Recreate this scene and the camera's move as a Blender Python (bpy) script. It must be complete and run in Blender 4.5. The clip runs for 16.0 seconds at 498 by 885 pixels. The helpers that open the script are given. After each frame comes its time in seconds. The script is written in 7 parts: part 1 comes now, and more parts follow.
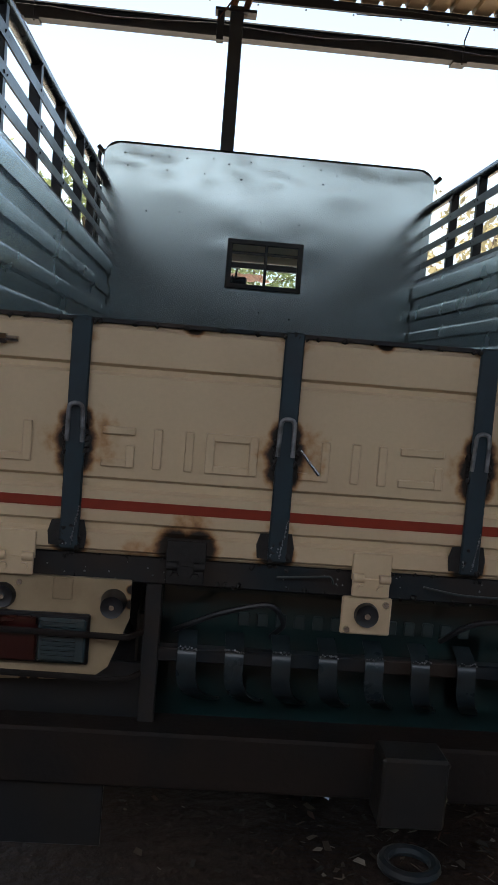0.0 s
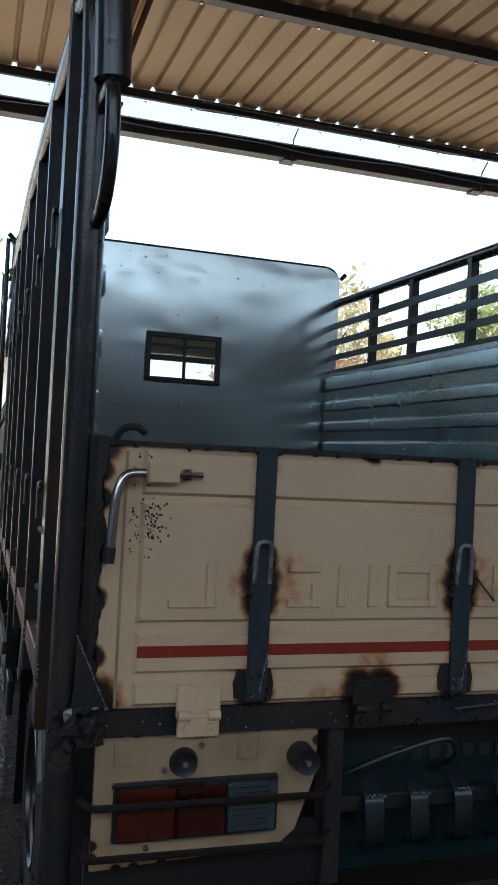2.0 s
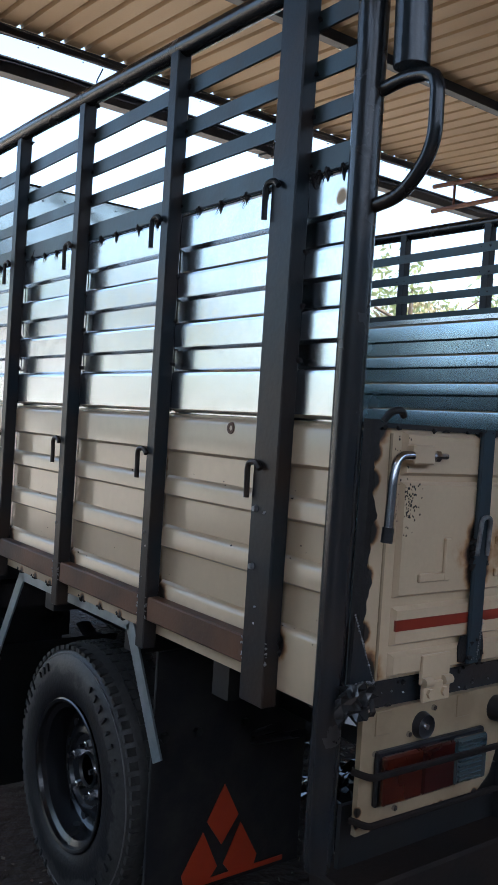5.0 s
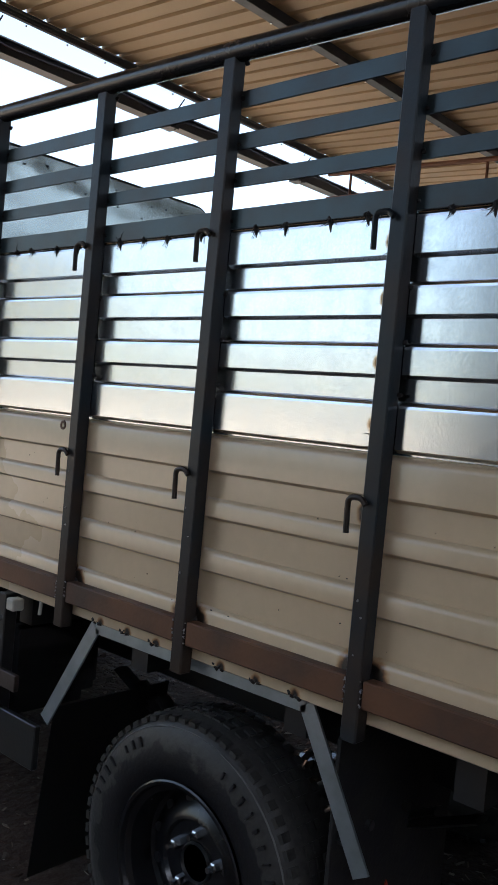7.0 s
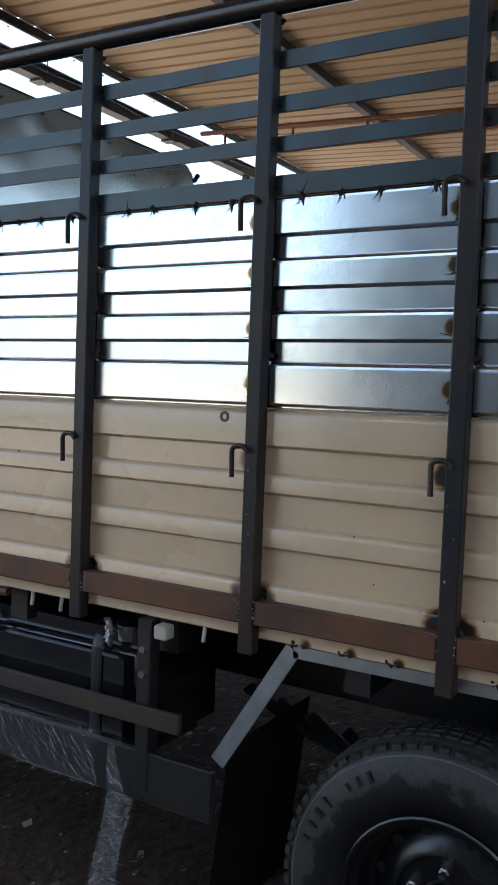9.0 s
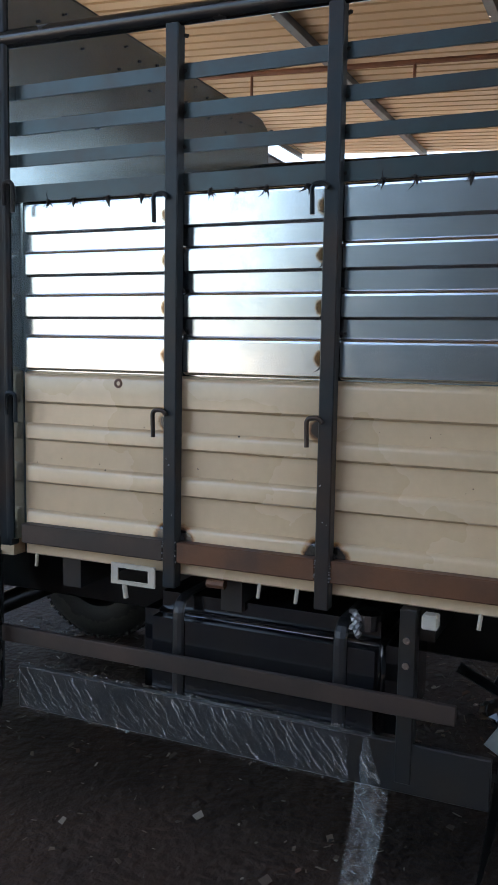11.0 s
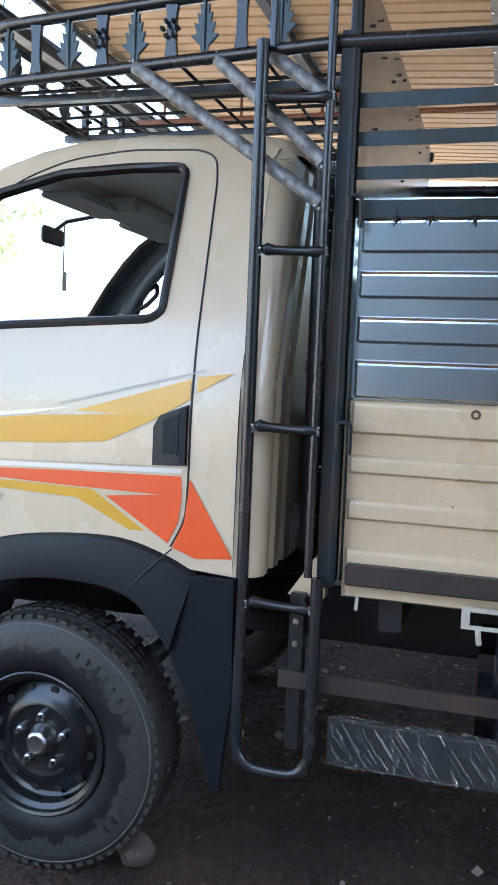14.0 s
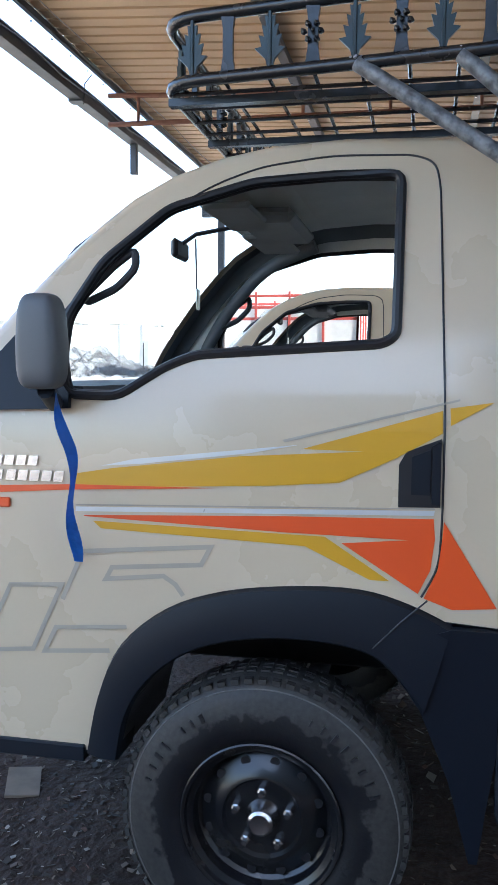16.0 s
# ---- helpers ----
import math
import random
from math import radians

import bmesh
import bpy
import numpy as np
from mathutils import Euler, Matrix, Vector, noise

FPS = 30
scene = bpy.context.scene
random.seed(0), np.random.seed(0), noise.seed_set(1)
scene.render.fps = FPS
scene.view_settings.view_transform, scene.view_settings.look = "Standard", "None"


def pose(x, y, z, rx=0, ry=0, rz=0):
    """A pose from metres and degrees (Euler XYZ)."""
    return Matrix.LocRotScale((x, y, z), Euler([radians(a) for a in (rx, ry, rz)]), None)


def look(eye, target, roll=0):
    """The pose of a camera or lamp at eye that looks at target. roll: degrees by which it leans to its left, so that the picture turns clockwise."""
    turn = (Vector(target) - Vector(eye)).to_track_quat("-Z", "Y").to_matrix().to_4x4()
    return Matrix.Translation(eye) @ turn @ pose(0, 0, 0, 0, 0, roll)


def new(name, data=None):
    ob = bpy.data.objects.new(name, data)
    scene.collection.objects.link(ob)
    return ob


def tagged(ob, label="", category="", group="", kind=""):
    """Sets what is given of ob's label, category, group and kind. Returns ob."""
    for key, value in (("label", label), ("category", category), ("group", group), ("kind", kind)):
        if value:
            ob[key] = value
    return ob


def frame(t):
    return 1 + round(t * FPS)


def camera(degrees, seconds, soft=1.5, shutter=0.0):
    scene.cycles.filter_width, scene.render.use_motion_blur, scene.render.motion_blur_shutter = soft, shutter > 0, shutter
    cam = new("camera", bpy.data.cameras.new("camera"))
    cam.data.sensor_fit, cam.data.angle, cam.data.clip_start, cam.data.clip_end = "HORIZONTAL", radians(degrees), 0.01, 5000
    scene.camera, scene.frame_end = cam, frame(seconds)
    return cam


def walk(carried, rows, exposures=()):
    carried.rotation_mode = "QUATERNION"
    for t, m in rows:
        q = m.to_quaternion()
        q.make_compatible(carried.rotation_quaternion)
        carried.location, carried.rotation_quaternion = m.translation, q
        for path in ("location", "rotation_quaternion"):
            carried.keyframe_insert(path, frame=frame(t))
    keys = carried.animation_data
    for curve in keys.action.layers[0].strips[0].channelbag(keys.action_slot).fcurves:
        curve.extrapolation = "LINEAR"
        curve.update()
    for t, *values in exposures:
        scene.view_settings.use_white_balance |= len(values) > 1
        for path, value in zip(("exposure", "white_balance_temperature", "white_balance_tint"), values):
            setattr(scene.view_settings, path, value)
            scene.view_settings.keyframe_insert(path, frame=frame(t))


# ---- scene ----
cam = camera(32.5, 16.0)
PATH = [
    (0, (0.722, 0.489, 1.311), (0.841, 2.478, 1.147), 4.63),
    (0.5, (0.501, 0.524, 1.322), (0.738, 2.504, 1.170), 4.62),
    (1, (0.374, 0.644, 1.332), (0.635, 2.625, 1.256), 3.66),
    (1.5, (0.233, 0.697, 1.352), (0.574, 2.668, 1.368), 3.46),
    (2, (-0.017, 0.707, 1.373), (0.591, 2.612, 1.409), 2.92),
    (2.5, (-0.214, 0.679, 1.398), (0.568, 2.520, 1.426), 2.86),
    (3, (-0.335, 0.612, 1.391), (0.505, 2.426, 1.398), 3.09),
    (3.2, (-0.384, 0.591, 1.390), (0.481, 2.395, 1.378), 2.95),
    (5.3, (-0.947, 1.235, 1.376), (0.310, 2.790, 1.340), 3.88),
    (5.5, (-0.989, 1.312, 1.376), (0.307, 2.835, 1.348), 3.97),
    (6, (-1.090, 1.520, 1.386), (0.301, 2.957, 1.369), 4.45),
    (6.5, (-1.179, 1.749, 1.415), (0.273, 3.123, 1.373), 5.06),
    (7, (-1.217, 1.930, 1.441), (0.270, 3.266, 1.373), 5.31),
    (7.5, (-1.278, 2.082, 1.434), (0.271, 3.344, 1.353), 5.47),
    (8, (-1.374, 2.277, 1.424), (0.247, 3.443, 1.317), 4.45),
    (8.5, (-1.434, 2.552, 1.410), (0.247, 3.630, 1.302), 2.85),
    (9, (-1.480, 2.807, 1.422), (0.242, 3.816, 1.303), 2.14),
    (9.5, (-1.558, 2.992, 1.430), (0.197, 3.939, 1.282), 1.87),
    (10, (-1.638, 3.182, 1.441), (0.140, 4.077, 1.257), 1.40),
    (10.2, (-1.664, 3.271, 1.447), (0.124, 4.146, 1.251), 1.03),
    (12.3, (-1.867, 4.095, 1.473), (0.002, 4.782, 1.285), 2.42),
    (12.5, (-1.873, 4.185, 1.465), (0.004, 4.853, 1.287), 2.41),
    (13, (-1.916, 4.375, 1.465), (-0.034, 5.030, 1.289), 2.53),
    (13.5, (-1.975, 4.542, 1.459), (-0.081, 5.160, 1.284), 2.65),
    (14, (-2.018, 4.741, 1.455), (-0.109, 5.313, 1.283), 2.31),
    (14.5, (-1.994, 4.977, 1.465), (-0.082, 5.540, 1.304), 1.63),
    (15, (-1.965, 5.186, 1.479), (-0.042, 5.718, 1.333), 1.22),
    (15.5, (-1.955, 5.398, 1.494), (-0.014, 5.856, 1.345), 0.81),
    (16, (-1.973, 5.570, 1.510), (-0.022, 5.978, 1.344), 0.47),
]
EXPOSURES = [(0.0, 1.98, 7150, 6), (1.5, 2.05, 7000, 6), (2.5, 2.12, 6000, 4), (3.2, 2.14, 5850, 4), (5.5, 2.22, 6200, 6), (6.5, 2.15, 6750, 7), (7.0, 2.05, 6650, 7), (8.0, 2.1, 6650, 7), (8.5, 2.25, 6500, 7), (10.0, 2.60, 6350, 6), (12.5, 3.08, 6450, 6), (13.5, 3.5, 6250, 6), (14.5, 3.45, 5850, 5), (15.0, 3.2, 5850, 5), (16.0, 2.93, 5780, 6)]
walk(cam, [(t, look(eye, target, roll)) for t, eye, target, roll in PATH], EXPOSURES)

# ---- world and sun ----
SUN_EL, SUN_AZ = radians(66), radians(200)
world = bpy.data.worlds.new("sky")
scene.world = world
world.use_nodes = True
wn = world.node_tree.nodes
sky = wn.new("ShaderNodeTexSky")
sky.sky_type = "NISHITA"
sky.sun_disc = False
sky.sun_elevation, sky.sun_rotation = SUN_EL, SUN_AZ
sky.dust_density, sky.air_density, sky.ozone_density = 3.5, 1.0, 0.4
wn["Background"].inputs[1].default_value = 0.15
world.node_tree.links.new(sky.outputs[0], wn["Background"].inputs[0])
sun_data = bpy.data.lights.new("sun", "SUN")
sun_data.energy, sun_data.angle, sun_data.color = 2.7, radians(0.6), (1.0, 0.95, 0.87)
sun = new("sun", sun_data)
toward = Vector((math.sin(SUN_AZ) * math.cos(SUN_EL), math.cos(SUN_AZ) * math.cos(SUN_EL), math.sin(SUN_EL)))
sun.matrix_world = look(tuple(toward * 40), (0, 0, 0))


# ---- materials ----
def material(name, base, rough=0.5, metal=0.0, dark=None, scale=6.0, mix=0.5, fine=90.0, bump=0.1, grain=0.1,
             stretch=(1, 1, 1), coat=0.0, spots=(), soot=(0.012, 0.010, 0.009), spec=0.5):
    """Painted or bare surface with wear at two scales; spots are (x, y, z, radius) of burnt paint."""
    m = bpy.data.materials.new(name)
    m.use_nodes = True
    nt = m.node_tree
    n, l = nt.nodes, nt.links
    b = n["Principled BSDF"]
    geo = n.new("ShaderNodeNewGeometry")
    mp = n.new("ShaderNodeMapping")
    mp.inputs["Scale"].default_value = stretch
    l.new(geo.outputs["Position"], mp.inputs["Vector"])
    big = n.new("ShaderNodeTexNoise")
    big.inputs["Scale"].default_value, big.inputs["Detail"].default_value = scale, 6
    small = n.new("ShaderNodeTexNoise")
    small.inputs["Scale"].default_value, small.inputs["Detail"].default_value = fine, 4
    l.new(mp.outputs[0], big.inputs["Vector"])
    l.new(mp.outputs[0], small.inputs["Vector"])
    ramp = n.new("ShaderNodeMapRange")
    ramp.interpolation_type = "SMOOTHSTEP"
    ramp.inputs[1].default_value, ramp.inputs[2].default_value = 0.32, 0.74
    l.new(big.outputs[0], ramp.inputs[0])
    amount = n.new("ShaderNodeMath")
    amount.operation = "MULTIPLY"
    amount.inputs[1].default_value = mix
    l.new(ramp.outputs[0], amount.inputs[0])
    c = n.new("ShaderNodeMix")
    c.data_type = "RGBA"
    c.inputs[6].default_value = (*base, 1)
    c.inputs[7].default_value = (*(dark or tuple(v * 0.6 for v in base)), 1)
    l.new(amount.outputs[0], c.inputs[0])
    g = n.new("ShaderNodeMix")
    g.data_type, g.blend_type = "RGBA", "MULTIPLY"
    g.inputs[0].default_value = grain
    l.new(c.outputs[2], g.inputs[6])
    l.new(small.outputs[0], g.inputs[7])
    colour = g.outputs[2]
    if spots:
        ragged = n.new("ShaderNodeTexNoise")
        ragged.inputs["Scale"].default_value, ragged.inputs["Detail"].default_value = 55, 5
        l.new(geo.outputs["Position"], ragged.inputs["Vector"])
        last = None
        for x, y, z, r, *most in spots:
            d = n.new("ShaderNodeVectorMath")
            d.operation = "DISTANCE"
            d.inputs[1].default_value = (x, y, z)
            l.new(geo.outputs["Position"], d.inputs[0])
            f = n.new("ShaderNodeMapRange")
            f.interpolation_type = "SMOOTHSTEP"
            f.inputs[1].default_value, f.inputs[2].default_value = r * 0.2, r * 1.3
            f.inputs[3].default_value, f.inputs[4].default_value = (most[0] if most else 1.0), 0.0
            l.new(d.outputs["Value"], f.inputs[0])
            if last is None:
                last = f.outputs[0]
            else:
                mx = n.new("ShaderNodeMath")
                mx.operation = "MAXIMUM"
                l.new(last, mx.inputs[0])
                l.new(f.outputs[0], mx.inputs[1])
                last = mx.outputs[0]
        add = n.new("ShaderNodeMath")
        add.operation = "ADD"
        half = n.new("ShaderNodeMath")
        half.operation = "MULTIPLY"
        half.inputs[1].default_value = 0.5
        l.new(ragged.outputs[0], half.inputs[0])
        l.new(last, add.inputs[0])
        l.new(half.outputs[0], add.inputs[1])
        cut = n.new("ShaderNodeMapRange")
        cut.interpolation_type = "SMOOTHSTEP"
        cut.inputs[1].default_value, cut.inputs[2].default_value = 0.46, 1.15
        l.new(add.outputs[0], cut.inputs[0])
        tan = n.new("ShaderNodeValToRGB")
        tan.color_ramp.elements[0].color = (1, 1, 1, 1)
        tan.color_ramp.elements[1].color = (*soot, 1)
        tan.color_ramp.elements[1].position = 0.80
        for at, tone in ((0.22, (0.78, 0.60, 0.44, 1)), (0.55, (0.26, 0.145, 0.08, 1))):
            e = tan.color_ramp.elements.new(at)
            e.color = tone
        l.new(cut.outputs[0], tan.inputs[0])
        s = n.new("ShaderNodeMix")
        s.data_type, s.blend_type = "RGBA", "MULTIPLY"
        s.inputs[0].default_value = 1.0
        l.new(colour, s.inputs[6])
        l.new(tan.outputs[0], s.inputs[7])
        colour = s.outputs[2]
    l.new(colour, b.inputs["Base Color"])
    rr = n.new("ShaderNodeMapRange")
    rr.inputs[3].default_value, rr.inputs[4].default_value = max(0.03, rough - 0.08), min(1.0, rough + 0.1)
    l.new(big.outputs[0], rr.inputs[0])
    l.new(rr.outputs[0], b.inputs["Roughness"])
    b.inputs["Metallic"].default_value = metal
    b.inputs["Coat Weight"].default_value = coat
    b.inputs["Coat Roughness"].default_value = 0.08
    b.inputs["Specular IOR Level"].default_value = spec
    if bump:
        bp = n.new("ShaderNodeBump")
        bp.inputs["Strength"].default_value, bp.inputs["Distance"].default_value = bump, 0.004
        l.new(small.outputs[0], bp.inputs["Height"])
        l.new(bp.outputs[0], b.inputs["Normal"])
    return m


POSTS = [5.163, 4.64, 4.227, 3.735, 3.287, 2.812, 2.383]
STRAPS = [0.484, 0.896, 1.286, 1.66]
side_spots = [(0.160, 3.60 - 0.105 * k, 0.882, 0.022) for k in range(7)]
side_spots += [(0.155, y + dy, z, r) for y in POSTS[1:] for dy, z, r in ((0.02, 0.97, 0.05), (0.03, 1.27, 0.035), (-0.02, 0.965, 0.045))]
gate_spots = [(x, 2.175, z, r) for x in STRAPS for z, r in ((1.39, 0.026), (1.190, 0.044), (1.152, 0.056), (1.118, 0.048), (0.95, 0.046))]
gate_spots += [(x + dx, 2.175, z, r, 0.37) for x in STRAPS for dx, z, r in ((0.040, 1.175, 0.075), (0.050, 1.135, 0.060), (-0.035, 1.150, 0.060), (0.0, 1.37, 0.06), (0.0, 0.99, 0.06))]
gate_spots += [(0.72, 2.175, 0.985, 0.075, 0.45), (0.62, 2.175, 0.93, 0.06, 0.42), (0.88, 2.175, 0.94, 0.06, 0.42)]
gate_spots += [(0.69, 2.175, 0.95, 0.052), (0.735, 2.175, 0.95, 0.055), (0.70, 2.175, 1.39, 0.026), (1.08, 2.175, 1.39, 0.026), (0.30, 2.175, 0.655, 0.03), (0.45, 2.175, 0.66, 0.03)]
gate_spots += [(0.190, 2.175, z, r) for z, r in ((0.94, 0.07), (1.02, 0.03), (1.12, 0.028), (1.20, 0.035), (1.29, 0.03), (1.34, 0.03), (1.39, 0.05))]

CREAM = (0.60, 0.455, 0.29)
cream = material("cream_paint", CREAM, 0.28, coat=0.6, mix=0.12, scale=1.3, dark=(0.47, 0.34, 0.20), bump=0.03, grain=0.14, fine=40, spots=side_spots)
cream_gate = material("cream_paint_burnt", CREAM, 0.42, coat=0.1, mix=0.3, scale=5, dark=(0.44, 0.30, 0.18), bump=0.05, spots=gate_spots)
plate_teal = material("dark_teal_plate_paint", (0.010, 0.030, 0.030), 0.32, coat=0.3, dark=(0.008, 0.014, 0.014), scale=7, mix=0.6, bump=0.05)
mark_teal = material("worn_teal_relief", (0.034, 0.050, 0.050), 0.4, mix=0.4, scale=20, bump=0.05)
# grimy cream, its base also darkened for the weak light below the tailgate
lamp_cream = material("dirty_shaded_cream_paint", (0.37, 0.275, 0.165), 0.45, coat=0.1, mix=0.7, scale=9, dark=(0.22, 0.15, 0.085), bump=0.05, spots=[(x, 2.17, z, 0.013) for x, z in ((0.207, 0.878), (0.206, 0.70), (0.206, 0.68), (0.25, 0.657), (0.28, 0.657), (0.33, 0.660), (0.41, 0.664), (0.43, 0.665), (0.53, 0.67), (0.612, 0.86), (0.612, 0.83))])
cab_paint = material("cab_cream_paint", (0.58, 0.475, 0.33), 0.26, coat=0.5, mix=0.05, scale=2, bump=0.0, grain=0.03)
galv_spots = [(0.158, 2.255, 1.79, 0.022)] + [(0.16, y + s * 0.026, z, 0.027) for y in POSTS[1:6] for s, z in ((1, 1.44), (1, 1.56), (1, 1.68), (1, 1.79))]
galv = material("galvanised_sheet", (0.74, 0.77, 0.79), 0.19, 1.0, dark=(0.58, 0.63, 0.66), scale=22, mix=0.35, fine=150, bump=0.025, grain=0.25, spots=galv_spots, soot=(0.22, 0.13, 0.07))
galv_dull = material("galvanised_headboard", (0.40, 0.45, 0.455), 0.18, 0.88, dark=(0.33, 0.38, 0.385), scale=2.5, mix=0.4, fine=90, bump=0.03, grain=0.15)
galv_inner = material("bluish_galvanised_sheet", (0.50, 0.60, 0.62), 0.24, 1.0, dark=(0.38, 0.47, 0.49), scale=5, mix=0.5, fine=120, bump=0.03, grain=0.2)
steel = material("dark_primed_steel", (0.016, 0.024, 0.030), 0.36, 0.04, dark=(0.050, 0.031, 0.020), scale=6, mix=0.8, bump=0.14, spec=0.24)
tube_steel = material("black_tube_paint", (0.014, 0.019, 0.024), 0.24, 0.05, dark=(0.030, 0.024, 0.020), scale=9, mix=0.7, bump=0.16, spec=0.55)
bar_steel = material("blue_grey_flat_steel", (0.036, 0.056, 0.060), 0.34, 0.4, dark=(0.042, 0.037, 0.032), scale=9, mix=0.7, bump=0.08)
strap_paint = material("blue_grey_primer", (0.016, 0.036, 0.048), 0.40, 0.1, dark=(0.02, 0.025, 0.03), scale=14, mix=0.6, bump=0.08)
weld = material("weld_slag", (0.014, 0.012, 0.011), 0.62, 0.2, scale=60, bump=0.3, fine=200)
weld_bright = material("bright_weld_bead", (0.36, 0.36, 0.37), 0.35, 0.9, scale=80, bump=0.6, fine=220)
strap_steel = material("smoky_blue_flat_steel", (0.022, 0.034, 0.040), 0.28, 0.15, dark=(0.012, 0.015, 0.017), scale=12, mix=0.7, bump=0.06)
hook_steel = material("rust_tinged_hook", (0.055, 0.036, 0.026), 0.45, 0.4, dark=(0.02, 0.018, 0.016), scale=30, mix=0.8, bump=0.2)
rust = material("rusted_steel_angle", (0.14, 0.060, 0.028), 0.55, 0.2, dark=(0.055, 0.033, 0.023), scale=7, mix=0.85, bump=0.25)
rust_dull = material("dull_brown_steel", (0.058, 0.039, 0.031), 0.5, 0.25, dark=(0.030, 0.024, 0.021), scale=7, mix=0.8, bump=0.15)
dark_rust = material("dark_rusty_beam", (0.018, 0.012, 0.009), 0.7, 0.0, spec=0.2, dark=(0.010, 0.010, 0.010), scale=6, mix=0.8, bump=0.2)
scaly = material("scaly_bare_tube", (0.27, 0.28, 0.285), 0.55, 0.4, dark=(0.075, 0.075, 0.077), scale=38, mix=0.95, bump=0.3, fine=140)
black = material("black_chassis_paint", (0.014, 0.016, 0.018), 0.34, 0.0, dark=(0.022, 0.018, 0.014), scale=7, mix=0.8, bump=0.1)
guard_steel = material("bare_bluish_strip", (0.46, 0.53, 0.56), 0.34, 0.85, dark=(0.24, 0.29, 0.30), scale=14, mix=0.6, bump=0.1)
rubber = material("tyre_rubber", (0.014, 0.014, 0.016), 0.62, dark=(0.038, 0.035, 0.031), scale=14, mix=0.75, bump=0.3, spec=0.3)
plastic = material("dark_grey_plastic", (0.005, 0.008, 0.014), 0.46, spec=0.3, mix=0.3, scale=4, bump=0.06, fine=300)
worn_edge = material("worn_grey_rubber_edge", (0.12, 0.115, 0.11), 0.6, mix=0.6, scale=20, bump=0.05)
trim_black = material("black_rubber_trim", (0.010, 0.010, 0.012), 0.45, mix=0.2, bump=0.02)
chrome = material("zinc_plated", (0.55, 0.55, 0.56), 0.22, 1.0, mix=0.3, scale=40, bump=0.1)
yellow = material("yellow_decal", (0.62, 0.33, 0.015), 0.32, coat=0.25, mix=0.05, bump=0.0, grain=0.02)
orange = material("orange_decal", (0.74, 0.085, 0.012), 0.32, coat=0.25, mix=0.05, bump=0.0, grain=0.02)
grey_decal = material("grey_decal", (0.39, 0.345, 0.27), 0.3, coat=0.5, mix=0.05, bump=0.0, grain=0.02)
silver_decal = material("silver_decal", (0.62, 0.62, 0.60), 0.3, 0.3, mix=0.05, bump=0.0, grain=0.02)
red_stripe = material("red_stripe_paint", (0.26, 0.026, 0.010), 0.4, mix=0.4, scale=12, bump=0.02)
red_mark = material("red_mudflap_paint", (0.50, 0.05, 0.015), 0.5, mix=0.3, bump=0.02)
lens_red = material("red_lamp_lens", (0.030, 0.004, 0.003), 0.25, coat=0.4, mix=0.1, bump=0.0)
tank_black = material("glossy_black_tank", (0.008, 0.009, 0.011), 0.14, coat=0.6, dark=(0.02, 0.017, 0.014), scale=7, mix=0.6, bump=0.02)
lens_amber = material("amber_lamp_lens", (0.050, 0.0075, 0.003), 0.25, coat=0.4, mix=0.1, bump=0.0)
lens_clear = material("clear_lamp_lens", (0.035, 0.055, 0.06), 0.12, coat=1.0, mix=0.2, bump=0.0)
cloth_blue = material("blue_ribbon", (0.03, 0.17, 0.55), 0.35, mix=0.3, scale=30, bump=0.1)
white_paint = material("white_bracket_paint", (0.50, 0.46, 0.38), 0.45, mix=0.3, scale=20, bump=0.03)
film_black = material("shiny_dark_plastic", (0.05, 0.05, 0.05), 0.12, 0.4, mix=0.5, scale=20, bump=0.1)
pillar_grey = material("pillar_trim_plastic", (0.10, 0.115, 0.125), 0.55, mix=0.2, bump=0.03)
cabin_grey = material("cabin_lining", (0.72, 0.74, 0.71), 0.7, mix=0.2, scale=5, bump=0.05)
cabin_mid = material("mid_grey_cabin_trim", (0.22, 0.24, 0.24), 0.7, mix=0.2, scale=5, bump=0.05)
cabin_dark = material("dashboard_plastic", (0.03, 0.033, 0.038), 0.5, mix=0.2, bump=0.06)
roof_sheet = material("roof_underside_paint", (0.42, 0.29, 0.16), 0.6, dark=(0.30, 0.19, 0.10), scale=0.9, mix=0.6, bump=0.04, stretch=(1, 0.25, 1))
roof_beam = material("roof_beam_paint", (0.030, 0.036, 0.045), 0.5, mix=0.5, bump=0.06)
roof_rust = material("red_oxide_beam", (0.16, 0.06, 0.03), 0.6, mix=0.6, bump=0.06)
yard_pale = (0.40, 0.355, 0.30)


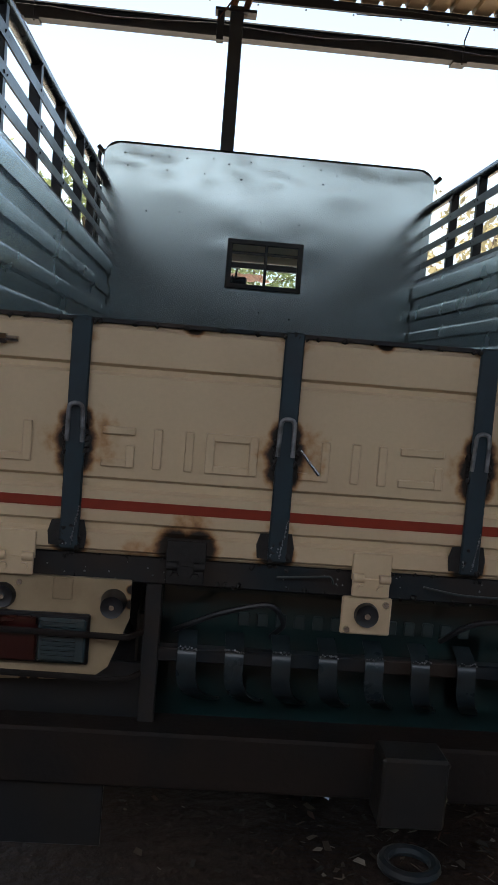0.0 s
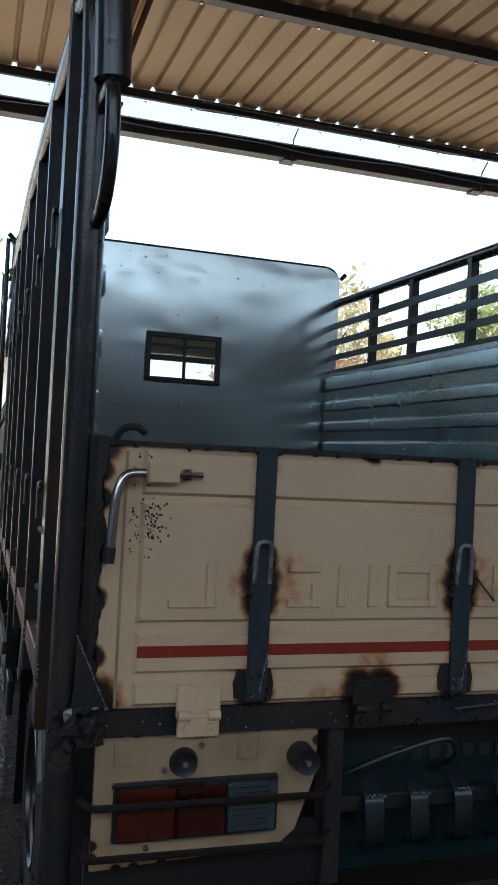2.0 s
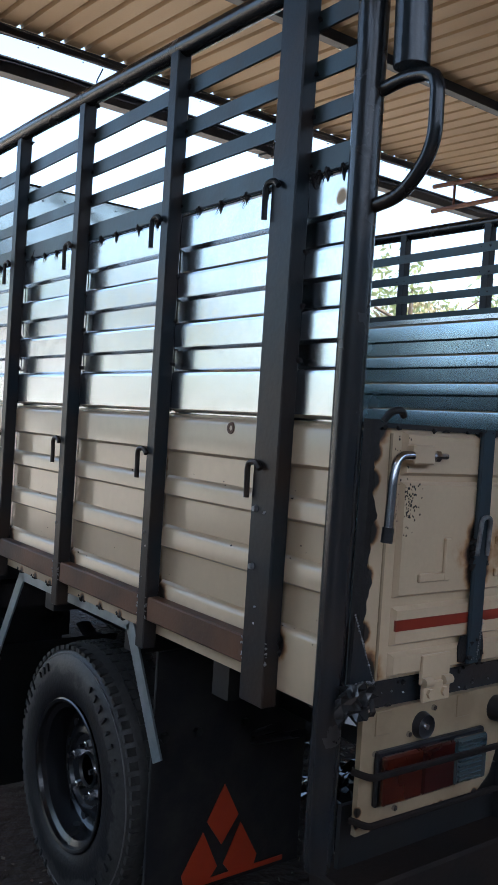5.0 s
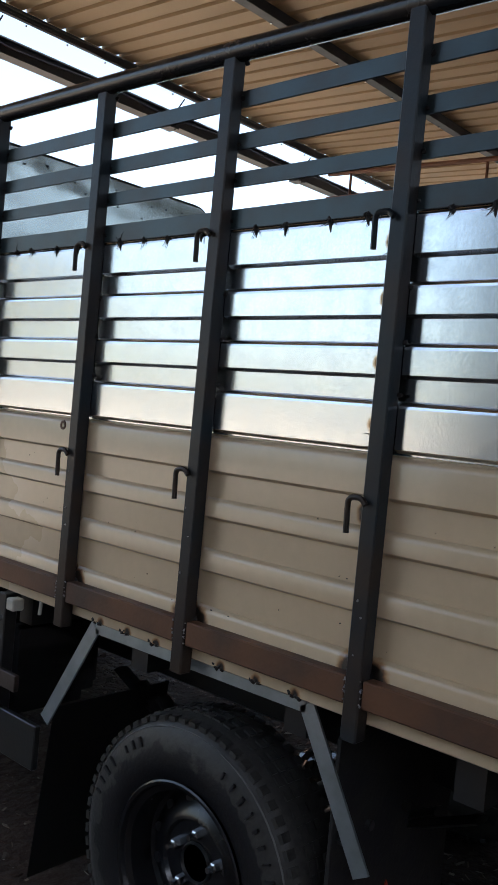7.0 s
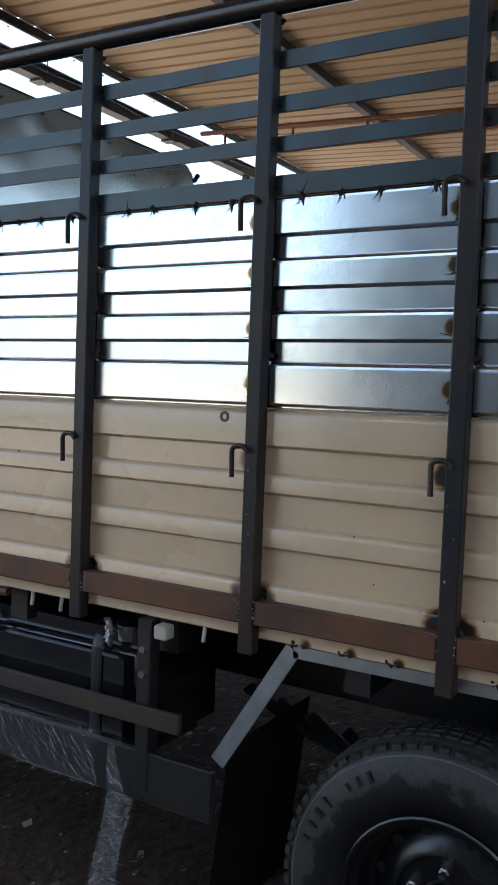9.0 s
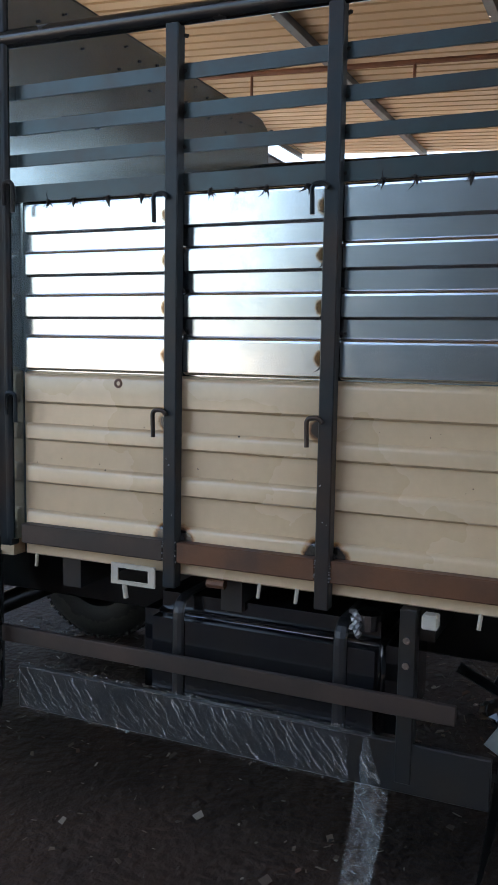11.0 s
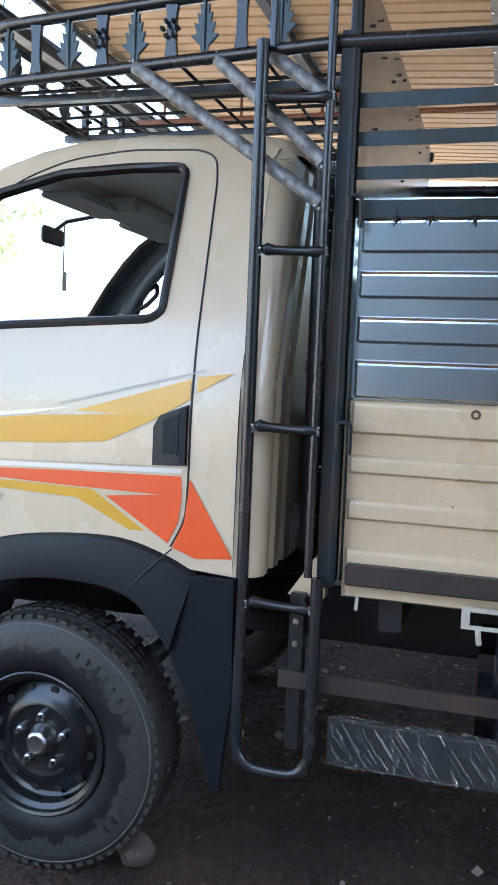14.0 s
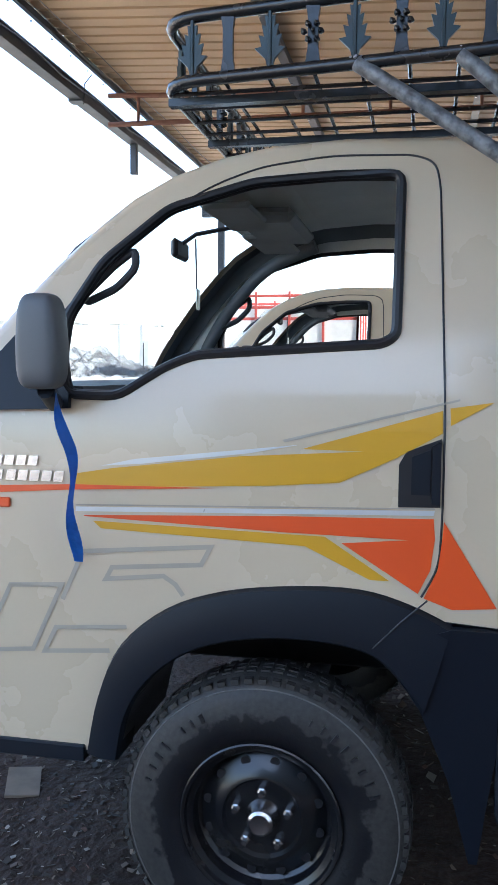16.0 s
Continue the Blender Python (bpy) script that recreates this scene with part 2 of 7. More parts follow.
def ground_material():
    """Dark earth round the shed, pale earth in the yard beyond, with a ragged border."""
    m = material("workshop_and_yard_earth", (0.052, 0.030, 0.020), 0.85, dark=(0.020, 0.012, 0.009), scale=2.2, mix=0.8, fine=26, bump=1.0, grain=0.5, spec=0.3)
    n, l = m.node_tree.nodes, m.node_tree.links
    n["Bump"].inputs["Distance"].default_value = 0.03
    pb = n["Principled BSDF"]
    old = pb.inputs["Base Color"].links[0].from_socket
    geo, sep, wob = n.new("ShaderNodeNewGeometry"), n.new("ShaderNodeSeparateXYZ"), n.new("ShaderNodeTexNoise")
    wob.inputs["Scale"].default_value, wob.inputs["Detail"].default_value = 0.5, 6
    l.new(geo.outputs["Position"], sep.inputs[0])
    l.new(geo.outputs["Position"], wob.inputs["Vector"])
    parts = []
    # dark tone runs west past the roof edge to keep bounced light down
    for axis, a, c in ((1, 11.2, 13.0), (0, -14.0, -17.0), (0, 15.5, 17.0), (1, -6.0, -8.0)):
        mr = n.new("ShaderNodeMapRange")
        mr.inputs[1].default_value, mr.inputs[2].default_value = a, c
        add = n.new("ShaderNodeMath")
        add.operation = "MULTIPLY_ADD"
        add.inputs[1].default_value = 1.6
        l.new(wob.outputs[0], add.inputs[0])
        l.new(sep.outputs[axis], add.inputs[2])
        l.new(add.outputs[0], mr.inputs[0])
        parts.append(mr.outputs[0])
    last = parts[0]
    for p in parts[1:]:
        mx = n.new("ShaderNodeMath")
        mx.operation = "MAXIMUM"
        l.new(last, mx.inputs[0])
        l.new(p, mx.inputs[1])
        last = mx.outputs[0]
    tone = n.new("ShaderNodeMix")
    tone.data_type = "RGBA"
    tone.inputs[6].default_value = (*yard_pale, 1)
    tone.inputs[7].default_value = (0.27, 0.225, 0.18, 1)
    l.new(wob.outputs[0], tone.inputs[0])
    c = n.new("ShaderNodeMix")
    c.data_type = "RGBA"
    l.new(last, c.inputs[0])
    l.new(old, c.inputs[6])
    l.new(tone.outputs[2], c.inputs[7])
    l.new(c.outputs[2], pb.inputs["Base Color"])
    return m


def tyre_material(name, y, z):
    """Black rubber, clean round the rim and dusty on the outer wall, with a ragged border."""
    m = material(name, (0.006, 0.006, 0.008), 0.5, dark=(0.011, 0.010, 0.010), scale=14, mix=0.7, bump=0.3, spec=0.3)
    n, l = m.node_tree.nodes, m.node_tree.links
    pb = n["Principled BSDF"]
    old = pb.inputs["Base Color"].links[0].from_socket
    geo, flat, far = n.new("ShaderNodeNewGeometry"), n.new("ShaderNodeVectorMath"), n.new("ShaderNodeVectorMath")
    flat.operation, far.operation = "MULTIPLY", "DISTANCE"
    flat.inputs[1].default_value = (0, 1, 1)
    far.inputs[1].default_value = (0, y, z)
    l.new(geo.outputs["Position"], flat.inputs[0])
    l.new(flat.outputs[0], far.inputs[0])
    wob, fine = n.new("ShaderNodeTexNoise"), n.new("ShaderNodeTexNoise")
    wob.inputs["Scale"].default_value, wob.inputs["Detail"].default_value = 16, 6
    fine.inputs["Scale"].default_value, fine.inputs["Detail"].default_value = 70, 4
    l.new(geo.outputs["Position"], wob.inputs["Vector"])
    l.new(geo.outputs["Position"], fine.inputs["Vector"])
    add, edge = n.new("ShaderNodeMath"), n.new("ShaderNodeMapRange")
    add.operation = "MULTIPLY_ADD"
    add.inputs[1].default_value = 0.12
    l.new(wob.outputs[0], add.inputs[0])
    l.new(far.outputs["Value"], add.inputs[2])
    edge.inputs[1].default_value, edge.inputs[2].default_value = 0.338, 0.347
    l.new(add.outputs[0], edge.inputs[0])
    tone, c = n.new("ShaderNodeMix"), n.new("ShaderNodeMix")
    tone.data_type = c.data_type = "RGBA"
    tone.inputs[6].default_value, tone.inputs[7].default_value = (0.020, 0.0195, 0.0185, 1), (0.054, 0.051, 0.047, 1)
    l.new(fine.outputs[0], tone.inputs[0])
    l.new(edge.outputs[0], c.inputs[0])
    l.new(old, c.inputs[6])
    l.new(tone.outputs[2], c.inputs[7])
    l.new(c.outputs[2], pb.inputs["Base Color"])
    return m


tyre_front, tyre_rear = tyre_material("dusty_front_tyre", 5.960, 0.368), tyre_material("dusty_rear_tyre", 3.305, 0.352)
soil = ground_material()
rim_black = material("black_rim_paint", (0.006, 0.007, 0.009), 0.24, spec=0.5, dark=(0.02, 0.018, 0.016), scale=9, mix=0.6, bump=0.03)
yard_wall = material("unseen_teal_wall", (0.085, 0.120, 0.130), 0.8, mix=0.6, scale=1.5, bump=0.1)
# dark tone of the walls added to block light
blocker_mat = material("dark_light_blocker", (0.085, 0.105, 0.11), 0.8, mix=0.7, scale=1.5, bump=0.1)


def glass(name, tint=(0.9, 0.93, 0.93), gloss=0.06):
    m = bpy.data.materials.new(name)
    m.use_nodes = True
    n, l = m.node_tree.nodes, m.node_tree.links
    clear, shine, mixed = n.new("ShaderNodeBsdfTransparent"), n.new("ShaderNodeBsdfGlossy"), n.new("ShaderNodeMixShader")
    clear.inputs[0].default_value = (*tint, 1)
    shine.inputs["Roughness"].default_value = 0.02
    mixed.inputs[0].default_value = gloss
    l.new(clear.outputs[0], mixed.inputs[1])
    l.new(shine.outputs[0], mixed.inputs[2])
    l.new(mixed.outputs[0], n["Material Output"].inputs[0])
    return m


def clear_film(name, haze_low=0.0, haze_high=0.07):
    """Crumpled clear plastic: mostly see-through, with sharp creased glints."""
    m = bpy.data.materials.new(name)
    m.use_nodes = True
    n, l = m.node_tree.nodes, m.node_tree.links
    clear, shine, haze, a, b = n.new("ShaderNodeBsdfTransparent"), n.new("ShaderNodeBsdfGlossy"), n.new("ShaderNodeBsdfDiffuse"), n.new("ShaderNodeMixShader"), n.new("ShaderNodeMixShader")
    shine.inputs["Roughness"].default_value = 0.07
    haze.inputs[0].default_value = (0.5, 0.52, 0.52, 1)
    tex, bp, mr = n.new("ShaderNodeTexNoise"), n.new("ShaderNodeBump"), n.new("ShaderNodeMapRange")
    geo, mp = n.new("ShaderNodeNewGeometry"), n.new("ShaderNodeMapping")
    mp.vector_type = "TEXTURE"
    mp.inputs["Scale"].default_value = (1, 0.25, 4.5)
    mp.inputs["Rotation"].default_value = (radians(-36), 0, 0)
    l.new(geo.outputs["Position"], mp.inputs[0])
    l.new(mp.outputs[0], tex.inputs["Vector"])
    tex.inputs["Scale"].default_value, tex.inputs["Detail"].default_value, tex.inputs["Distortion"].default_value = 38, 4, 0.5
    bp.inputs["Strength"].default_value, bp.inputs["Distance"].default_value = 1.0, 0.05
    l.new(tex.outputs[0], bp.inputs["Height"])
    l.new(bp.outputs[0], shine.inputs["Normal"])
    mr.inputs[1].default_value, mr.inputs[2].default_value, mr.inputs[3].default_value, mr.inputs[4].default_value = 0.50, 0.75, haze_low, haze_high
    l.new(tex.outputs[0], mr.inputs[0])
    crease = n.new("ShaderNodeMapRange")
    crease.inputs[1].default_value, crease.inputs[2].default_value, crease.inputs[3].default_value, crease.inputs[4].default_value = 0.53, 0.66, 0.03, 0.5
    l.new(tex.outputs[0], crease.inputs[0])
    l.new(crease.outputs[0], a.inputs[0])
    l.new(clear.outputs[0], a.inputs[1])
    l.new(shine.outputs[0], a.inputs[2])
    l.new(mr.outputs[0], b.inputs[0])
    l.new(a.outputs[0], b.inputs[1])
    l.new(haze.outputs[0], b.inputs[2])
    l.new(b.outputs[0], n["Material Output"].inputs[0])
    return m


film = clear_film("clear_plastic_film", 0.01, 0.15)
film_tail = clear_film("cloudy_plastic_film", 0.16, 0.42)
window_glass = glass("window_glass")


# ---- mesh helpers ----
def mesh_of(bm, name, mat, smooth=False):
    bmesh.ops.recalc_face_normals(bm, faces=bm.faces[:])
    me = bpy.data.meshes.new(name)
    bm.to_mesh(me)
    bm.free()
    me.materials.append(mat)
    if smooth:
        for p in me.polygons:
            p.use_smooth = True
        me.set_sharp_from_angle(angle=radians(38))
    return me


def part(name, bm, mat, parent=None, label="", smooth=False):
    """One mesh under a thing or part; the mesh is in world places."""
    me = bm if isinstance(bm, bpy.types.Mesh) else mesh_of(bm, name, mat, smooth)
    ob = new(name, me)
    while parent is not None and parent.parent is not None and parent.parent.parent is not None:
        parent = parent.parent
    if parent is not None:
        ob.parent = parent
        if parent.type == "EMPTY":
            ob.matrix_parent_inverse = Matrix.Translation(-parent.location)
    if name == "weld":
        ob["kind"] = "stuff"
    return tagged(ob, label)


def thing(name, at, label, category, group="", kind=""):
    ob = new(name)
    ob.location = at
    ob.empty_display_size = 0.2
    return tagged(ob, label, category, group, kind)


def box(bm, x0, x1, y0, y1, z0, z1, bevel=0.0):
    m = Matrix.LocRotScale(((x0 + x1) / 2, (y0 + y1) / 2, (z0 + z1) / 2), None, (abs(x1 - x0), abs(y1 - y0), abs(z1 - z0)))
    vs = bmesh.ops.create_cube(bm, size=1.0, matrix=m)["verts"]
    if bevel:
        es = list({e for v in vs for e in v.link_edges})
        bmesh.ops.bevel(bm, geom=es, offset=bevel, segments=1, affect="EDGES")
    return bm


def boxed(*dims, bevel=0.0):
    return box(bmesh.new(), *dims, bevel=bevel)


def rounded(pts, rad, n=5, closed=False):
    """A polyline with its corners rounded."""
    pts = [Vector(p) for p in pts]
    out = []
    count = len(pts)
    for i, p in enumerate(pts):
        if not closed and i in (0, count - 1):
            out.append(p)
            continue
        a, b = pts[i - 1] - p, pts[(i + 1) % count] - p
        r = min(rad, a.length * 0.48, b.length * 0.48)
        s, e = p + a.normalized() * r, p + b.normalized() * r
        for k in range(n + 1):
            u = k / n
            out.append(s * (1 - u) ** 2 + p * 2 * u * (1 - u) + e * u ** 2)
    return out


def tube(bm, pts, r, seg=10, closed=False, flat=1.0):
    """A round bar along a polyline; flat squashes it across."""
    pts = [Vector(p) for p in pts]
    count = len(pts)
    rings, up = [], None
    for i, p in enumerate(pts):
        if closed:
            d = pts[(i + 1) % count] - pts[i - 1]
        else:
            d = pts[min(i + 1, count - 1)] - pts[max(i - 1, 0)]
        d.normalize()
        if up is None:
            up = Vector((0, 0, 1)) if abs(d.z) < 0.9 else Vector((1, 0, 0))
        a = d.cross(up).normalized()
        up = a.cross(d).normalized()
        rr = r[i] if isinstance(r, (list, tuple)) else r
        rings.append([bm.verts.new(p + a * math.cos(t) * rr * flat + up * math.sin(t) * rr) for t in (2 * math.pi * k / seg for k in range(seg))])
    for i in range(count if closed else count - 1):
        a, b = rings[i], rings[(i + 1) % count]
        for k in range(seg):
            bm.faces.new((a[k], a[(k + 1) % seg], b[(k + 1) % seg], b[k]))
    if not closed:
        bm.faces.new(rings[0])
        bm.faces.new(rings[-1][::-1])
    return bm


def rod(pts, r, seg=10, closed=False, flat=1.0):
    return tube(bmesh.new(), pts, r, seg, closed, flat)


def lathe(bm, profile, centre, axis="x", seg=40, closed=False, caps=True):
    """Turns (along, radius) round an axis through centre."""
    rings = []
    for a, r in profile:
        ring = []
        for k in range(seg):
            t = 2 * math.pi * k / seg
            u, v = r * math.cos(t), r * math.sin(t)
            ring.append(bm.verts.new(Vector(centre) + Vector({"x": (a, u, v), "y": (u, a, v), "z": (u, v, a)}[axis])))
        rings.append(ring)
    pairs = list(zip(rings, rings[1:])) + ([(rings[-1], rings[0])] if closed else [])
    for a, b in pairs:
        for k in range(seg):
            bm.faces.new((a[k], a[(k + 1) % seg], b[(k + 1) % seg], b[k]))
    if not closed and caps:
        for ring, flip in ((rings[0], 1), (rings[-1], -1)):
            bm.faces.new(ring[::flip])
    return bm


def prism(bm, outline, depth, place):
    """A flat outline of (u, v) given thickness; place(u, v, w) gives the point in the world."""
    a = [bm.verts.new(place(u, v, 0.0)) for u, v in outline]
    b = [bm.verts.new(place(u, v, depth)) for u, v in outline]
    k = len(outline)
    for i in range(k):
        bm.faces.new((a[i], a[(i + 1) % k], b[(i + 1) % k], b[i]))
    for ring in (a, b):
        es = [bm.edges.get((ring[i], ring[(i + 1) % k])) for i in range(k)]
        bmesh.ops.triangle_fill(bm, edges=es, use_beauty=True)
    return bm


def holed(bm, loops, place):
    """A flat sheet within the first loop, open within the others."""
    es = []
    for loop in loops:
        vs = [bm.verts.new(place(u, v)) for u, v in loop]
        es += [bm.edges.new((vs[i], vs[(i + 1) % len(vs)])) for i in range(len(vs))]
    bmesh.ops.triangle_fill(bm, edges=es, use_beauty=True)
    return bm


def blob(bm, at, r, seed=0):
    """A small uneven lump of weld."""
    rng = random.Random(seed)
    vs = bmesh.ops.create_icosphere(bm, subdivisions=1, radius=r, matrix=Matrix.Translation(at))["verts"]
    for v in vs:
        v.co = Vector(at) + (v.co - Vector(at)) * rng.uniform(0.35, 1.0)
    return bm


def splatter(bm, at, r, seed, reach=0.022):
    """A rough weld lump with thin ragged spikes burnt outwards across the sheet."""
    rng = random.Random(seed)
    x, y, z = at
    for k in range(3):
        blob(bm, (x, y + rng.uniform(-0.5, 0.5) * r, z + rng.uniform(-0.4, 0.4) * r), r * rng.uniform(0.5, 0.9), seed + k)
    for k in range(6):
        a = rng.gauss(-1.57, 0.9)
        long = r + reach * rng.uniform(0.1, 1.0)
        tube(bm, [(x, y, z), (x, y + 0.6 * long * math.cos(a), z + 0.6 * long * math.sin(a)), (x + 0.001, y + long * math.cos(a + 0.15), z + long * math.sin(a + 0.15))], [0.0016, 0.0009, 0.0003], 4)


def pillow(at, half, power=0.45, nu=28, nv=14):
    """A rounded block; a low power makes it squarer."""
    bm = bmesh.new()
    bmesh.ops.create_uvsphere(bm, u_segments=nu, v_segments=nv, radius=1.0)
    for v in bm.verts:
        v.co = Vector([at[i] + half[i] * math.copysign(abs(v.co[i]) ** power, v.co[i]) for i in range(3)])
    return bm


def foliage(name, base):
    m = material(name, base, 0.6, scale=3, mix=0.5, bump=0.0, dark=tuple(v * 0.6 for v in base))
    n, l = m.node_tree.nodes, m.node_tree.links
    through_light, both = n.new("ShaderNodeBsdfTranslucent"), n.new("ShaderNodeMixShader")
    through_light.inputs[0].default_value = (*base, 1)
    both.inputs[0].default_value = 0.5
    l.new(n["Principled BSDF"].outputs[0], both.inputs[1])
    l.new(through_light.outputs[0], both.inputs[2])
    l.new(both.outputs[0], n["Material Output"].inputs[0])
    return m


leaf_green = foliage("tree_leaves", (0.22, 0.26, 0.12))
leaf_dry = foliage("dry_tree_leaves", (0.32, 0.28, 0.16))
bark = material("tree_bark", (0.12, 0.09, 0.065), 0.9, scale=8, mix=0.7, bump=0.5, fine=30)
red_paint = material("red_frame_paint", (0.36, 0.055, 0.04), 0.45, mix=0.3, scale=6)
# pale blue with distance haze mixed into the colour
blue_paint = material("hazed_pale_blue_paint", (0.30, 0.50, 0.55), 0.5, mix=0.3, scale=4)
pale_panel = material("pale_grey_panel_paint", (0.55, 0.55, 0.52), 0.5, mix=0.35, scale=4)
pink_plaster = material("faded_pink_plaster", (0.50, 0.30, 0.24), 0.85, mix=0.5, scale=0.8, fine=25)
white_plaster = material("whitewashed_plaster", (0.68, 0.66, 0.60), 0.85, mix=0.4, scale=0.9, fine=25)
rust_sheet = material("rusty_corrugated_sheet", (0.26, 0.13, 0.08), 0.7, 0.1, mix=0.7, scale=3)
cloth = material("pale_hanging_cloth", (0.55, 0.50, 0.44), 0.9, mix=0.3, scale=6)
stone_mat = material("rough_stone", (0.13, 0.10, 0.085), 0.9, mix=0.7, scale=20, bump=0.6, fine=60)


# ---- shed and ground ----
ROOF_Z, ROOF_SLOPE = 4.972, 0.055


def roof_height(y):
    return ROOF_Z + ROOF_SLOPE * (y - 7.225)


def build_ground():
    bm = bmesh.new()
    rng = random.Random(3)
    xs = [-400, -150, -60, -30, -15] + [-8 + 0.5 * i for i in range(41)] + [20, 40, 80, 200, 500]
    ys = [-300, -100, -40, -15] + [-6 + 0.5 * i for i in range(41)] + [22, 35, 60, 120, 300, 900]
    grid = [[bm.verts.new((x, y, rng.uniform(-0.018, 0.004) if abs(x) < 14 and -7 < y < 15 else -0.02)) for x in xs] for y in ys]
    for j in range(len(ys) - 1):
        for i in range(len(xs) - 1):
            bm.faces.new((grid[j][i], grid[j][i + 1], grid[j + 1][i + 1], grid[j + 1][i]))
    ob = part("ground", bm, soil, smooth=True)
    return tagged(ob, "dark trodden workshop earth strewn with litter", "ground", kind="structure")


def build_shed():
    bm = bmesh.new()
    # y0 is out of view, set for the sky gap above the south wall
    pitch, x0, x1, y0, y1 = 0.236, -3.6, 14.2, -2.6, 9.648
    prof = []
    x = x0
    while x < x1:
        prof += [(x, 0.0), (x + 0.176, 0.0), (x + 0.190, 0.042), (x + 0.222, 0.042)]
        x += pitch
    for lift in (0.10, 0.103):
        rows = [[bm.verts.new((x, y, roof_height(y) + dz + lift)) for x, dz in prof] for y in (y0, y1)]
        for i in range(len(prof) - 1):
            bm.faces.new((rows[0][i], rows[0][i + 1], rows[1][i + 1], rows[1][i]))
    roof = part("ceiling", bm, roof_sheet)
    tagged(roof, "cream-brown corrugated metal roof sheets seen from below", "roof", kind="structure")
    for y in (9.63, 7.225, 5.05, 2.88, 0.70, -0.8, -2.5):
        z = roof_height(y)
        bm = bmesh.new()
        wide = 0.008 if y > 9 else 0.035
        box(bm, x0, x1, y - wide, y + wide, z, z + 0.095, 0.004)
        box(bm, x0, x1, y - 0.035, y + (0.01 if y > 9 else 0.065), z - 0.006, z, 0.0)
        purlin = part("purlin", bm, roof_beam)
        tagged(purlin, "dark blue-grey painted steel roof purlin", "beam", kind="structure")
        if y > 4:
            for k in range(28):
                bm = lathe(bmesh.new(), [(-0.014, 0.012), (0.0, 0.012)], (-2.0 + 0.5 * k, y + 0.045, z - 0.006), "z", 6)
                part("roof_bolt", bm, chrome, purlin)
    bm = bmesh.new()
    box(bm, x0, x1, 9.777, 9.93, 4.784, 4.799)
    box(bm, x0, x1, 9.84, 9.855, 4.799, 4.935)
    box(bm, x0, x1, 9.777, 9.93, 4.935, 4.950)
    beam = part("eave_beam", bm, roof_beam)
    tagged(beam, "dark steel eave beam under the roof edge", "beam", kind="structure")
    for x in (-1.4, 3.12, 5.58, 8.03):
        part("beam_bracket", boxed(x, x + 0.15, 9.767, 9.94, 4.76, 4.784), roof_beam, beam)
        part("beam_tie", rod([(x + 0.1, 9.785, 4.745), (x + 0.1, 9.767, 4.99), (x + 0.12, 9.68, 5.10)], 0.008, 6), trim_black, beam)
    part("hanging_post", boxed(10.09, 10.18, 9.795, 9.89, 4.352, 4.784, bevel=0.004), roof_beam, beam)
    # loose wires along the eave
    wires = [(-3.4 + 0.57 * k, 9.75, 4.90 - 0.05 * math.sin(k * 0.9) ** 2) for k in range(30)]
    wire = part("eave_wire", rod(wires, 0.006, 6), trim_black)
    tagged(wire, "thin black cable strung along the eave", "cable", kind="structure")
    for dy, dz, sag in ((0.16, -0.03, 0.05), (0.34, -0.05, 0.03)):
        run = [(2.0 + 0.6 * k, 9.62 - dy, roof_height(9.62 - dy) + dz - sag * math.sin(0.7 * k + 9 * dy) ** 2) for k in range(20)]
        tagged(part("roof_wire", rod(run, 0.005, 6), trim_black), "thin black cable slung under the roof sheets", "cable", kind="structure")
    # near column with rusty braces up to the roof
    col = part("roof_column", boxed(0.722, 0.826, 7.31, 7.414, -0.1, 4.10, bevel=0.006), roof_beam)
    tagged(col, "dark square steel column with rusty braces to the roof", "column", kind="structure")
    for dx in (-0.05, 0.05):
        part("brace", rod([(0.775 + dx, 7.36, 4.05), (1.06 + dx, 7.27, 4.97)], 0.026, 8), roof_rust, col)
    part("bracket_plate", boxed(0.624, 0.68, 7.32, 7.405, 3.84, 4.085, bevel=0.004), roof_beam, col)
    part("bracket_plate", boxed(0.605, 0.926, 7.29, 7.43, 4.05, 4.073, bevel=0.004), roof_beam, col)
    part("old_wire", rod(rounded([(0.624, 7.30, 3.97), (0.756, 7.245, 4.14), (0.90, 7.23, 4.52), (0.945, 7.23, 4.94)], 0.2), 0.007, 6), roof_rust, col)
    for x, y in ((8.8, 2.03), (14.1, 9.5)):
        bm = boxed(x - 0.06, x + 0.06, y - 0.06, y + 0.06, -0.1, 4.66 if x < 12 else 4.75, bevel=0.006)
        tagged(part("roof_column", bm, roof_rust if x < 12 else roof_beam), "rusty square steel column carrying the roof" if x < 12 else "dark square steel column carrying the roof", "column", kind="structure")
    truss = part("truss", rod([(8.5, 9.6, 4.595), (8.5, -2.6, 4.52)], 0.033, 8), roof_rust)
    tagged(truss, "red-oxide painted steel roof truss", "truss", kind="structure")
    part("top_chord", rod([(8.5, 9.6, 4.95), (8.5, -2.6, 4.44)], 0.033, 8), roof_rust, truss)
    for k in range(9):
        y = 9.21 - 1.04 * k
        part("web_bar", rod([(8.5, y, 4.59), (8.5, y, 4.92 - 0.035 * k)], 0.02, 6), roof_rust, truss)
    tagged(part("end_beam", boxed(14.14, 14.26, -2.8, 9.9, 4.45, 4.64), roof_beam), "dark steel beam at the far roof edge", "beam", kind="structure")
    # added out of view: narrows the sky opening that lights the truck's rear
    bm = boxed(-6.0, 14.2, -5.15, -5.0, -0.1, 4.15)
    tagged(part("wall_south", bm, blocker_mat), "unseen dark wall added to limit light from the south", "wall", kind="structure")
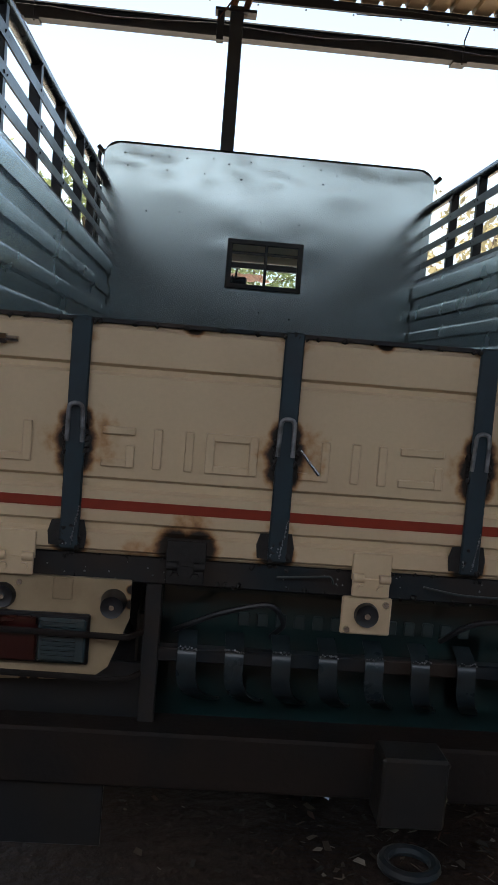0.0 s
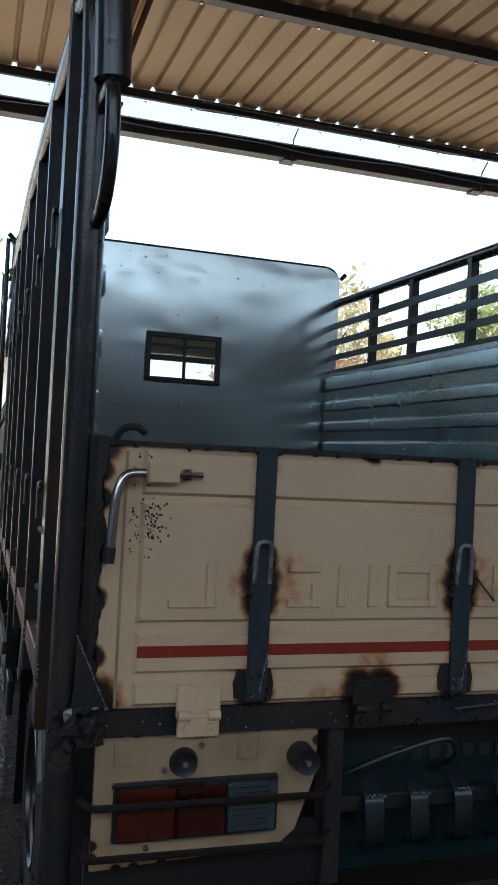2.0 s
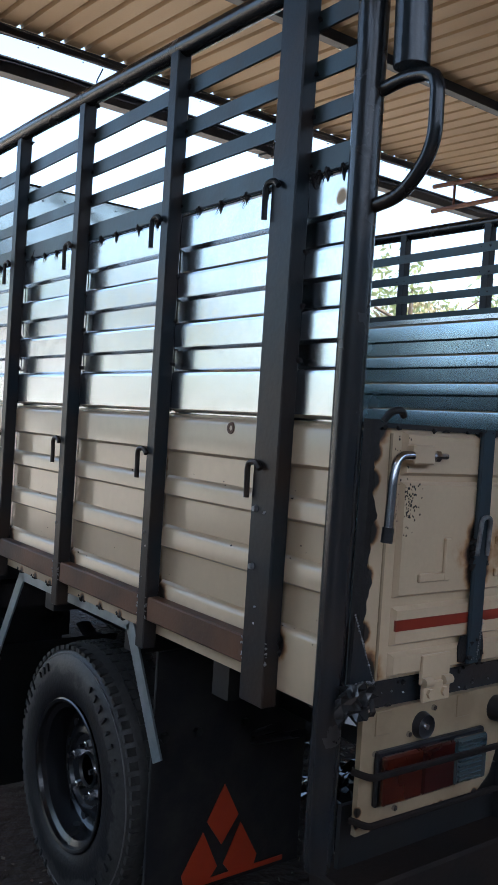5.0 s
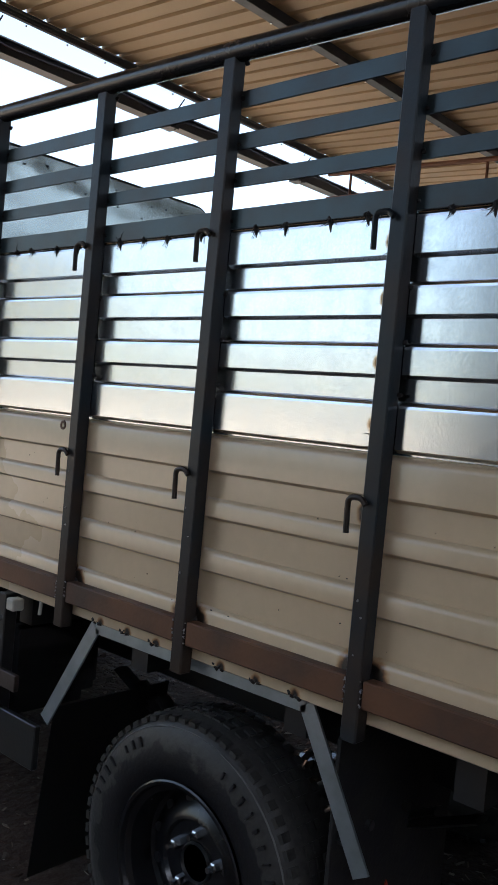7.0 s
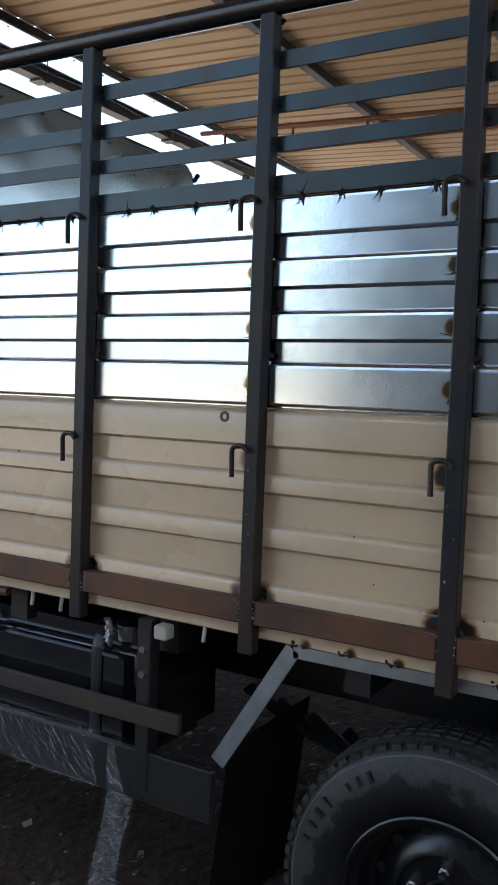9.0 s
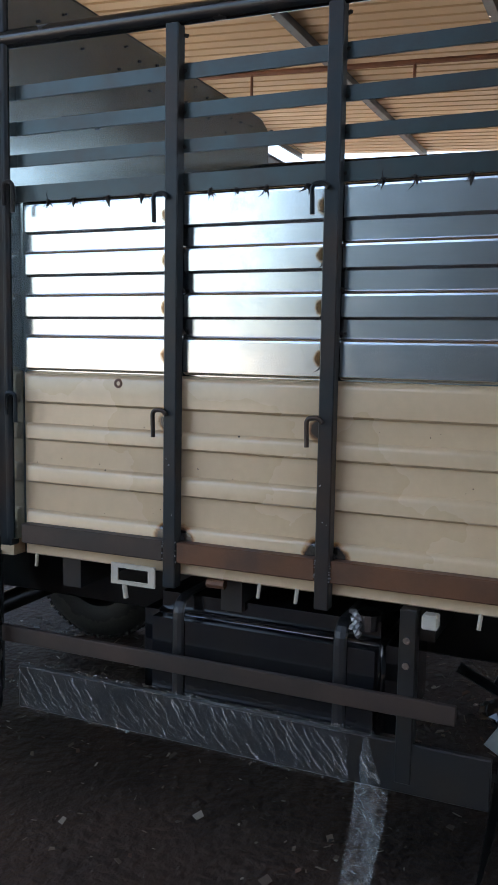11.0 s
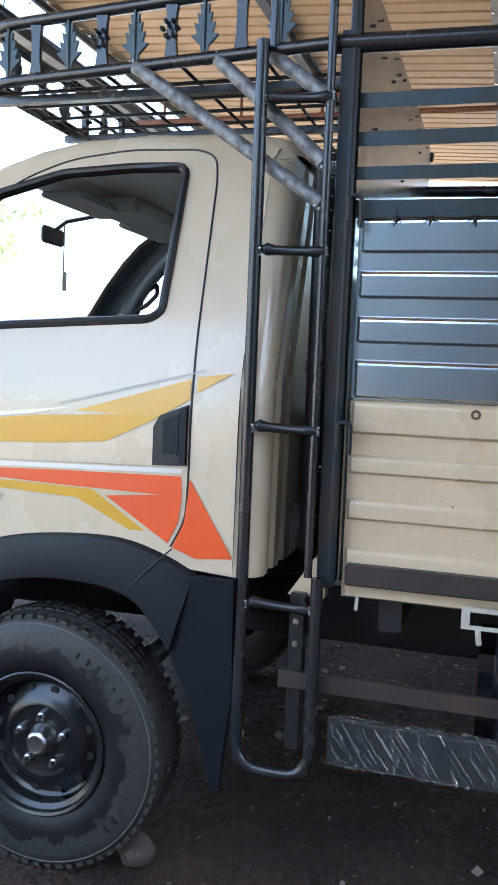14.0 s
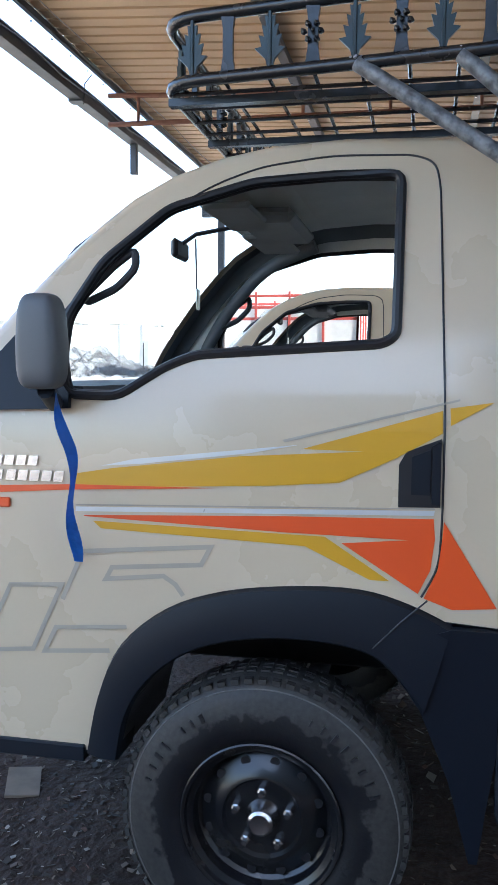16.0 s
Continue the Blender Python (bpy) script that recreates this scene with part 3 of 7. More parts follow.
    # added out of view so the galvanised panels mirror a dull teal tone
    bm = boxed(-12.2, -12.0, -14.0, 9.4, -0.1, 7.0)
    tagged(part("wall_west", bm, yard_wall), "unseen blue-grey wall added for the side panels to reflect", "wall", kind="structure")

    # added out of view: darkens reflections and west light on the rear side panels
    bm = boxed(-6.15, -6.0, -0.6, 5.2, -0.1, 6.6)
    tagged(part("wall_southwest", bm, blocker_mat), "unseen dark wall added to darken the rear side panels", "wall", kind="structure")
    # added to cut east light on the roof underside, no known wall
    bm = boxed(14.2, 14.35, -5.0, 2.6, -0.1, 4.3)
    tagged(part("wall_east", bm, blocker_mat), "dark wall added to cut light from the east", "wall", kind="structure")


build_ground()
build_shed()


# ---- the truck ----
MID = 1.0
truck = thing("truck", (MID, 4.2, 0), "cream light truck with a freshly welded, unpainted high load body", "truck")


def mirror_x(x):
    return 2 * MID - x


# load floor and chassis
part("load_floor", boxed(0.17, 1.83, 2.21, 5.12, 0.885, 0.92), steel, truck)
for x in (0.62, 1.30):
    part("chassis_rail", boxed(x, x + 0.08, 2.3, 6.7, 0.60, 0.78, bevel=0.006), black, truck)
for y in (2.6, 3.0, 3.5, 4.0, 4.5, 5.0):
    part("cross_member", boxed(0.2, 1.8, y - 0.03, y + 0.03, 0.78, 0.884), black, truck)

LOW_BANDS = [(0.872, 1.003), (1.077, 1.132), (1.197, 1.246), (1.300, 1.384)]
HIGH_BANDS = [(1.392, 1.490), (1.531, 1.600), (1.644, 1.714), (1.757, 1.845)]


def banded_panel(x, out, y0, y1, bands, ends):
    """A pressed sheet: proud bands with sloping ends, drawn in one skin."""
    e, h = 0.007, out * 0.014
    ys = [y0, y0 + 0.006, y0 + ends, y1 - ends, y1 - 0.006, y1]
    levels = []
    for a, b in bands:
        levels += [(a, 0), (a + e, 1), (b - 0.015, 1), (b - 0.010, 0.93), (b - 0.006, 0.76), (b - 0.003, 0.50), (b, 0)]
    bm = bmesh.new()
    grid = [[bm.verts.new((x + (h * up if k in (2, 3) else 0.0), y, z)) for k, y in enumerate(ys)] for z, up in levels]
    for r in range(len(grid) - 1):
        for k in range(5):
            bm.faces.new((grid[r][k], grid[r][k + 1], grid[r + 1][k + 1], grid[r + 1][k]))
    return bm


def build_side(left):
    fx = (lambda x: x) if left else mirror_x
    out = -1 if left else 1
    edges = [5.13] + POSTS[1:] + [2.215]
    lower = part("side_drop", boxed(*sorted((fx(0.166), fx(0.172))), 2.215, 5.12, 0.872, 1.388), cream, truck, "cream painted pressed steel load side")
    upper = part("side_extension", boxed(*sorted((fx(0.166), fx(0.172))), 2.215, 5.12, 1.389, 1.86), galv, truck, "shiny galvanised sheet side extension")
    for i in range(len(edges) - 1):
        y1, y0 = edges[i], edges[i + 1]
        part("panel", banded_panel(fx(0.162), out, y0 + 0.004, y1 - 0.004, LOW_BANDS, 0.013), cream, lower, smooth=True)
        part("sheet", banded_panel(fx(0.162), out, y0 + 0.004, y1 - 0.004, HIGH_BANDS, 0.016), galv, upper)
    # posts
    for i, y in enumerate(POSTS):
        w = {0: 0.042, 6: 0.074}.get(i, 0.036)
        bm = bmesh.new()
        x0, x1 = sorted((fx(0.114), fx(0.150)))
        top = 2.235 if i else 2.29
        box(bm, x0, x1, y - w / 2, y + w / 2, 0.845 if i else 0.90, top, 0.003)
        part("post", bm, steel, truck, "dark steel box-section post")
        # welds
        bm = bmesh.new()
        for k, z in enumerate((0.95, 0.97, 1.50, 1.60, 1.70, 1.86, 1.95, 2.03, 2.13, 2.21)):
            for s in (-1, 1):
                blob(bm, (fx(0.148), y + s * (w / 2 + 0.002), z), 0.010, i * 31 + k * 3 + s)
        part("weld", bm, weld, truck)
        if 0 < i < 6:
            burnt, spiky = bmesh.new(), bmesh.new()
            for k, z in enumerate((1.44, 1.56, 1.68, 1.79)):
                for q in range(5):
                    blob(burnt, (fx(0.147), y + w / 2 + 0.003 + 0.002 * (q % 2), z - 0.018 + 0.009 * q), 0.0085, 3000 + i * 40 + k * 6 + q)
                splatter(spiky, (fx(0.146), y + w / 2 + 0.004, z - 0.012), 0.006, 3300 + i * 10 + k, 0.026)
            part("weld", burnt, hook_steel, truck, "rust-brown burnt weld lumps")
            part("weld", spiky, weld, truck)
        if i:
            bm = bmesh.new()
            drops = random.Random(900 + i)
            for k in range(16):
                s = 1 if k % 2 else -1
                blob(bm, (fx(0.1155), y + s * (w / 2 + drops.uniform(-0.002, 0.003)), drops.uniform(0.915, 0.968)), drops.uniform(0.002, 0.0042), 900 + i * 20 + k)
            for k in range(3):
                blob(bm, (fx(0.113), y + drops.uniform(-0.010, 0.010), drops.uniform(0.98, 1.26)), drops.uniform(0.002, 0.005), 960 + i * 5 + k)
            part("weld", bm, weld_bright, truck, "small bright weld drops")
        # hooks, towards the front
        if i not in (0,):
            for z in (1.83, 1.298):
                a = fx(0.106)
                pts = rounded([(a, y + 0.004, z - 0.006), (a, y + 0.016, z + 0.006), (a, y + 0.044, z + 0.004), (a, y + 0.042, z - 0.064)], 0.022)
                part("rope_hook", rod(pts, 0.0058, 8), steel if z > 1.5 else hook_steel, truck, "bent round-bar rope hook", smooth=True)
        else:
            for z in (1.86, 1.30):
                a = fx(0.104)
                pts = rounded([(a, y - 0.02, z - 0.03), (a, y - 0.018, z + 0.03), (a, y - 0.05, z + 0.03), (a, y - 0.05, z - 0.05)], 0.02)
                part("rope_hook", rod(pts, 0.0058, 8), steel, truck, "bent round-bar rope hook", smooth=True)
    if left:
        for z in (1.215, 1.105):
            part("bolt", lathe(bmesh.new(), [(-0.008, 0.005), (0, 0.007)], (0.114, 2.402, z), "x", 8), scaly, truck)
    # flat bars
    for z0, z1 in ((1.843, 1.886), (1.936, 1.968), (2.018, 2.053), (2.110, 2.146)):
        x0, x1 = sorted((fx(0.146), fx(0.152)))
        part("flat_bar", boxed(x0, x1, 2.22, 5.15, z0, z1), bar_steel, truck, "blue-grey flat steel slat")
    bm = bmesh.new()
    rng = random.Random(5)
    for i in range(len(edges) - 1):
        for k in range(4):
            y = edges[i + 1] + (edges[i] - edges[i + 1]) * (0.2 + 0.2 * k) + rng.uniform(-0.015, 0.015)
            splatter(bm, (fx(0.1455), y, 1.842), 0.009, i * 9 + k)
            drop = rng.uniform(0.010, 0.034)
            tube(bm, [(fx(0.148), y, 1.842), (fx(0.150), y + rng.uniform(-0.004, 0.004), 1.838 - drop * 0.6), (fx(0.152), y + rng.uniform(-0.006, 0.006), 1.838 - drop)], [0.006, 0.003, 0.001], 5)
    part("weld", bm, weld, truck)
    # top tube, bent down at the rear into the corner pole
    path = rounded([(fx(0.13), 5.20, 2.262), (fx(0.125), 3.6, 2.235), (fx(0.140), 2.205, 2.205), (fx(0.150), 2.205, 1.9), (fx(0.150), 2.205, 0.60)], 0.09)
    part("top_rail", rod(path, 0.0235, 12), tube_steel, truck, "black round tube top rail bent into the rear corner pole", smooth=True)
    part("corner_pole", rod([(fx(0.150), 2.205, 2.12), (fx(0.150), 2.205, 0.62)], 0.027, 14), tube_steel, truck, smooth=True)
    # bottom rails
    for i in range(len(edges) - 2):
        y1, y0 = edges[i] - 0.0195, edges[i + 1] + 0.0195
        bm = bmesh.new()
        a, b = sorted((fx(0.118), fx(0.151)))
        box(bm, a, b, y0, y1, 0.912, 0.966, 0.003)
        part("bottom_rail", bm, rust if i else rust_dull, truck, "rust-brown steel angle along the load side")
    # dimples of the spot welds and drips of weld
    rng = random.Random(77)
    for i in range(len(edges) - 1):
        bm = bmesh.new()
        y = edges[i + 1] + 0.05
        while y < edges[i] - 0.04:
            blob(bm, (fx(0.159), y, 1.413 + rng.uniform(-0.004, 0.004)), 0.007, i * 40 + int(y * 1000) % 37)
            y += rng.uniform(0.035, 0.07)
        dimples = part("spot_welds", bm, galv, upper, smooth=True)
        dimples["kind"] = "stuff"
    bm = bmesh.new()
    for i in range(len(edges) - 1):
        for k in range(18):
            y = rng.uniform(edges[i + 1] + 0.03, edges[i] - 0.03)
            z = rng.choice((0.985, 1.03, 1.14, 1.26, 1.33)) + rng.uniform(-0.02, 0.02)
            blob(bm, (fx(0.150 if any(a < z < b for a, b in LOW_BANDS) else 0.163), y, z), rng.uniform(0.0008, 0.0034), i * 50 + k)
    part("weld", bm, weld, lower)
    # plugs
    if left:
        for y in (2.548, 3.827, 4.812):
            bm = bmesh.new()
            lathe(bm, [(0.004, 0.014), (-0.004, 0.012), (-0.004, 0.006), (0.004, 0.005)], (0.150, y, 1.364), "x", 16)
            part("plug", bm, rust, truck)


build_side(True)
build_side(False)
for a in (LOW_BANDS, HIGH_BANDS):
    part("inner_sheet", banded_panel(mirror_x(0.176), -1, 2.24, 5.10, [(z0 + 0.004, z1 - 0.004) for z0, z1 in a], 0.01), galv_inner, truck, "bluish galvanised inner side sheet", smooth=True)
    part("inner_sheet", banded_panel(0.176, 1, 2.24, 5.10, [(z0 + 0.004, z1 - 0.004) for z0, z1 in a], 0.01), galv_inner, truck, "bluish galvanised inner side sheet", smooth=True)


# tailgate
def build_tailgate():
    y = 2.178
    x0, x1, z0, z1 = 0.196, 1.80, 0.928, 1.384
    gate = part("tailgate", boxed(x0, x1, y, y + 0.03, z0, z1, bevel=0.004), cream_gate, truck, "cream pressed steel tailgate with scorched weld marks")
    # raised fields between the folds
    for a, b in ((1.300, 1.380), (1.078, 1.290), (0.990, 1.062), (0.934, 0.978)):
        bm = bmesh.new()
        e, h = 0.006, 0.011
        base = [(0.262, y, a), (1.78, y, a), (1.78, y, b), (0.262, y, b)]
        top = [(0.262 + e, y - h, a + e), (1.78 - e, y - h, a + e), (1.78 - e, y - h, b - e), (0.262 + e, y - h, b - e)]
        v, w = [bm.verts.new(p) for p in base], [bm.verts.new(p) for p in top]
        bm.faces.new(w)
        for i in range(4):
            bm.faces.new((v[i], v[(i + 1) % 4], w[(i + 1) % 4], w[i]))
        part("pressed_field", bm, cream_gate, gate)
    bm = boxed(0.266, 1.776, y - 0.0125, y - 0.0065, 1.019, 1.039)
    part("red_stripe", bm, red_stripe, gate, "dull red painted stripe")
    part("hinge_edge", boxed(0.231, 0.236, y - 0.003, y + 0.002, 0.932, 1.375), lamp_cream, gate)
    # embossed plain shapes
    for a, b, kind in ((0.315, 0.40, 1), (0.535, 0.60, 2), (0.635, 0.715, 0), (0.738, 0.842, 3), (0.922, 0.985, 1), (1.028, 1.10, 0), (1.125, 1.215, 2)):
        bits = {0: [(a, a + 0.018, 1.105, 1.185), (b - 0.018, b, 1.105, 1.185)],
                1: [(a, b, 1.105, 1.121), (b - 0.018, b, 1.105, 1.185)],
                2: [(a, b, 1.105, 1.121), (a, b, 1.169, 1.185), (b - 0.018, b, 1.105, 1.15)],
                3: [(a, b, 1.105, 1.121), (a, b, 1.169, 1.185), (a, a + 0.018, 1.105, 1.185), (b - 0.018, b, 1.105, 1.185)]}[kind]
        for q, (u0, u1, v0, v1) in enumerate(bits):
            part("embossed_bar", boxed(u0, u1, y - 0.0165 - 0.0006 * q, y - 0.006, v0, v1, bevel=0.0022), cream_gate, gate)
    for i, x in enumerate(STRAPS):
        strap = part("strap", boxed(x - 0.019, x + 0.019, y - 0.021, y - 0.0105, 0.938, 1.394, bevel=0.003), strap_paint, gate, "blue-grey primed flat steel strap")
        pts = rounded([(x - 0.016, y - 0.022, 1.15), (x - 0.014, y - 0.028, 1.225), (x + 0.012, y - 0.028, 1.225), (x + 0.014, y - 0.022, 1.15)], 0.014)
        part("ring", rod(pts, 0.0045, 8), scaly, strap, "bare bent bar lashing ring", smooth=True)
        bm = bmesh.new()
        for k in range(7):
            blob(bm, (x - 0.02 + 0.007 * k, y - 0.016, 1.385 + 0.004 * (k % 2)), 0.008, i * 17 + k)
        for k in range(10):
            blob(bm, (x + (0.019 if k % 2 else -0.019), y - 0.012, 1.128 + 0.006 * k), 0.013, i * 19 + k)
        for k in range(6):
            blob(bm, (x + random.Random(k + i).uniform(-0.02, 0.02), y - 0.016, 0.942 + 0.009 * k), 0.011, i * 23 + k)
        part("weld", bm, weld, strap)
        part("scorched_pad", prism(bmesh.new(), [(x - 0.040, 0.944), (x + 0.030, 0.940), (x + 0.033, 0.968), (x + 0.027, 0.996), (x - 0.036, 0.993), (x - 0.043, 0.970)], 0.004, lambda u, v, w: (u, y - 0.0105 - w, v)), weld, strap)
    for i, x in enumerate(STRAPS):
        bm = bmesh.new()
        drops = random.Random(70 + i)
        for k in range(22):
            u = k / 21
            blob(bm, (x + 0.004 + 0.012 * u + drops.uniform(-0.001, 0.001), y - 0.022, 0.948 + 0.075 * u), drops.uniform(0.0015, 0.0032), 1200 + 30 * i + k)
        for k in range(5):
            blob(bm, (x + drops.uniform(-0.015, 0.01), y - 0.022, drops.uniform(0.945, 0.975)), drops.uniform(0.002, 0.004), 1400 + 10 * i + k)
        part("weld", bm, weld_bright, gate, "bright fresh weld run")
    # hinges
    for x, m in ((0.38, cream_gate), (0.716, weld), (1.09, cream_gate)):
        h = part("hinge", boxed(x - 0.04, x + 0.04, y - 0.016, y - 0.008, 0.912, 0.968, bevel=0.002), m, gate, "cream tailgate hinge" if m is cream_gate else "scorched black tailgate hinge")
        part("hinge_leaf", boxed(x - 0.038, x + 0.038, y - 0.02, y - 0.012, 0.880, 0.918, bevel=0.002), m, h)
        for s in (-1, 1):
            part("knuckle", rod([(x + s * 0.038, y - 0.02, 0.918), (x + s * 0.016, y - 0.02, 0.918)], 0.009, 10), m, h, smooth=True)
            bm = lathe(bmesh.new(), [(-0.026, 0.009), (-0.019, 0.009)], (x + s * 0.02, y, 0.897), "y", 6)
            part("bolt", bm, m, h)
    # latch handle
    pts = rounded([(0.262, y - 0.028, 1.338), (0.226, y - 0.028, 1.337), (0.212, y - 0.032, 1.30), (0.206, y - 0.034, 1.19)], 0.03)
    handle = part("latch_handle", rod(pts, 0.0085, 10), chrome, gate, "worn bright steel latch handle", smooth=True)
    part("grip", rod([(0.2065, y - 0.034, 1.212), (0.204, y - 0.034, 1.185)], 0.0105, 10), trim_black, handle)
    part("latch_block", boxed(0.265, 0.322, y - 0.030, y - 0.008, 1.322, 1.358, bevel=0.003), cream_gate, handle)
    part("latch_bolt", rod([(0.322, y - 0.018, 1.338), (0.365, y - 0.018, 1.338)], 0.006, 8), chrome, handle)
    part("nut", lathe(bmesh.new(), [(0.0, 0.011), (0.012, 0.011)], (0.330, y - 0.018, 1.338), "x", 6), chrome, handle)
    # top lip and catch
    part("top_lip", boxed(0.19, 1.80, y - 0.004, y + 0.034, 1.385, 1.393), steel, gate)
    pts = rounded([(0.212, y, 1.395), (0.222, y - 0.008, 1.414), (0.246, y - 0.010, 1.418), (0.262, y, 1.408)], 0.012)
    part("catch", rod(pts, 0.007, 8), steel, gate, smooth=True)
    bm = bmesh.new()
    for k in range(26):
        x = 0.2 + 0.062 * k + random.Random(k).uniform(-0.02, 0.02)
        blob(bm, (x, y - 0.003, 1.386), 0.009, 300 + k)
    part("weld", bm, weld, gate)
    # flat scalloped slag between gate and corner pole
    bm = bmesh.new()
    rng = random.Random(340)
    rows, z = [], 0.93
    while z < 1.40:
        bulge = 0.194 + 0.010 * max(0.0, math.sin(z * 47)) + 0.006 * max(0.0, math.sin(z * 113 + 1)) + rng.uniform(0, 0.003)
        rows.append([bm.verts.new((x, yy, z)) for x, yy in ((0.170, y + 0.006), (0.182, y - 0.004), (bulge - 0.004, y - 0.005), (bulge, y + 0.002))])
        z += 0.006
    for p, q in zip(rows, rows[1:]):
        for k in range(3):
            bm.faces.new((p[k], p[k + 1], q[k + 1], q[k]))
    part("weld", bm, weld, gate)
    # dark burnt specks round the latch
    bm = bmesh.new()
    for k in range(150):
        if k < 85:
            x, z = rng.gauss(0.278, 0.010), rng.uniform(1.225, 1.285)
        else:
            x, z = rng.uniform(0.242, 0.315), rng.uniform(1.19, 1.375)
        r = rng.uniform(0.0007, 0.0022)
        face = y - (0.0112 if 0.268 < x and 1.08 < z < 1.288 or z > 1.305 and x > 0.268 else 0.0006)
        vs = [bm.verts.new((x + r * math.cos(a), face, z + r * 1.3 * math.sin(a))) for a in (0.3, 1.4, 2.6, 3.7, 5.0)]
        top = bm.verts.new((x, face - 0.0012, z))
        for i in range(5):
            bm.faces.new((vs[i], vs[(i + 1) % 5], top))
    specks = part("paint_specks", bm, weld, gate, "dark spatter specks on the paint")
    specks["kind"] = "stuff"
    part("loose_wire", rod([(0.925, y - 0.02, 1.165), (0.965, y - 0.022, 1.118)], 0.003, 6), chrome, gate)


build_tailgate()


# rear end below the tailgate
def build_rear():
    part("rear_sill", boxed(0.15, 1.85, 2.185, 2.26, 0.872, 0.926, bevel=0.003), steel, truck, "dark steel sill under the tailgate")
    rng = random.Random(811)
    lumps, beads = bmesh.new(), bmesh.new()
    for k in range(90):
        blob(lumps, (rng.uniform(0.20, 1.80), 2.184, rng.choice((0.876, 0.922)) + rng.uniform(-0.006, 0.006)), rng.uniform(0.004, 0.010), 4000 + k)
    for k in range(46):
        blob(beads, (rng.uniform(0.18, 1.80), 2.183, rng.uniform(0.878, 0.922)), rng.uniform(0.0012, 0.0035), 4200 + k)
    part("weld", lumps, weld, truck, "black slag lumps along the sill")
    part("weld", beads, weld_bright, truck, "bright weld drops on the sill")
    # torn scrap of foil at the corner of the sill
    foil = bmesh.new()
    grid = [[foil.verts.new((0.125 + 0.011 * i + rng.uniform(-0.004, 0.004), 2.158 + rng.uniform(-0.016, 0.006), 0.876 + 0.011 * j + rng.uniform(-0.004, 0.004))) for j in range(7)] for i in range(9)]
    for i in range(8):
        for j in range(6):
            if rng.random() < 0.85:
                foil.faces.new((grid[i][j], grid[i + 1][j], grid[i + 1][j + 1], grid[i][j + 1]))
    bmesh.ops.delete(foil, geom=[v for v in foil.verts if not v.link_faces], context="VERTS")
    bmesh.ops.solidify(foil, geom=foil.faces[:], thickness=0.001)
    part("foil_scrap", foil, film_black, truck, "crumpled shiny dark film at the rear corner")
    part("rear_plate", boxed(0.66, 1.80, 2.30, 2.312, 0.50, 0.870), plate_teal, truck, "dark teal chassis end plate with raised marks")
    part("trim_line", boxed(0.70, 1.78, 2.285, 2.30, 0.838, 0.846), bar_steel, truck)
    for k in range(12):
        x = 0.838 + 0.0405 * k + (0.04 if k > 6 else 0)
        part("raised_mark", boxed(x, x + 0.024, 2.294, 2.301, 0.764, 0.794, bevel=0.002), mark_teal, truck)
    for x in (0.64, 1.72):
        part("guard_post", boxed(x, x + 0.034, 2.185, 2.24, 0.58, 0.872, bevel=0.003), steel, truck)
    for i in range(11):
        x = 0.732 + 0.0955 * i
        path = rounded([(x, 2.215, 0.768), (x, 2.163, 0.752), (x, 2.160, 0.690), (x + 0.012, 2.178, 0.655), (x + 0.048, 2.25, 0.612), (x + 0.07, 2.34, 0.585)], 0.03, 4)
        bm = bmesh.new()
        rows = []
        for p in path:
            rows.append([bm.verts.new((p.x + dx, p.y + dy, p.z + dz)) for dx, dy, dz in ((-0.019, 0, 0), (0.019, 0, 0), (0.019, 0.006, 0.004), (-0.019, 0.006, 0.004))])
        for p, q in zip(rows, rows[1:]):
            for k in range(4):
                bm.faces.new((p[k], p[(k + 1) % 4], q[(k + 1) % 4], q[k]))
        strap = part("guard_strap", bm, strap_steel, truck, "curved flat dark steel guard strap", smooth=True)
        bm = bmesh.new()
        drops = random.Random(610 + i)
        for k in range(9):
            blob(bm, (x - 0.018 + 0.0045 * k, 2.158, 0.754 + drops.uniform(-0.004, 0.003)), drops.uniform(0.0015, 0.004), 610 + 11 * i + k)
        part("weld", bm, weld_bright, strap)
    part("guard_rail", boxed(0.66, 1.78, 2.19, 2.22, 0.712, 0.742, bevel=0.003), steel, truck)
    part("underrun_beam", boxed(0.16, 1.84, 2.13, 2.24, 0.470, 0.585, bevel=0.006), dark_rust, truck, "dark rusty steel underrun beam")
    hitch = part("tow_hitch", boxed(1.12, 1.25, 2.04, 2.13, 0.46, 0.60, bevel=0.006), black, truck, "black tow hitch block")
    part("hitch_ring", rod([(1.185 + 0.05 * math.cos(a), 2.03 + 0.05 * math.sin(a), 0.40) for a in (2 * math.pi * k / 16 for k in range(16))], 0.012, 8, True), steel, hitch, smooth=True)
    for z in (0.49, 0.56):
        part("bolt", lathe(bmesh.new(), [(-0.02, 0.011), (0, 0.011)], (1.265, 2.13, z), "y", 6), chrome, hitch)
    part("lamp_backing", boxed(0.20, 0.65, 2.205, 2.215, 0.55, 0.70), black, truck)
    part("hanging_plate", boxed(0.2, 0.585, 2.15, 2.16, 0.335, 0.466, bevel=0.002), black, truck)
    # tail lamp unit
    outline = [(0.205, 0.657), (0.54, 0.672), (0.575, 0.70), (0.612, 0.80), (0.612, 0.878), (0.205, 0.878)]
    unit = part("lamp_panel", prism(bmesh.new(), outline, 0.012, lambda u, v, w: (u, 2.172 + w, v)), lamp_cream, truck, "dirty, shade-darkened cream tail lamp panel")
    part("lamp_housing", boxed(0.238, 0.536, 2.160, 2.172, 0.705, 0.806, bevel=0.003), trim_black, unit)
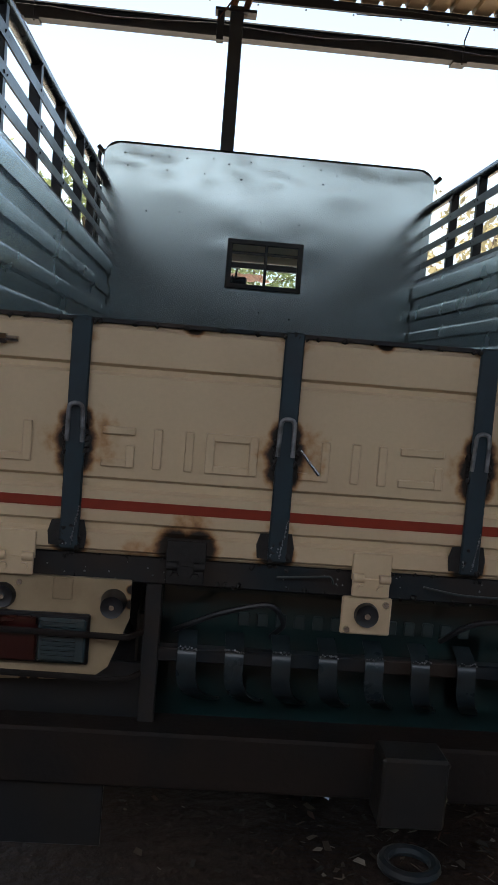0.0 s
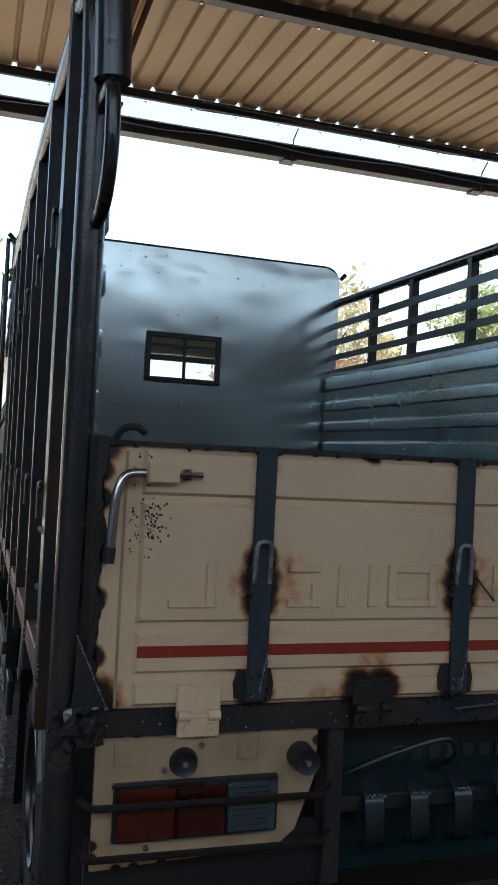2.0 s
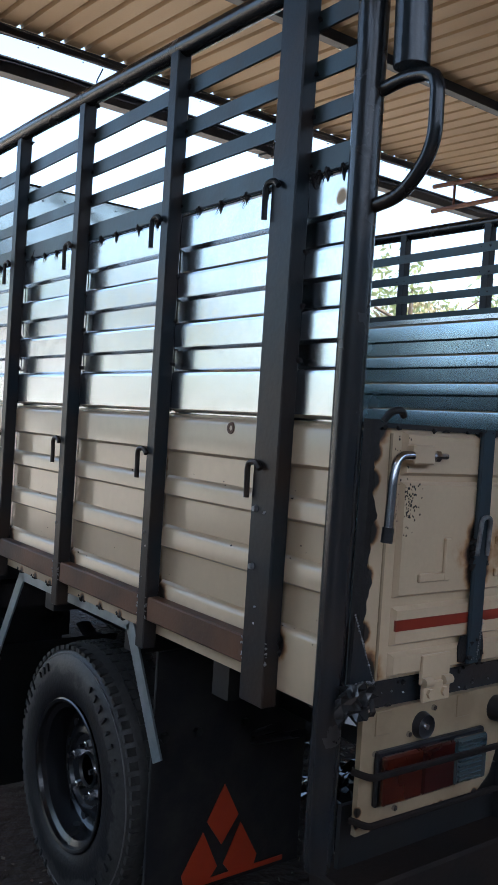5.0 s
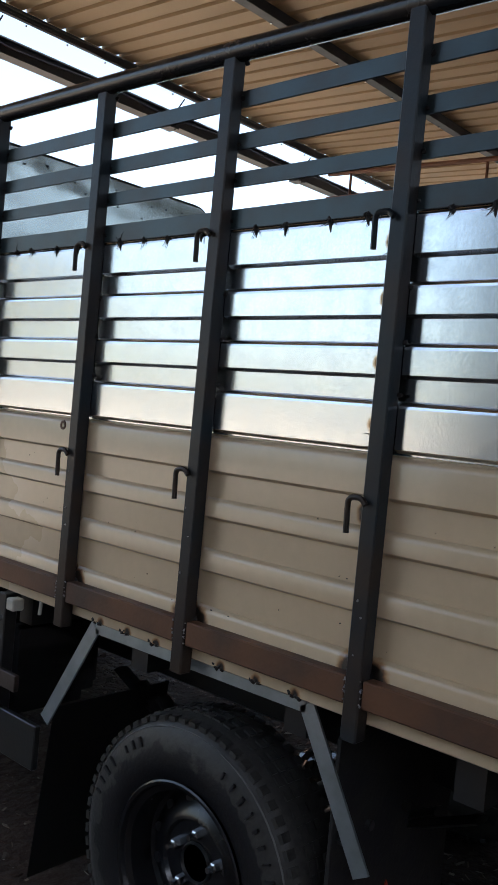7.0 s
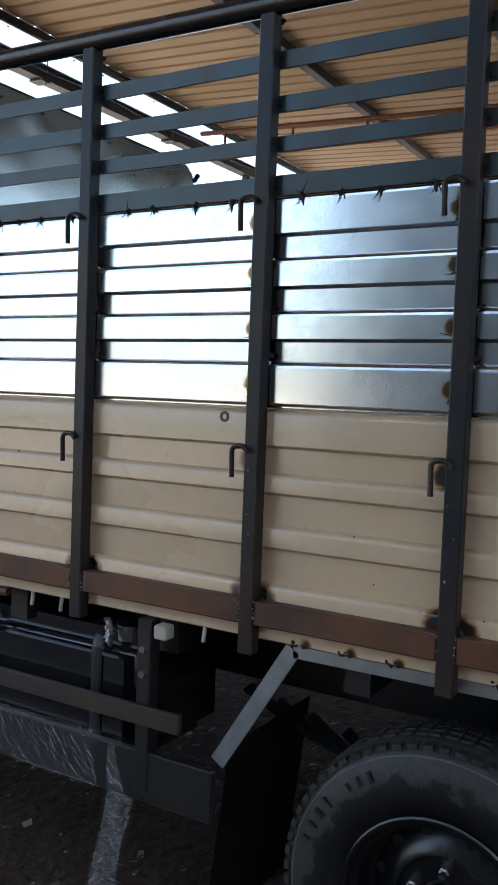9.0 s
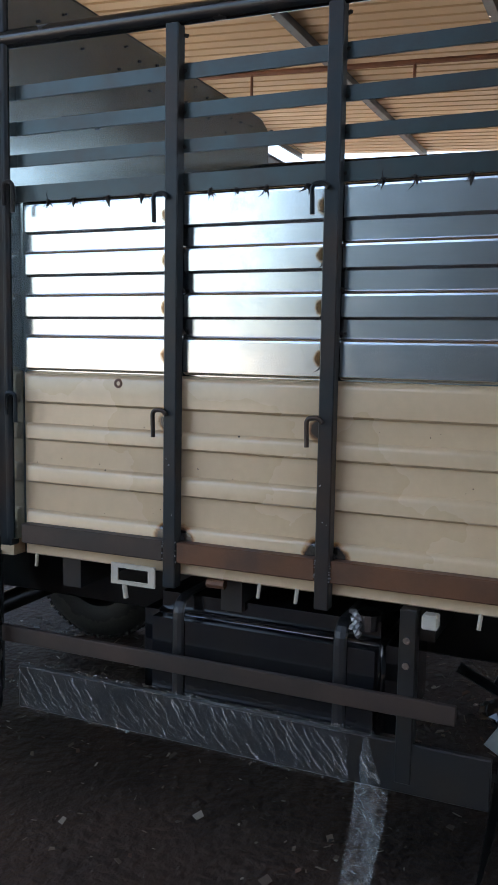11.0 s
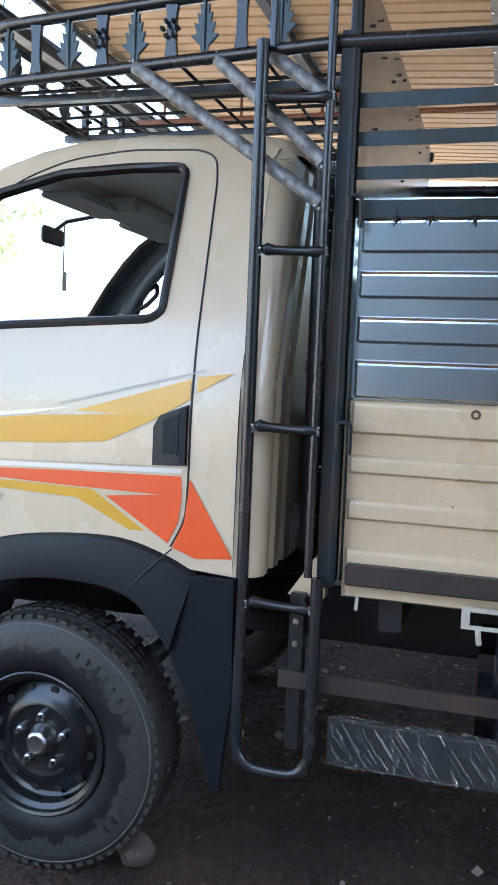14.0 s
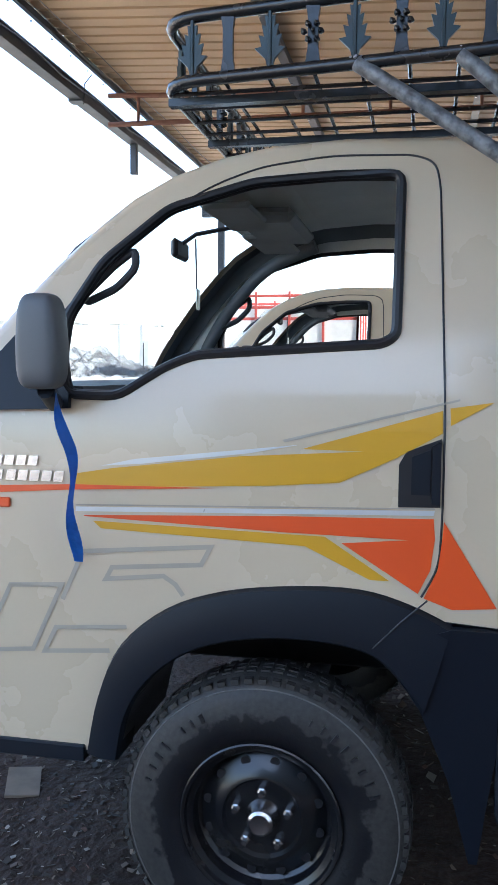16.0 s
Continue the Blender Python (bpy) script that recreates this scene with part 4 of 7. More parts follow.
    for a, b, m, lab in ((0.244, 0.345, lens_amber, "amber lens"), (0.347, 0.435, lens_red, "dark red lens"), (0.437, 0.530, lens_clear, "clear ribbed lens")):
        lens = part("lamp_lens", boxed(a, b, 2.146, 2.160, 0.711, 0.800, bevel=0.004), m, unit, lab)
        if m is lens_clear:
            for k in range(9):
                part("lens_rib", boxed(a + 0.008, b - 0.018, 2.1430, 2.1465, 0.716 + 0.0095 * k, 0.7205 + 0.0095 * k, bevel=0.0015), m, lens)
    for x in (0.36, 0.579):
        deep = 0.045 if x > 0.5 else 0.014
        s = part("sensor", lathe(bmesh.new(), [(0.002 - deep, 0.019), (-deep, 0.022), (0, 0.026)], (x, 2.172, 0.834), "y", 24), trim_black, unit, "round black sensor", smooth=True)
        part("sensor_tip", lathe(bmesh.new(), [(-deep - 0.002, 0.005), (0.002 - deep, 0.007)], (x, 2.172, 0.834), "y", 16), chrome, s)
    for x in (0.256, 0.477):
        part("square_pressing", boxed(x - 0.02, x + 0.02, 2.1695, 2.1725, 0.832, 0.876, bevel=0.0014), lamp_cream, unit)
    for x, z in ((0.391, 0.862), (0.326, 0.822), (0.24, 0.80), (0.30, 0.69)):
        part("screw", lathe(bmesh.new(), [(-0.005, 0.005), (0, 0.006)], (x, 2.172, z), "y", 8), chrome, unit)
    for z in (0.778, 0.693):
        pts = rounded([(0.18, 2.165, z + 0.004), (0.195, 2.132, z + 0.001), (0.615, 2.132, z - 0.003), (0.64, 2.165, z)], 0.012)
        part("lamp_guard", rod(pts, 0.0068, 8, flat=0.7), dark_rust, truck, "dark rusty bar lamp guard", smooth=True)
    # sensor plate under the middle hinge
    plate = part("sensor_plate", boxed(1.036, 1.138, 2.166, 2.174, 0.800, 0.878, bevel=0.003), cream_gate, truck, "cream plate with a round sensor")
    part("sensor", lathe(bmesh.new(), [(-0.012, 0.019), (-0.014, 0.023), (0, 0.025)], (1.087, 2.166, 0.842), "y", 24), trim_black, plate, smooth=True)
    part("sensor_tip", lathe(bmesh.new(), [(-0.017, 0.006), (-0.012, 0.008)], (1.087, 2.166, 0.842), "y", 16), chrome, plate)
    for dx, dz in ((-0.038, -0.028), (0.038, 0.026)):
        part("screw", lathe(bmesh.new(), [(-0.006, 0.006), (0, 0.007)], (1.087 + dx, 2.166, 0.838 + dz), "y", 10), chrome, plate)
    for pts in (((0.70, 2.25, 0.76), (0.80, 2.2, 0.82), (0.90, 2.18, 0.85), (0.93, 2.2, 0.80), (0.91, 2.28, 0.75)), ((1.27, 2.25, 0.77), (1.32, 2.2, 0.83), (1.40, 2.18, 0.84), (1.46, 2.2, 0.78))):
        part("cable", rod(rounded(pts, 0.05), 0.006, 8), trim_black, truck, smooth=True)
    for pts in (((0.90, 2.172, 0.905), (0.97, 2.165, 0.912), (1.01, 2.165, 0.915), (1.015, 2.165, 0.90)), ((1.20, 2.17, 0.905), (1.27, 2.16, 0.895), (1.36, 2.165, 0.893), (1.45, 2.165, 0.895))):
        part("wire", rod(rounded(pts, 0.03), 0.0025, 6), bar_steel, truck, "loose bright twisted wire", smooth=True)
    # rear corner sleeve and loop
    part("stay_sleeve", rod([(0.158, 2.124, 2.20), (0.166, 2.124, 1.985)], 0.031, 14), tube_steel, truck, "black pipe sleeve on the corner pole", smooth=True)
    pts = rounded([(0.160, 2.18, 1.962), (0.160, 2.12, 1.968), (0.160, 2.058, 1.955), (0.162, 2.058, 1.835), (0.162, 2.12, 1.772), (0.158, 2.19, 1.762)], 0.040)
    part("stay_loop", rod(pts, 0.0125, 10), tube_steel, truck, "black bent rod loop", smooth=True)
    bm = bmesh.new()
    prism(bm, [(0.16, 0.935), (0.22, 0.935), (0.165, 1.06)], 0.006, lambda u, v, w: (u, 2.166 + w, v))
    part("gusset", bm, steel, truck)
    bm = bmesh.new()
    rng = random.Random(500)
    for k in range(26):
        u = k / 25
        blob(bm, (0.158 + 0.062 * u, 2.165, 0.935 + rng.uniform(-0.002, 0.002)), rng.uniform(0.002, 0.0045), 500 + k)
        blob(bm, (0.163 + 0.054 * u, 2.166, 1.058 - 0.12 * u), rng.uniform(0.0015, 0.004), 540 + k)
    part("weld", bm, weld_bright, truck, "bright fresh weld beads")


build_rear()


# headboard
def build_headboard():
    y = 5.13
    x0, x1, z0, z1, r = 0.118, 1.882, 0.92, 2.455, 0.075
    bm = bmesh.new()
    nx, nz = 72, 60
    wx0, wx1, wz0, wz1 = 0.822, 1.186, 1.772, 1.990
    rng = random.Random(8)
    dents = [(rng.uniform(x0, x1), rng.uniform(1.4, z1), rng.uniform(0.16, 0.32), rng.uniform(-0.0010, 0.0010)) for _ in range(16)]
    dents += [(x0 + 0.06 + 0.097 * k, rng.uniform(2.33, 2.44), rng.uniform(0.024, 0.048), rng.uniform(0.0010, 0.0020) * (-1) ** k) for k in range(18)]
    dents += [(rng.uniform(x0, x1), rng.uniform(2.22, 2.36), rng.uniform(0.05, 0.09), rng.uniform(-0.0013, 0.0013)) for _ in range(10)]
    dents += [(x, z, 0.05, 0.0009 * (-1) ** k) for k, (x, z) in enumerate(((0.84, 2.03), (0.95, 2.05), (1.17, 2.03), (0.78, 1.95), (1.22, 1.85), (1.24, 2.0)))]
    xs = sorted(set([x0 + (x1 - x0) * i / nx for i in range(nx + 1)] + [wx0, wx1]))
    zs = sorted(set([z0 + (z1 - z0) * i / nz for i in range(nz + 1)] + [wz0, wz1]))
    vs = {}

    def vert(x, z, back):
        key = (round(x, 5), round(z, 5), back)
        if key not in vs:
            px = x
            if z > z1 - r:
                d = r - math.sqrt(max(0, r * r - (z - (z1 - r)) ** 2))
                px = min(max(x, x0 + d), x1 - d)
            b = sum(h * math.exp(-((x - dx) ** 2 / 3.2 + (z - dz) ** 2) / (s * s)) for dx, dz, s, h in dents)
            vs[key] = bm.verts.new((px, y + b + back, z))
        return vs[key]

    for i in range(len(xs) - 1):
        for j in range(len(zs) - 1):
            cx, cz = (xs[i] + xs[i + 1]) / 2, (zs[j] + zs[j + 1]) / 2
            if wx0 < cx < wx1 and wz0 < cz < wz1:
                continue
            if xs[i + 1] - xs[i] < 1e-4 or zs[j + 1] - zs[j] < 1e-4:
                continue
            for back in (0.0, 0.004):
                bm.faces.new((vert(xs[i], zs[j], back), vert(xs[i + 1], zs[j], back), vert(xs[i + 1], zs[j + 1], back), vert(xs[i], zs[j + 1], back)))
    board = part("headboard", bm, galv_dull, truck, "dented galvanised sheet headboard with small barred window", smooth=True)
    w = 0.022
    for dims in ((wx0 - w, wx1 + w, y - 0.018, y + 0.012, wz1 - 0.004, wz1 + w), (wx0 - w, wx1 + w, y - 0.018, y + 0.012, wz0 - w, wz0 + 0.004), (wx0 - w, wx0 + 0.006, y - 0.018, y + 0.012, wz0, wz1), (wx1 - 0.006, wx1 + w, y - 0.018, y + 0.012, wz0, wz1)):
        part("window_frame", boxed(*dims, bevel=0.003), steel, board)
    part("window_bar", boxed(1.002, 1.018, y - 0.012, y + 0.004, wz0, wz1, bevel=0.002), steel, board)
    part("window_bar", boxed(wx0, wx1, y - 0.008, y + 0.002, 1.862, 1.888, bevel=0.002), steel, board)
    part("window_bar", boxed(wx0, wx1, y - 0.008, y + 0.002, 1.934, 1.950, bevel=0.002), steel, board)
    path = rounded([(x0 + 0.01, y + 0.02, z0), (x0 + 0.01, y + 0.02, z1), (x1 - 0.01, y + 0.02, z1), (x1 - 0.01, y + 0.02, z0)], 0.08)
    part("board_frame", rod(path, 0.016, 10), steel, board, smooth=True)
    for x in (0.35, 0.8, 1.2, 1.65):
        part("stiffener", boxed(x - 0.015, x + 0.015, y + 0.024, y + 0.045, z0, 1.74 if 0.75 < x < 1.25 else z1), steel, board)
    for x, s in ((x0 - 0.005, -1), (x1 + 0.005, 1)):
        part("horn", rod([(x, y, 2.40), (x + s * 0.028, y, 2.43)], 0.012, 8), steel, board)
    bm = bmesh.new()
    rng = random.Random(11)
    for z, count in ((2.405, 14), (2.33, 8), (1.62, 5), (2.12, 5)):
        for k in range(count):
            blob(bm, (x0 + 0.08 + (x1 - x0 - 0.16) * (k + rng.random() * 0.5) / count, y - 0.003, z + rng.uniform(-0.02, 0.02)), 0.007, k)
    part("weld", bm, weld, board)


build_headboard()


# wheels
def build_wheel(x, y, z, out, deep, kind):
    """out: -1 for the near side. deep: how far the disc sits inside the tyre's outer wall."""
    R, r, wide = (0.375 if kind == "front" else 0.360), 0.207, 0.205
    f = -out
    prof = [(0.012, r), (0.0, r + 0.018), (-0.004, r + 0.05), (0.0, R - 0.055), (0.012, R - 0.028), (0.026, R - 0.010), (0.05, R), (wide - 0.05, R),
            (wide - 0.026, R - 0.010), (wide - 0.012, R - 0.028), (wide, R - 0.055), (wide, r + 0.03), (wide - 0.012, r)]
    bm = lathe(bmesh.new(), [(f * a, q) for a, q in prof], (x, y, z), "x", 56, closed=True)
    tyre = tyre_front if kind == "front" else tyre_rear
    wheel = part("wheel", bm, tyre, truck, "wheel with a dusty black tyre on a black steel rim", smooth=True)
    bm = bmesh.new()
    for k in range(64):
        t = 2 * math.pi * k / 64
        m = Matrix.Translation((x, y, z)) @ Matrix.Rotation(t, 4, "X")
        for a0, a1 in ((0.016, 0.056), (wide - 0.056, wide - 0.016)):
            vs = bmesh.ops.create_cube(bm, size=1.0, matrix=m @ Matrix.LocRotScale((f * (a0 + a1) / 2, 0, R - 0.010), None, (a1 - a0, 0.021, 0.012)))["verts"]
        for a in (0.075, 0.105, 0.13):
            vs = bmesh.ops.create_cube(bm, size=1.0, matrix=m @ Matrix.LocRotScale((f * a, 0.006 * math.sin(k), R), None, (0.02, 0.024, 0.008)))["verts"]
    tagged(part("tread", bm, tyre, wheel), kind="stuff")
    part("sidewall_line", rod([(x + f * 0.0125, y + (R - 0.027) * math.cos(6.2832 * k / 64), z + (R - 0.027) * math.sin(6.2832 * k / 64)) for k in range(64)], 0.0022, 6, closed=True), worn_edge, wheel)
    # raised marks of the sidewall
    for t0, t1, rr in ((0.30, 0.75, 0.306), (0.85, 1.15, 0.304), (2.0, 2.9, 0.306), (3.5, 4.0, 0.306), (5.0, 5.4, 0.304)):
        count = max(3, int((t1 - t0) / 0.11))
        for k in range(count):
            t = t0 + (t1 - t0) * k / count
            m = Matrix.Translation((x, y, z)) @ Matrix.Rotation(t - math.pi / 2, 4, "X")
            bm = bmesh.new()
            bmesh.ops.create_cube(bm, size=1.0, matrix=m @ Matrix.LocRotScale((f * -0.0025, 0, rr), None, (0.006, 0.005 + 0.004 * ((7 * k) % 3) / 2, 0.018 + 0.010 * ((5 * k) % 4) / 3)))
            part("raised_mark", bm, trim_black, wheel)
    d = deep
    prof = [(0.002, r + 0.004), (-0.001, r), (0.002, r - 0.008), (0.014, r - 0.012), (0.022, r - 0.026), (d - 0.002, r - 0.032), (d + 0.006, r - 0.042), (d - 0.010, 0.135), (d - 0.022, 0.118), (d - 0.024, 0.105),
            (d - 0.014, 0.098), (d - 0.010, 0.05), (d - 0.010, 0.001)]
    rim = part("rim", lathe(bmesh.new(), [(f * a, q) for a, q in prof], (x, y, z), "x", 48, caps=False), rim_black, wheel, "black painted steel rim", smooth=True)
    # solid black discs stand for the shaded vent holes
    for k in range(12):
        t = 2 * math.pi * k / 12 + 0.2
        bm = lathe(bmesh.new(), [(f * (d - 0.006), 0.0125), (f * (d - 0.0025), 0.0125)], (x, y + 0.149 * math.cos(t), z + 0.149 * math.sin(t)), "x", 12)
        part("vent_hole", bm, trim_black, rim)
    for k in range(5):
        t = 2 * math.pi * k / 5 + math.pi / 2
        bm = lathe(bmesh.new(), [(f * (d - 0.012), 0.0135), (f * (d - 0.028), 0.0125), (f * (d - 0.030), 0.008), (f * (d - 0.046), 0.007)], (x, y + 0.072 * math.cos(t), z + 0.072 * math.sin(t)), "x", 6)
        part("wheel_nut", bm, chrome, rim)
    if kind == "front":
        bm = lathe(bmesh.new(), [(f * (d - 0.01), 0.046), (f * (d - 0.018), 0.044), (f * (d - 0.03), 0.036), (f * (d - 0.05), 0.033), (f * (d - 0.056), 0.026), (f * (d - 0.054), 0.012)], (x, y, z), "x", 24)
        part("hub_cap", bm, chrome, rim, "dull bright metal hub cap", smooth=True)
    else:
        bm = lathe(bmesh.new(), [(f * (d - 0.012), 0.05), (f * (d - 0.02), 0.046), (f * (d - 0.012), 0.042)], (x, y, z), "x", 24)
        part("hub_ring", bm, black, rim, smooth=True)


build_wheel(0.060, 5.960, 0.368, -1, 0.055, "front")
build_wheel(mirror_x(0.060), 5.960, 0.368, 1, 0.055, "front")
build_wheel(0.190, 3.305, 0.352, -1, 0.085, "rear")
build_wheel(mirror_x(0.190), 3.305, 0.352, 1, 0.085, "rear")
part("axle", rod([(0.3, 3.305, 0.352), (1.7, 3.305, 0.352)], 0.06, 14), black, truck, smooth=True)
part("axle", rod([(0.3, 5.96, 0.368), (1.7, 5.96, 0.368)], 0.045, 12), black, truck, smooth=True)
for x in (0.55, 1.45):
    bm = bmesh.new()
    for k in range(4):
        pts = [(x, 3.35 + s * (0.62 - 0.1 * k) * u, 0.60 - 0.018 * k - 0.16 * (1 - u * u)) for s, u in ((-1, 1), (-1, 0.75), (-1, 0.5), (-1, 0.25), (1, 0), (1, 0.25), (1, 0.5), (1, 0.75), (1, 1))]
        tube(bm, pts, 0.010, 8, flat=3.0)
    part("leaf_spring", bm, black, truck, smooth=True)


# under the load body, near side
def build_underside():
    bm = bmesh.new()
    box(bm, 0.165, 0.56, 4.05, 4.77, 0.47, 0.802, 0.0)
    bmesh.ops.bevel(bm, geom=bm.edges[:], offset=0.055, segments=5, affect="EDGES")
    tank = part("fuel_tank", bm, tank_black, truck, "glossy black fuel tank with strap bands", smooth=True)
    for y in (4.19, 4.635):
        path = rounded([(0.40, y, 0.806), (0.161, y, 0.806), (0.161, y, 0.466), (0.40, y, 0.466)], 0.056, 6)
        part("tank_band", rod(path, 0.006, 8, flat=2.8), trim_black, tank)
    part("tank_cap", lathe(bmesh.new(), [(-0.02, 0.03), (0.02, 0.034), (0.03, 0.02)], (0.23, 4.14, 0.80), "z", 14), chrome, tank)
    bm = bmesh.new()
    for k in range(9):
        blob(bm, (0.158 + 0.004 * (k % 3), 4.145 + 0.008 * (k % 3), 0.785 + 0.007 * k), 0.013, 2100 + k)
    part("crumpled_foil", bm, weld_bright, tank, "crumpled shiny foil on the tank")
    part("side_bar", boxed(0.112, 0.128, 3.90, 5.275, 0.622, 0.668, bevel=0.002), rust_dull, truck, "rust-brown flat side guard bar")
    for y in (5.235, 4.02):
        part("bar_bracket", boxed(0.13, 0.17, y - 0.02, y + 0.02, 0.45, 0.872, bevel=0.003), black, truck)
        for z in (0.65, 0.74, 0.80):
            part("bolt", lathe(bmesh.new(), [(-0.008, 0.009), (0, 0.009)], (0.13, y, z), "x", 6), chrome, truck)
    part("clamp", boxed(0.122, 0.16, 3.952, 3.988, 0.832, 0.866, bevel=0.004), white_paint, truck, "white painted clamp")
    # wrapped lower board and its loose tail of film
    part("lower_board", boxed(0.135, 0.155, 3.82, 5.14, 0.425, 0.548, bevel=0.003), black, truck)
    bm = bmesh.new()
    rng = random.Random(21)
    ny, ns = 90, 10
    rows = []
    for i in range(ny + 1):
        y = 4.15 + 0.99 * i / ny
        ring = []
        for k in range(ns):
            t = 2 * math.pi * k / ns
            ring.append(bm.verts.new((0.145 + 0.020 * math.cos(t) + rng.uniform(-0.009, 0.005), y, 0.489 + 0.072 * math.sin(t) * (1.15 if abs(math.cos(t)) > 0.5 else 1) + rng.uniform(-0.004, 0.004))))
        rows.append(ring)
    for a, b in zip(rows, rows[1:]):
        for k in range(ns):
            bm.faces.new((a[k], a[(k + 1) % ns], b[(k + 1) % ns], b[k]))
    part("plastic_wrap", bm, film, truck, "crumpled clear plastic wrapped round the lower board")
    bm = bmesh.new()
    rows = []
    for i in range(24):
        u = i / 23
        z = 0.56 - 0.555 * u
        w = 0.006 + 0.038 * min(1, u / 0.2) - 0.014 * max(0, u - 0.3) / 0.7
        mid = 4.103 - 0.02 * math.sin(math.pi * min(1, 1.3 * u)) + 0.042 * u
        rows.append([bm.verts.new((0.135 + 0.02 * math.sin(9 * u + 1.4 * k) + rng.uniform(-0.004, 0.004), mid + w * (k / 4 - 0.5) * 2, z)) for k in range(5)])
    for a, b in zip(rows, rows[1:]):
        for k in range(4):
            bm.faces.new((a[k], a[k + 1], b[k + 1], b[k]))
    bmesh.ops.solidify(bm, geom=bm.faces[:], thickness=0.002)
    part("plastic_tail", bm, film_tail, truck, "loose end of clear plastic film hanging to the ground")
    # mudguard bracket
    pts = [(3.826, 0.56), (3.640, 0.862), (2.952, 0.866), (2.785, 0.578)]
    for (ya, za), (yb, zb) in zip(pts, pts[1:]):
        d = Vector((0, yb - ya, zb - za))
        n = Vector((0, -d.z, d.y)).normalized() * 0.019
        bm = bmesh.new()
        quad = [(ya, za), (yb, zb)]
        v = []
        for x in (0.166, 0.172):
            v.append([bm.verts.new((x, ya + n.y, za + n.z)), bm.verts.new((x, yb + n.y, zb + n.z)), bm.verts.new((x, yb - n.y, zb - n.z)), bm.verts.new((x, ya - n.y, za - n.z))])
        for ring in v:
            bm.faces.new(ring)
        for i in range(4):
            bm.faces.new((v[0][i], v[0][(i + 1) % 4], v[1][(i + 1) % 4], v[1][i]))
        part("guard_bar", bm, guard_steel, truck, "bare bluish flat steel mudguard strip")
    bm = bmesh.new()
    for k in range(7):
        y = 3.62 - 0.108 * k
        for q in range(4):
            blob(bm, (0.152, y - 0.012 + 0.008 * q, 0.878 + 0.005 * (q % 2)), 0.010, 3600 + k * 5 + q)
    part("weld", bm, weld, truck, "black weld lumps along the mudguard strip")
    for ya, za, yb, zb in ((3.86, 0.10, 3.80, 0.60),):
        bm = bmesh.new()
        v = [bm.verts.new(p) for p in ((0.178, ya, za), (0.60, ya, za), (0.60, yb, zb), (0.178, yb, zb))]
        bm.faces.new(v)
        bmesh.ops.solidify(bm, geom=bm.faces[:], thickness=0.004)
        part("guard_sheet", bm, black, truck)
    # mud flap with plain red marks
    flap = part("mud_flap", boxed(0.22, 0.72, 2.895, 2.905, 0.16, 0.80, bevel=0.002), rubber, truck, "black rubber mud flap with red marks")
    for outline in ([(0.335, 0.545), (0.385, 0.455), (0.335, 0.385), (0.285, 0.455)], [(0.275, 0.43), (0.325, 0.33), (0.30, 0.30), (0.225, 0.30), (0.215, 0.33)], [(0.395, 0.43), (0.455, 0.33), (0.445, 0.30), (0.37, 0.30), (0.345, 0.33)]):
        part("red_mark", prism(bmesh.new(), outline, 0.003, lambda u, v, w: (u + 0.113, 2.894 - w, v - 0.116)), red_mark, flap)
    part("red_mark", boxed(0.36, 0.66, 2.891, 2.894, 0.175, 0.188), red_mark, flap)
    for x in (0.25, 0.35, 0.5):
        part("bolt", lathe(bmesh.new(), [(-0.012, 0.012), (0, 0.012)], (x, 2.895, 0.585), "y", 6), black, flap)
    # white bracket frame, hanging hooks
    fr = part("white_frame", boxed(0.118, 0.124, 4.683, 4.816, 0.880, 0.892), white_paint, truck, "white painted bracket frame")
    for d in ((4.683, 4.703, 0.836, 0.88), (4.795, 4.816, 0.836, 0.88), (4.703, 4.795, 0.836, 0.846)):
        part("frame_bar", boxed(0.118, 0.124, d[0], d[1], d[2], d[3]), white_paint, fr)
    part("frame_stud", rod([(0.12, 4.775, 0.836), (0.12, 4.77, 0.80)], 0.007, 8), white_paint, fr)
    for y in (5.08, 4.40, 4.30, 3.86):
        part("pin", rod([(0.15, y, 0.88), (0.15, y + 0.004, 0.842)], 0.005, 8), white_paint, truck)
    part("brass_fitting", rod([(0.16, 4.55, 0.86), (0.16, 4.50, 0.86)], 0.012, 10), rust, truck)
    part("bed_front_edge", boxed(0.140, 0.165, 5.172, 5.188, 0.955, 1.385, bevel=0.003), cream, truck, "cream front edge of the load bed")
    part("cab_mount", prism(bmesh.new(), [(5.17, 0.86), (5.27, 0.86), (5.20, 0.965), (5.17, 0.965)], 0.05, lambda u, v, w: (0.16 + w, u, v)), cream, truck)


build_underside()


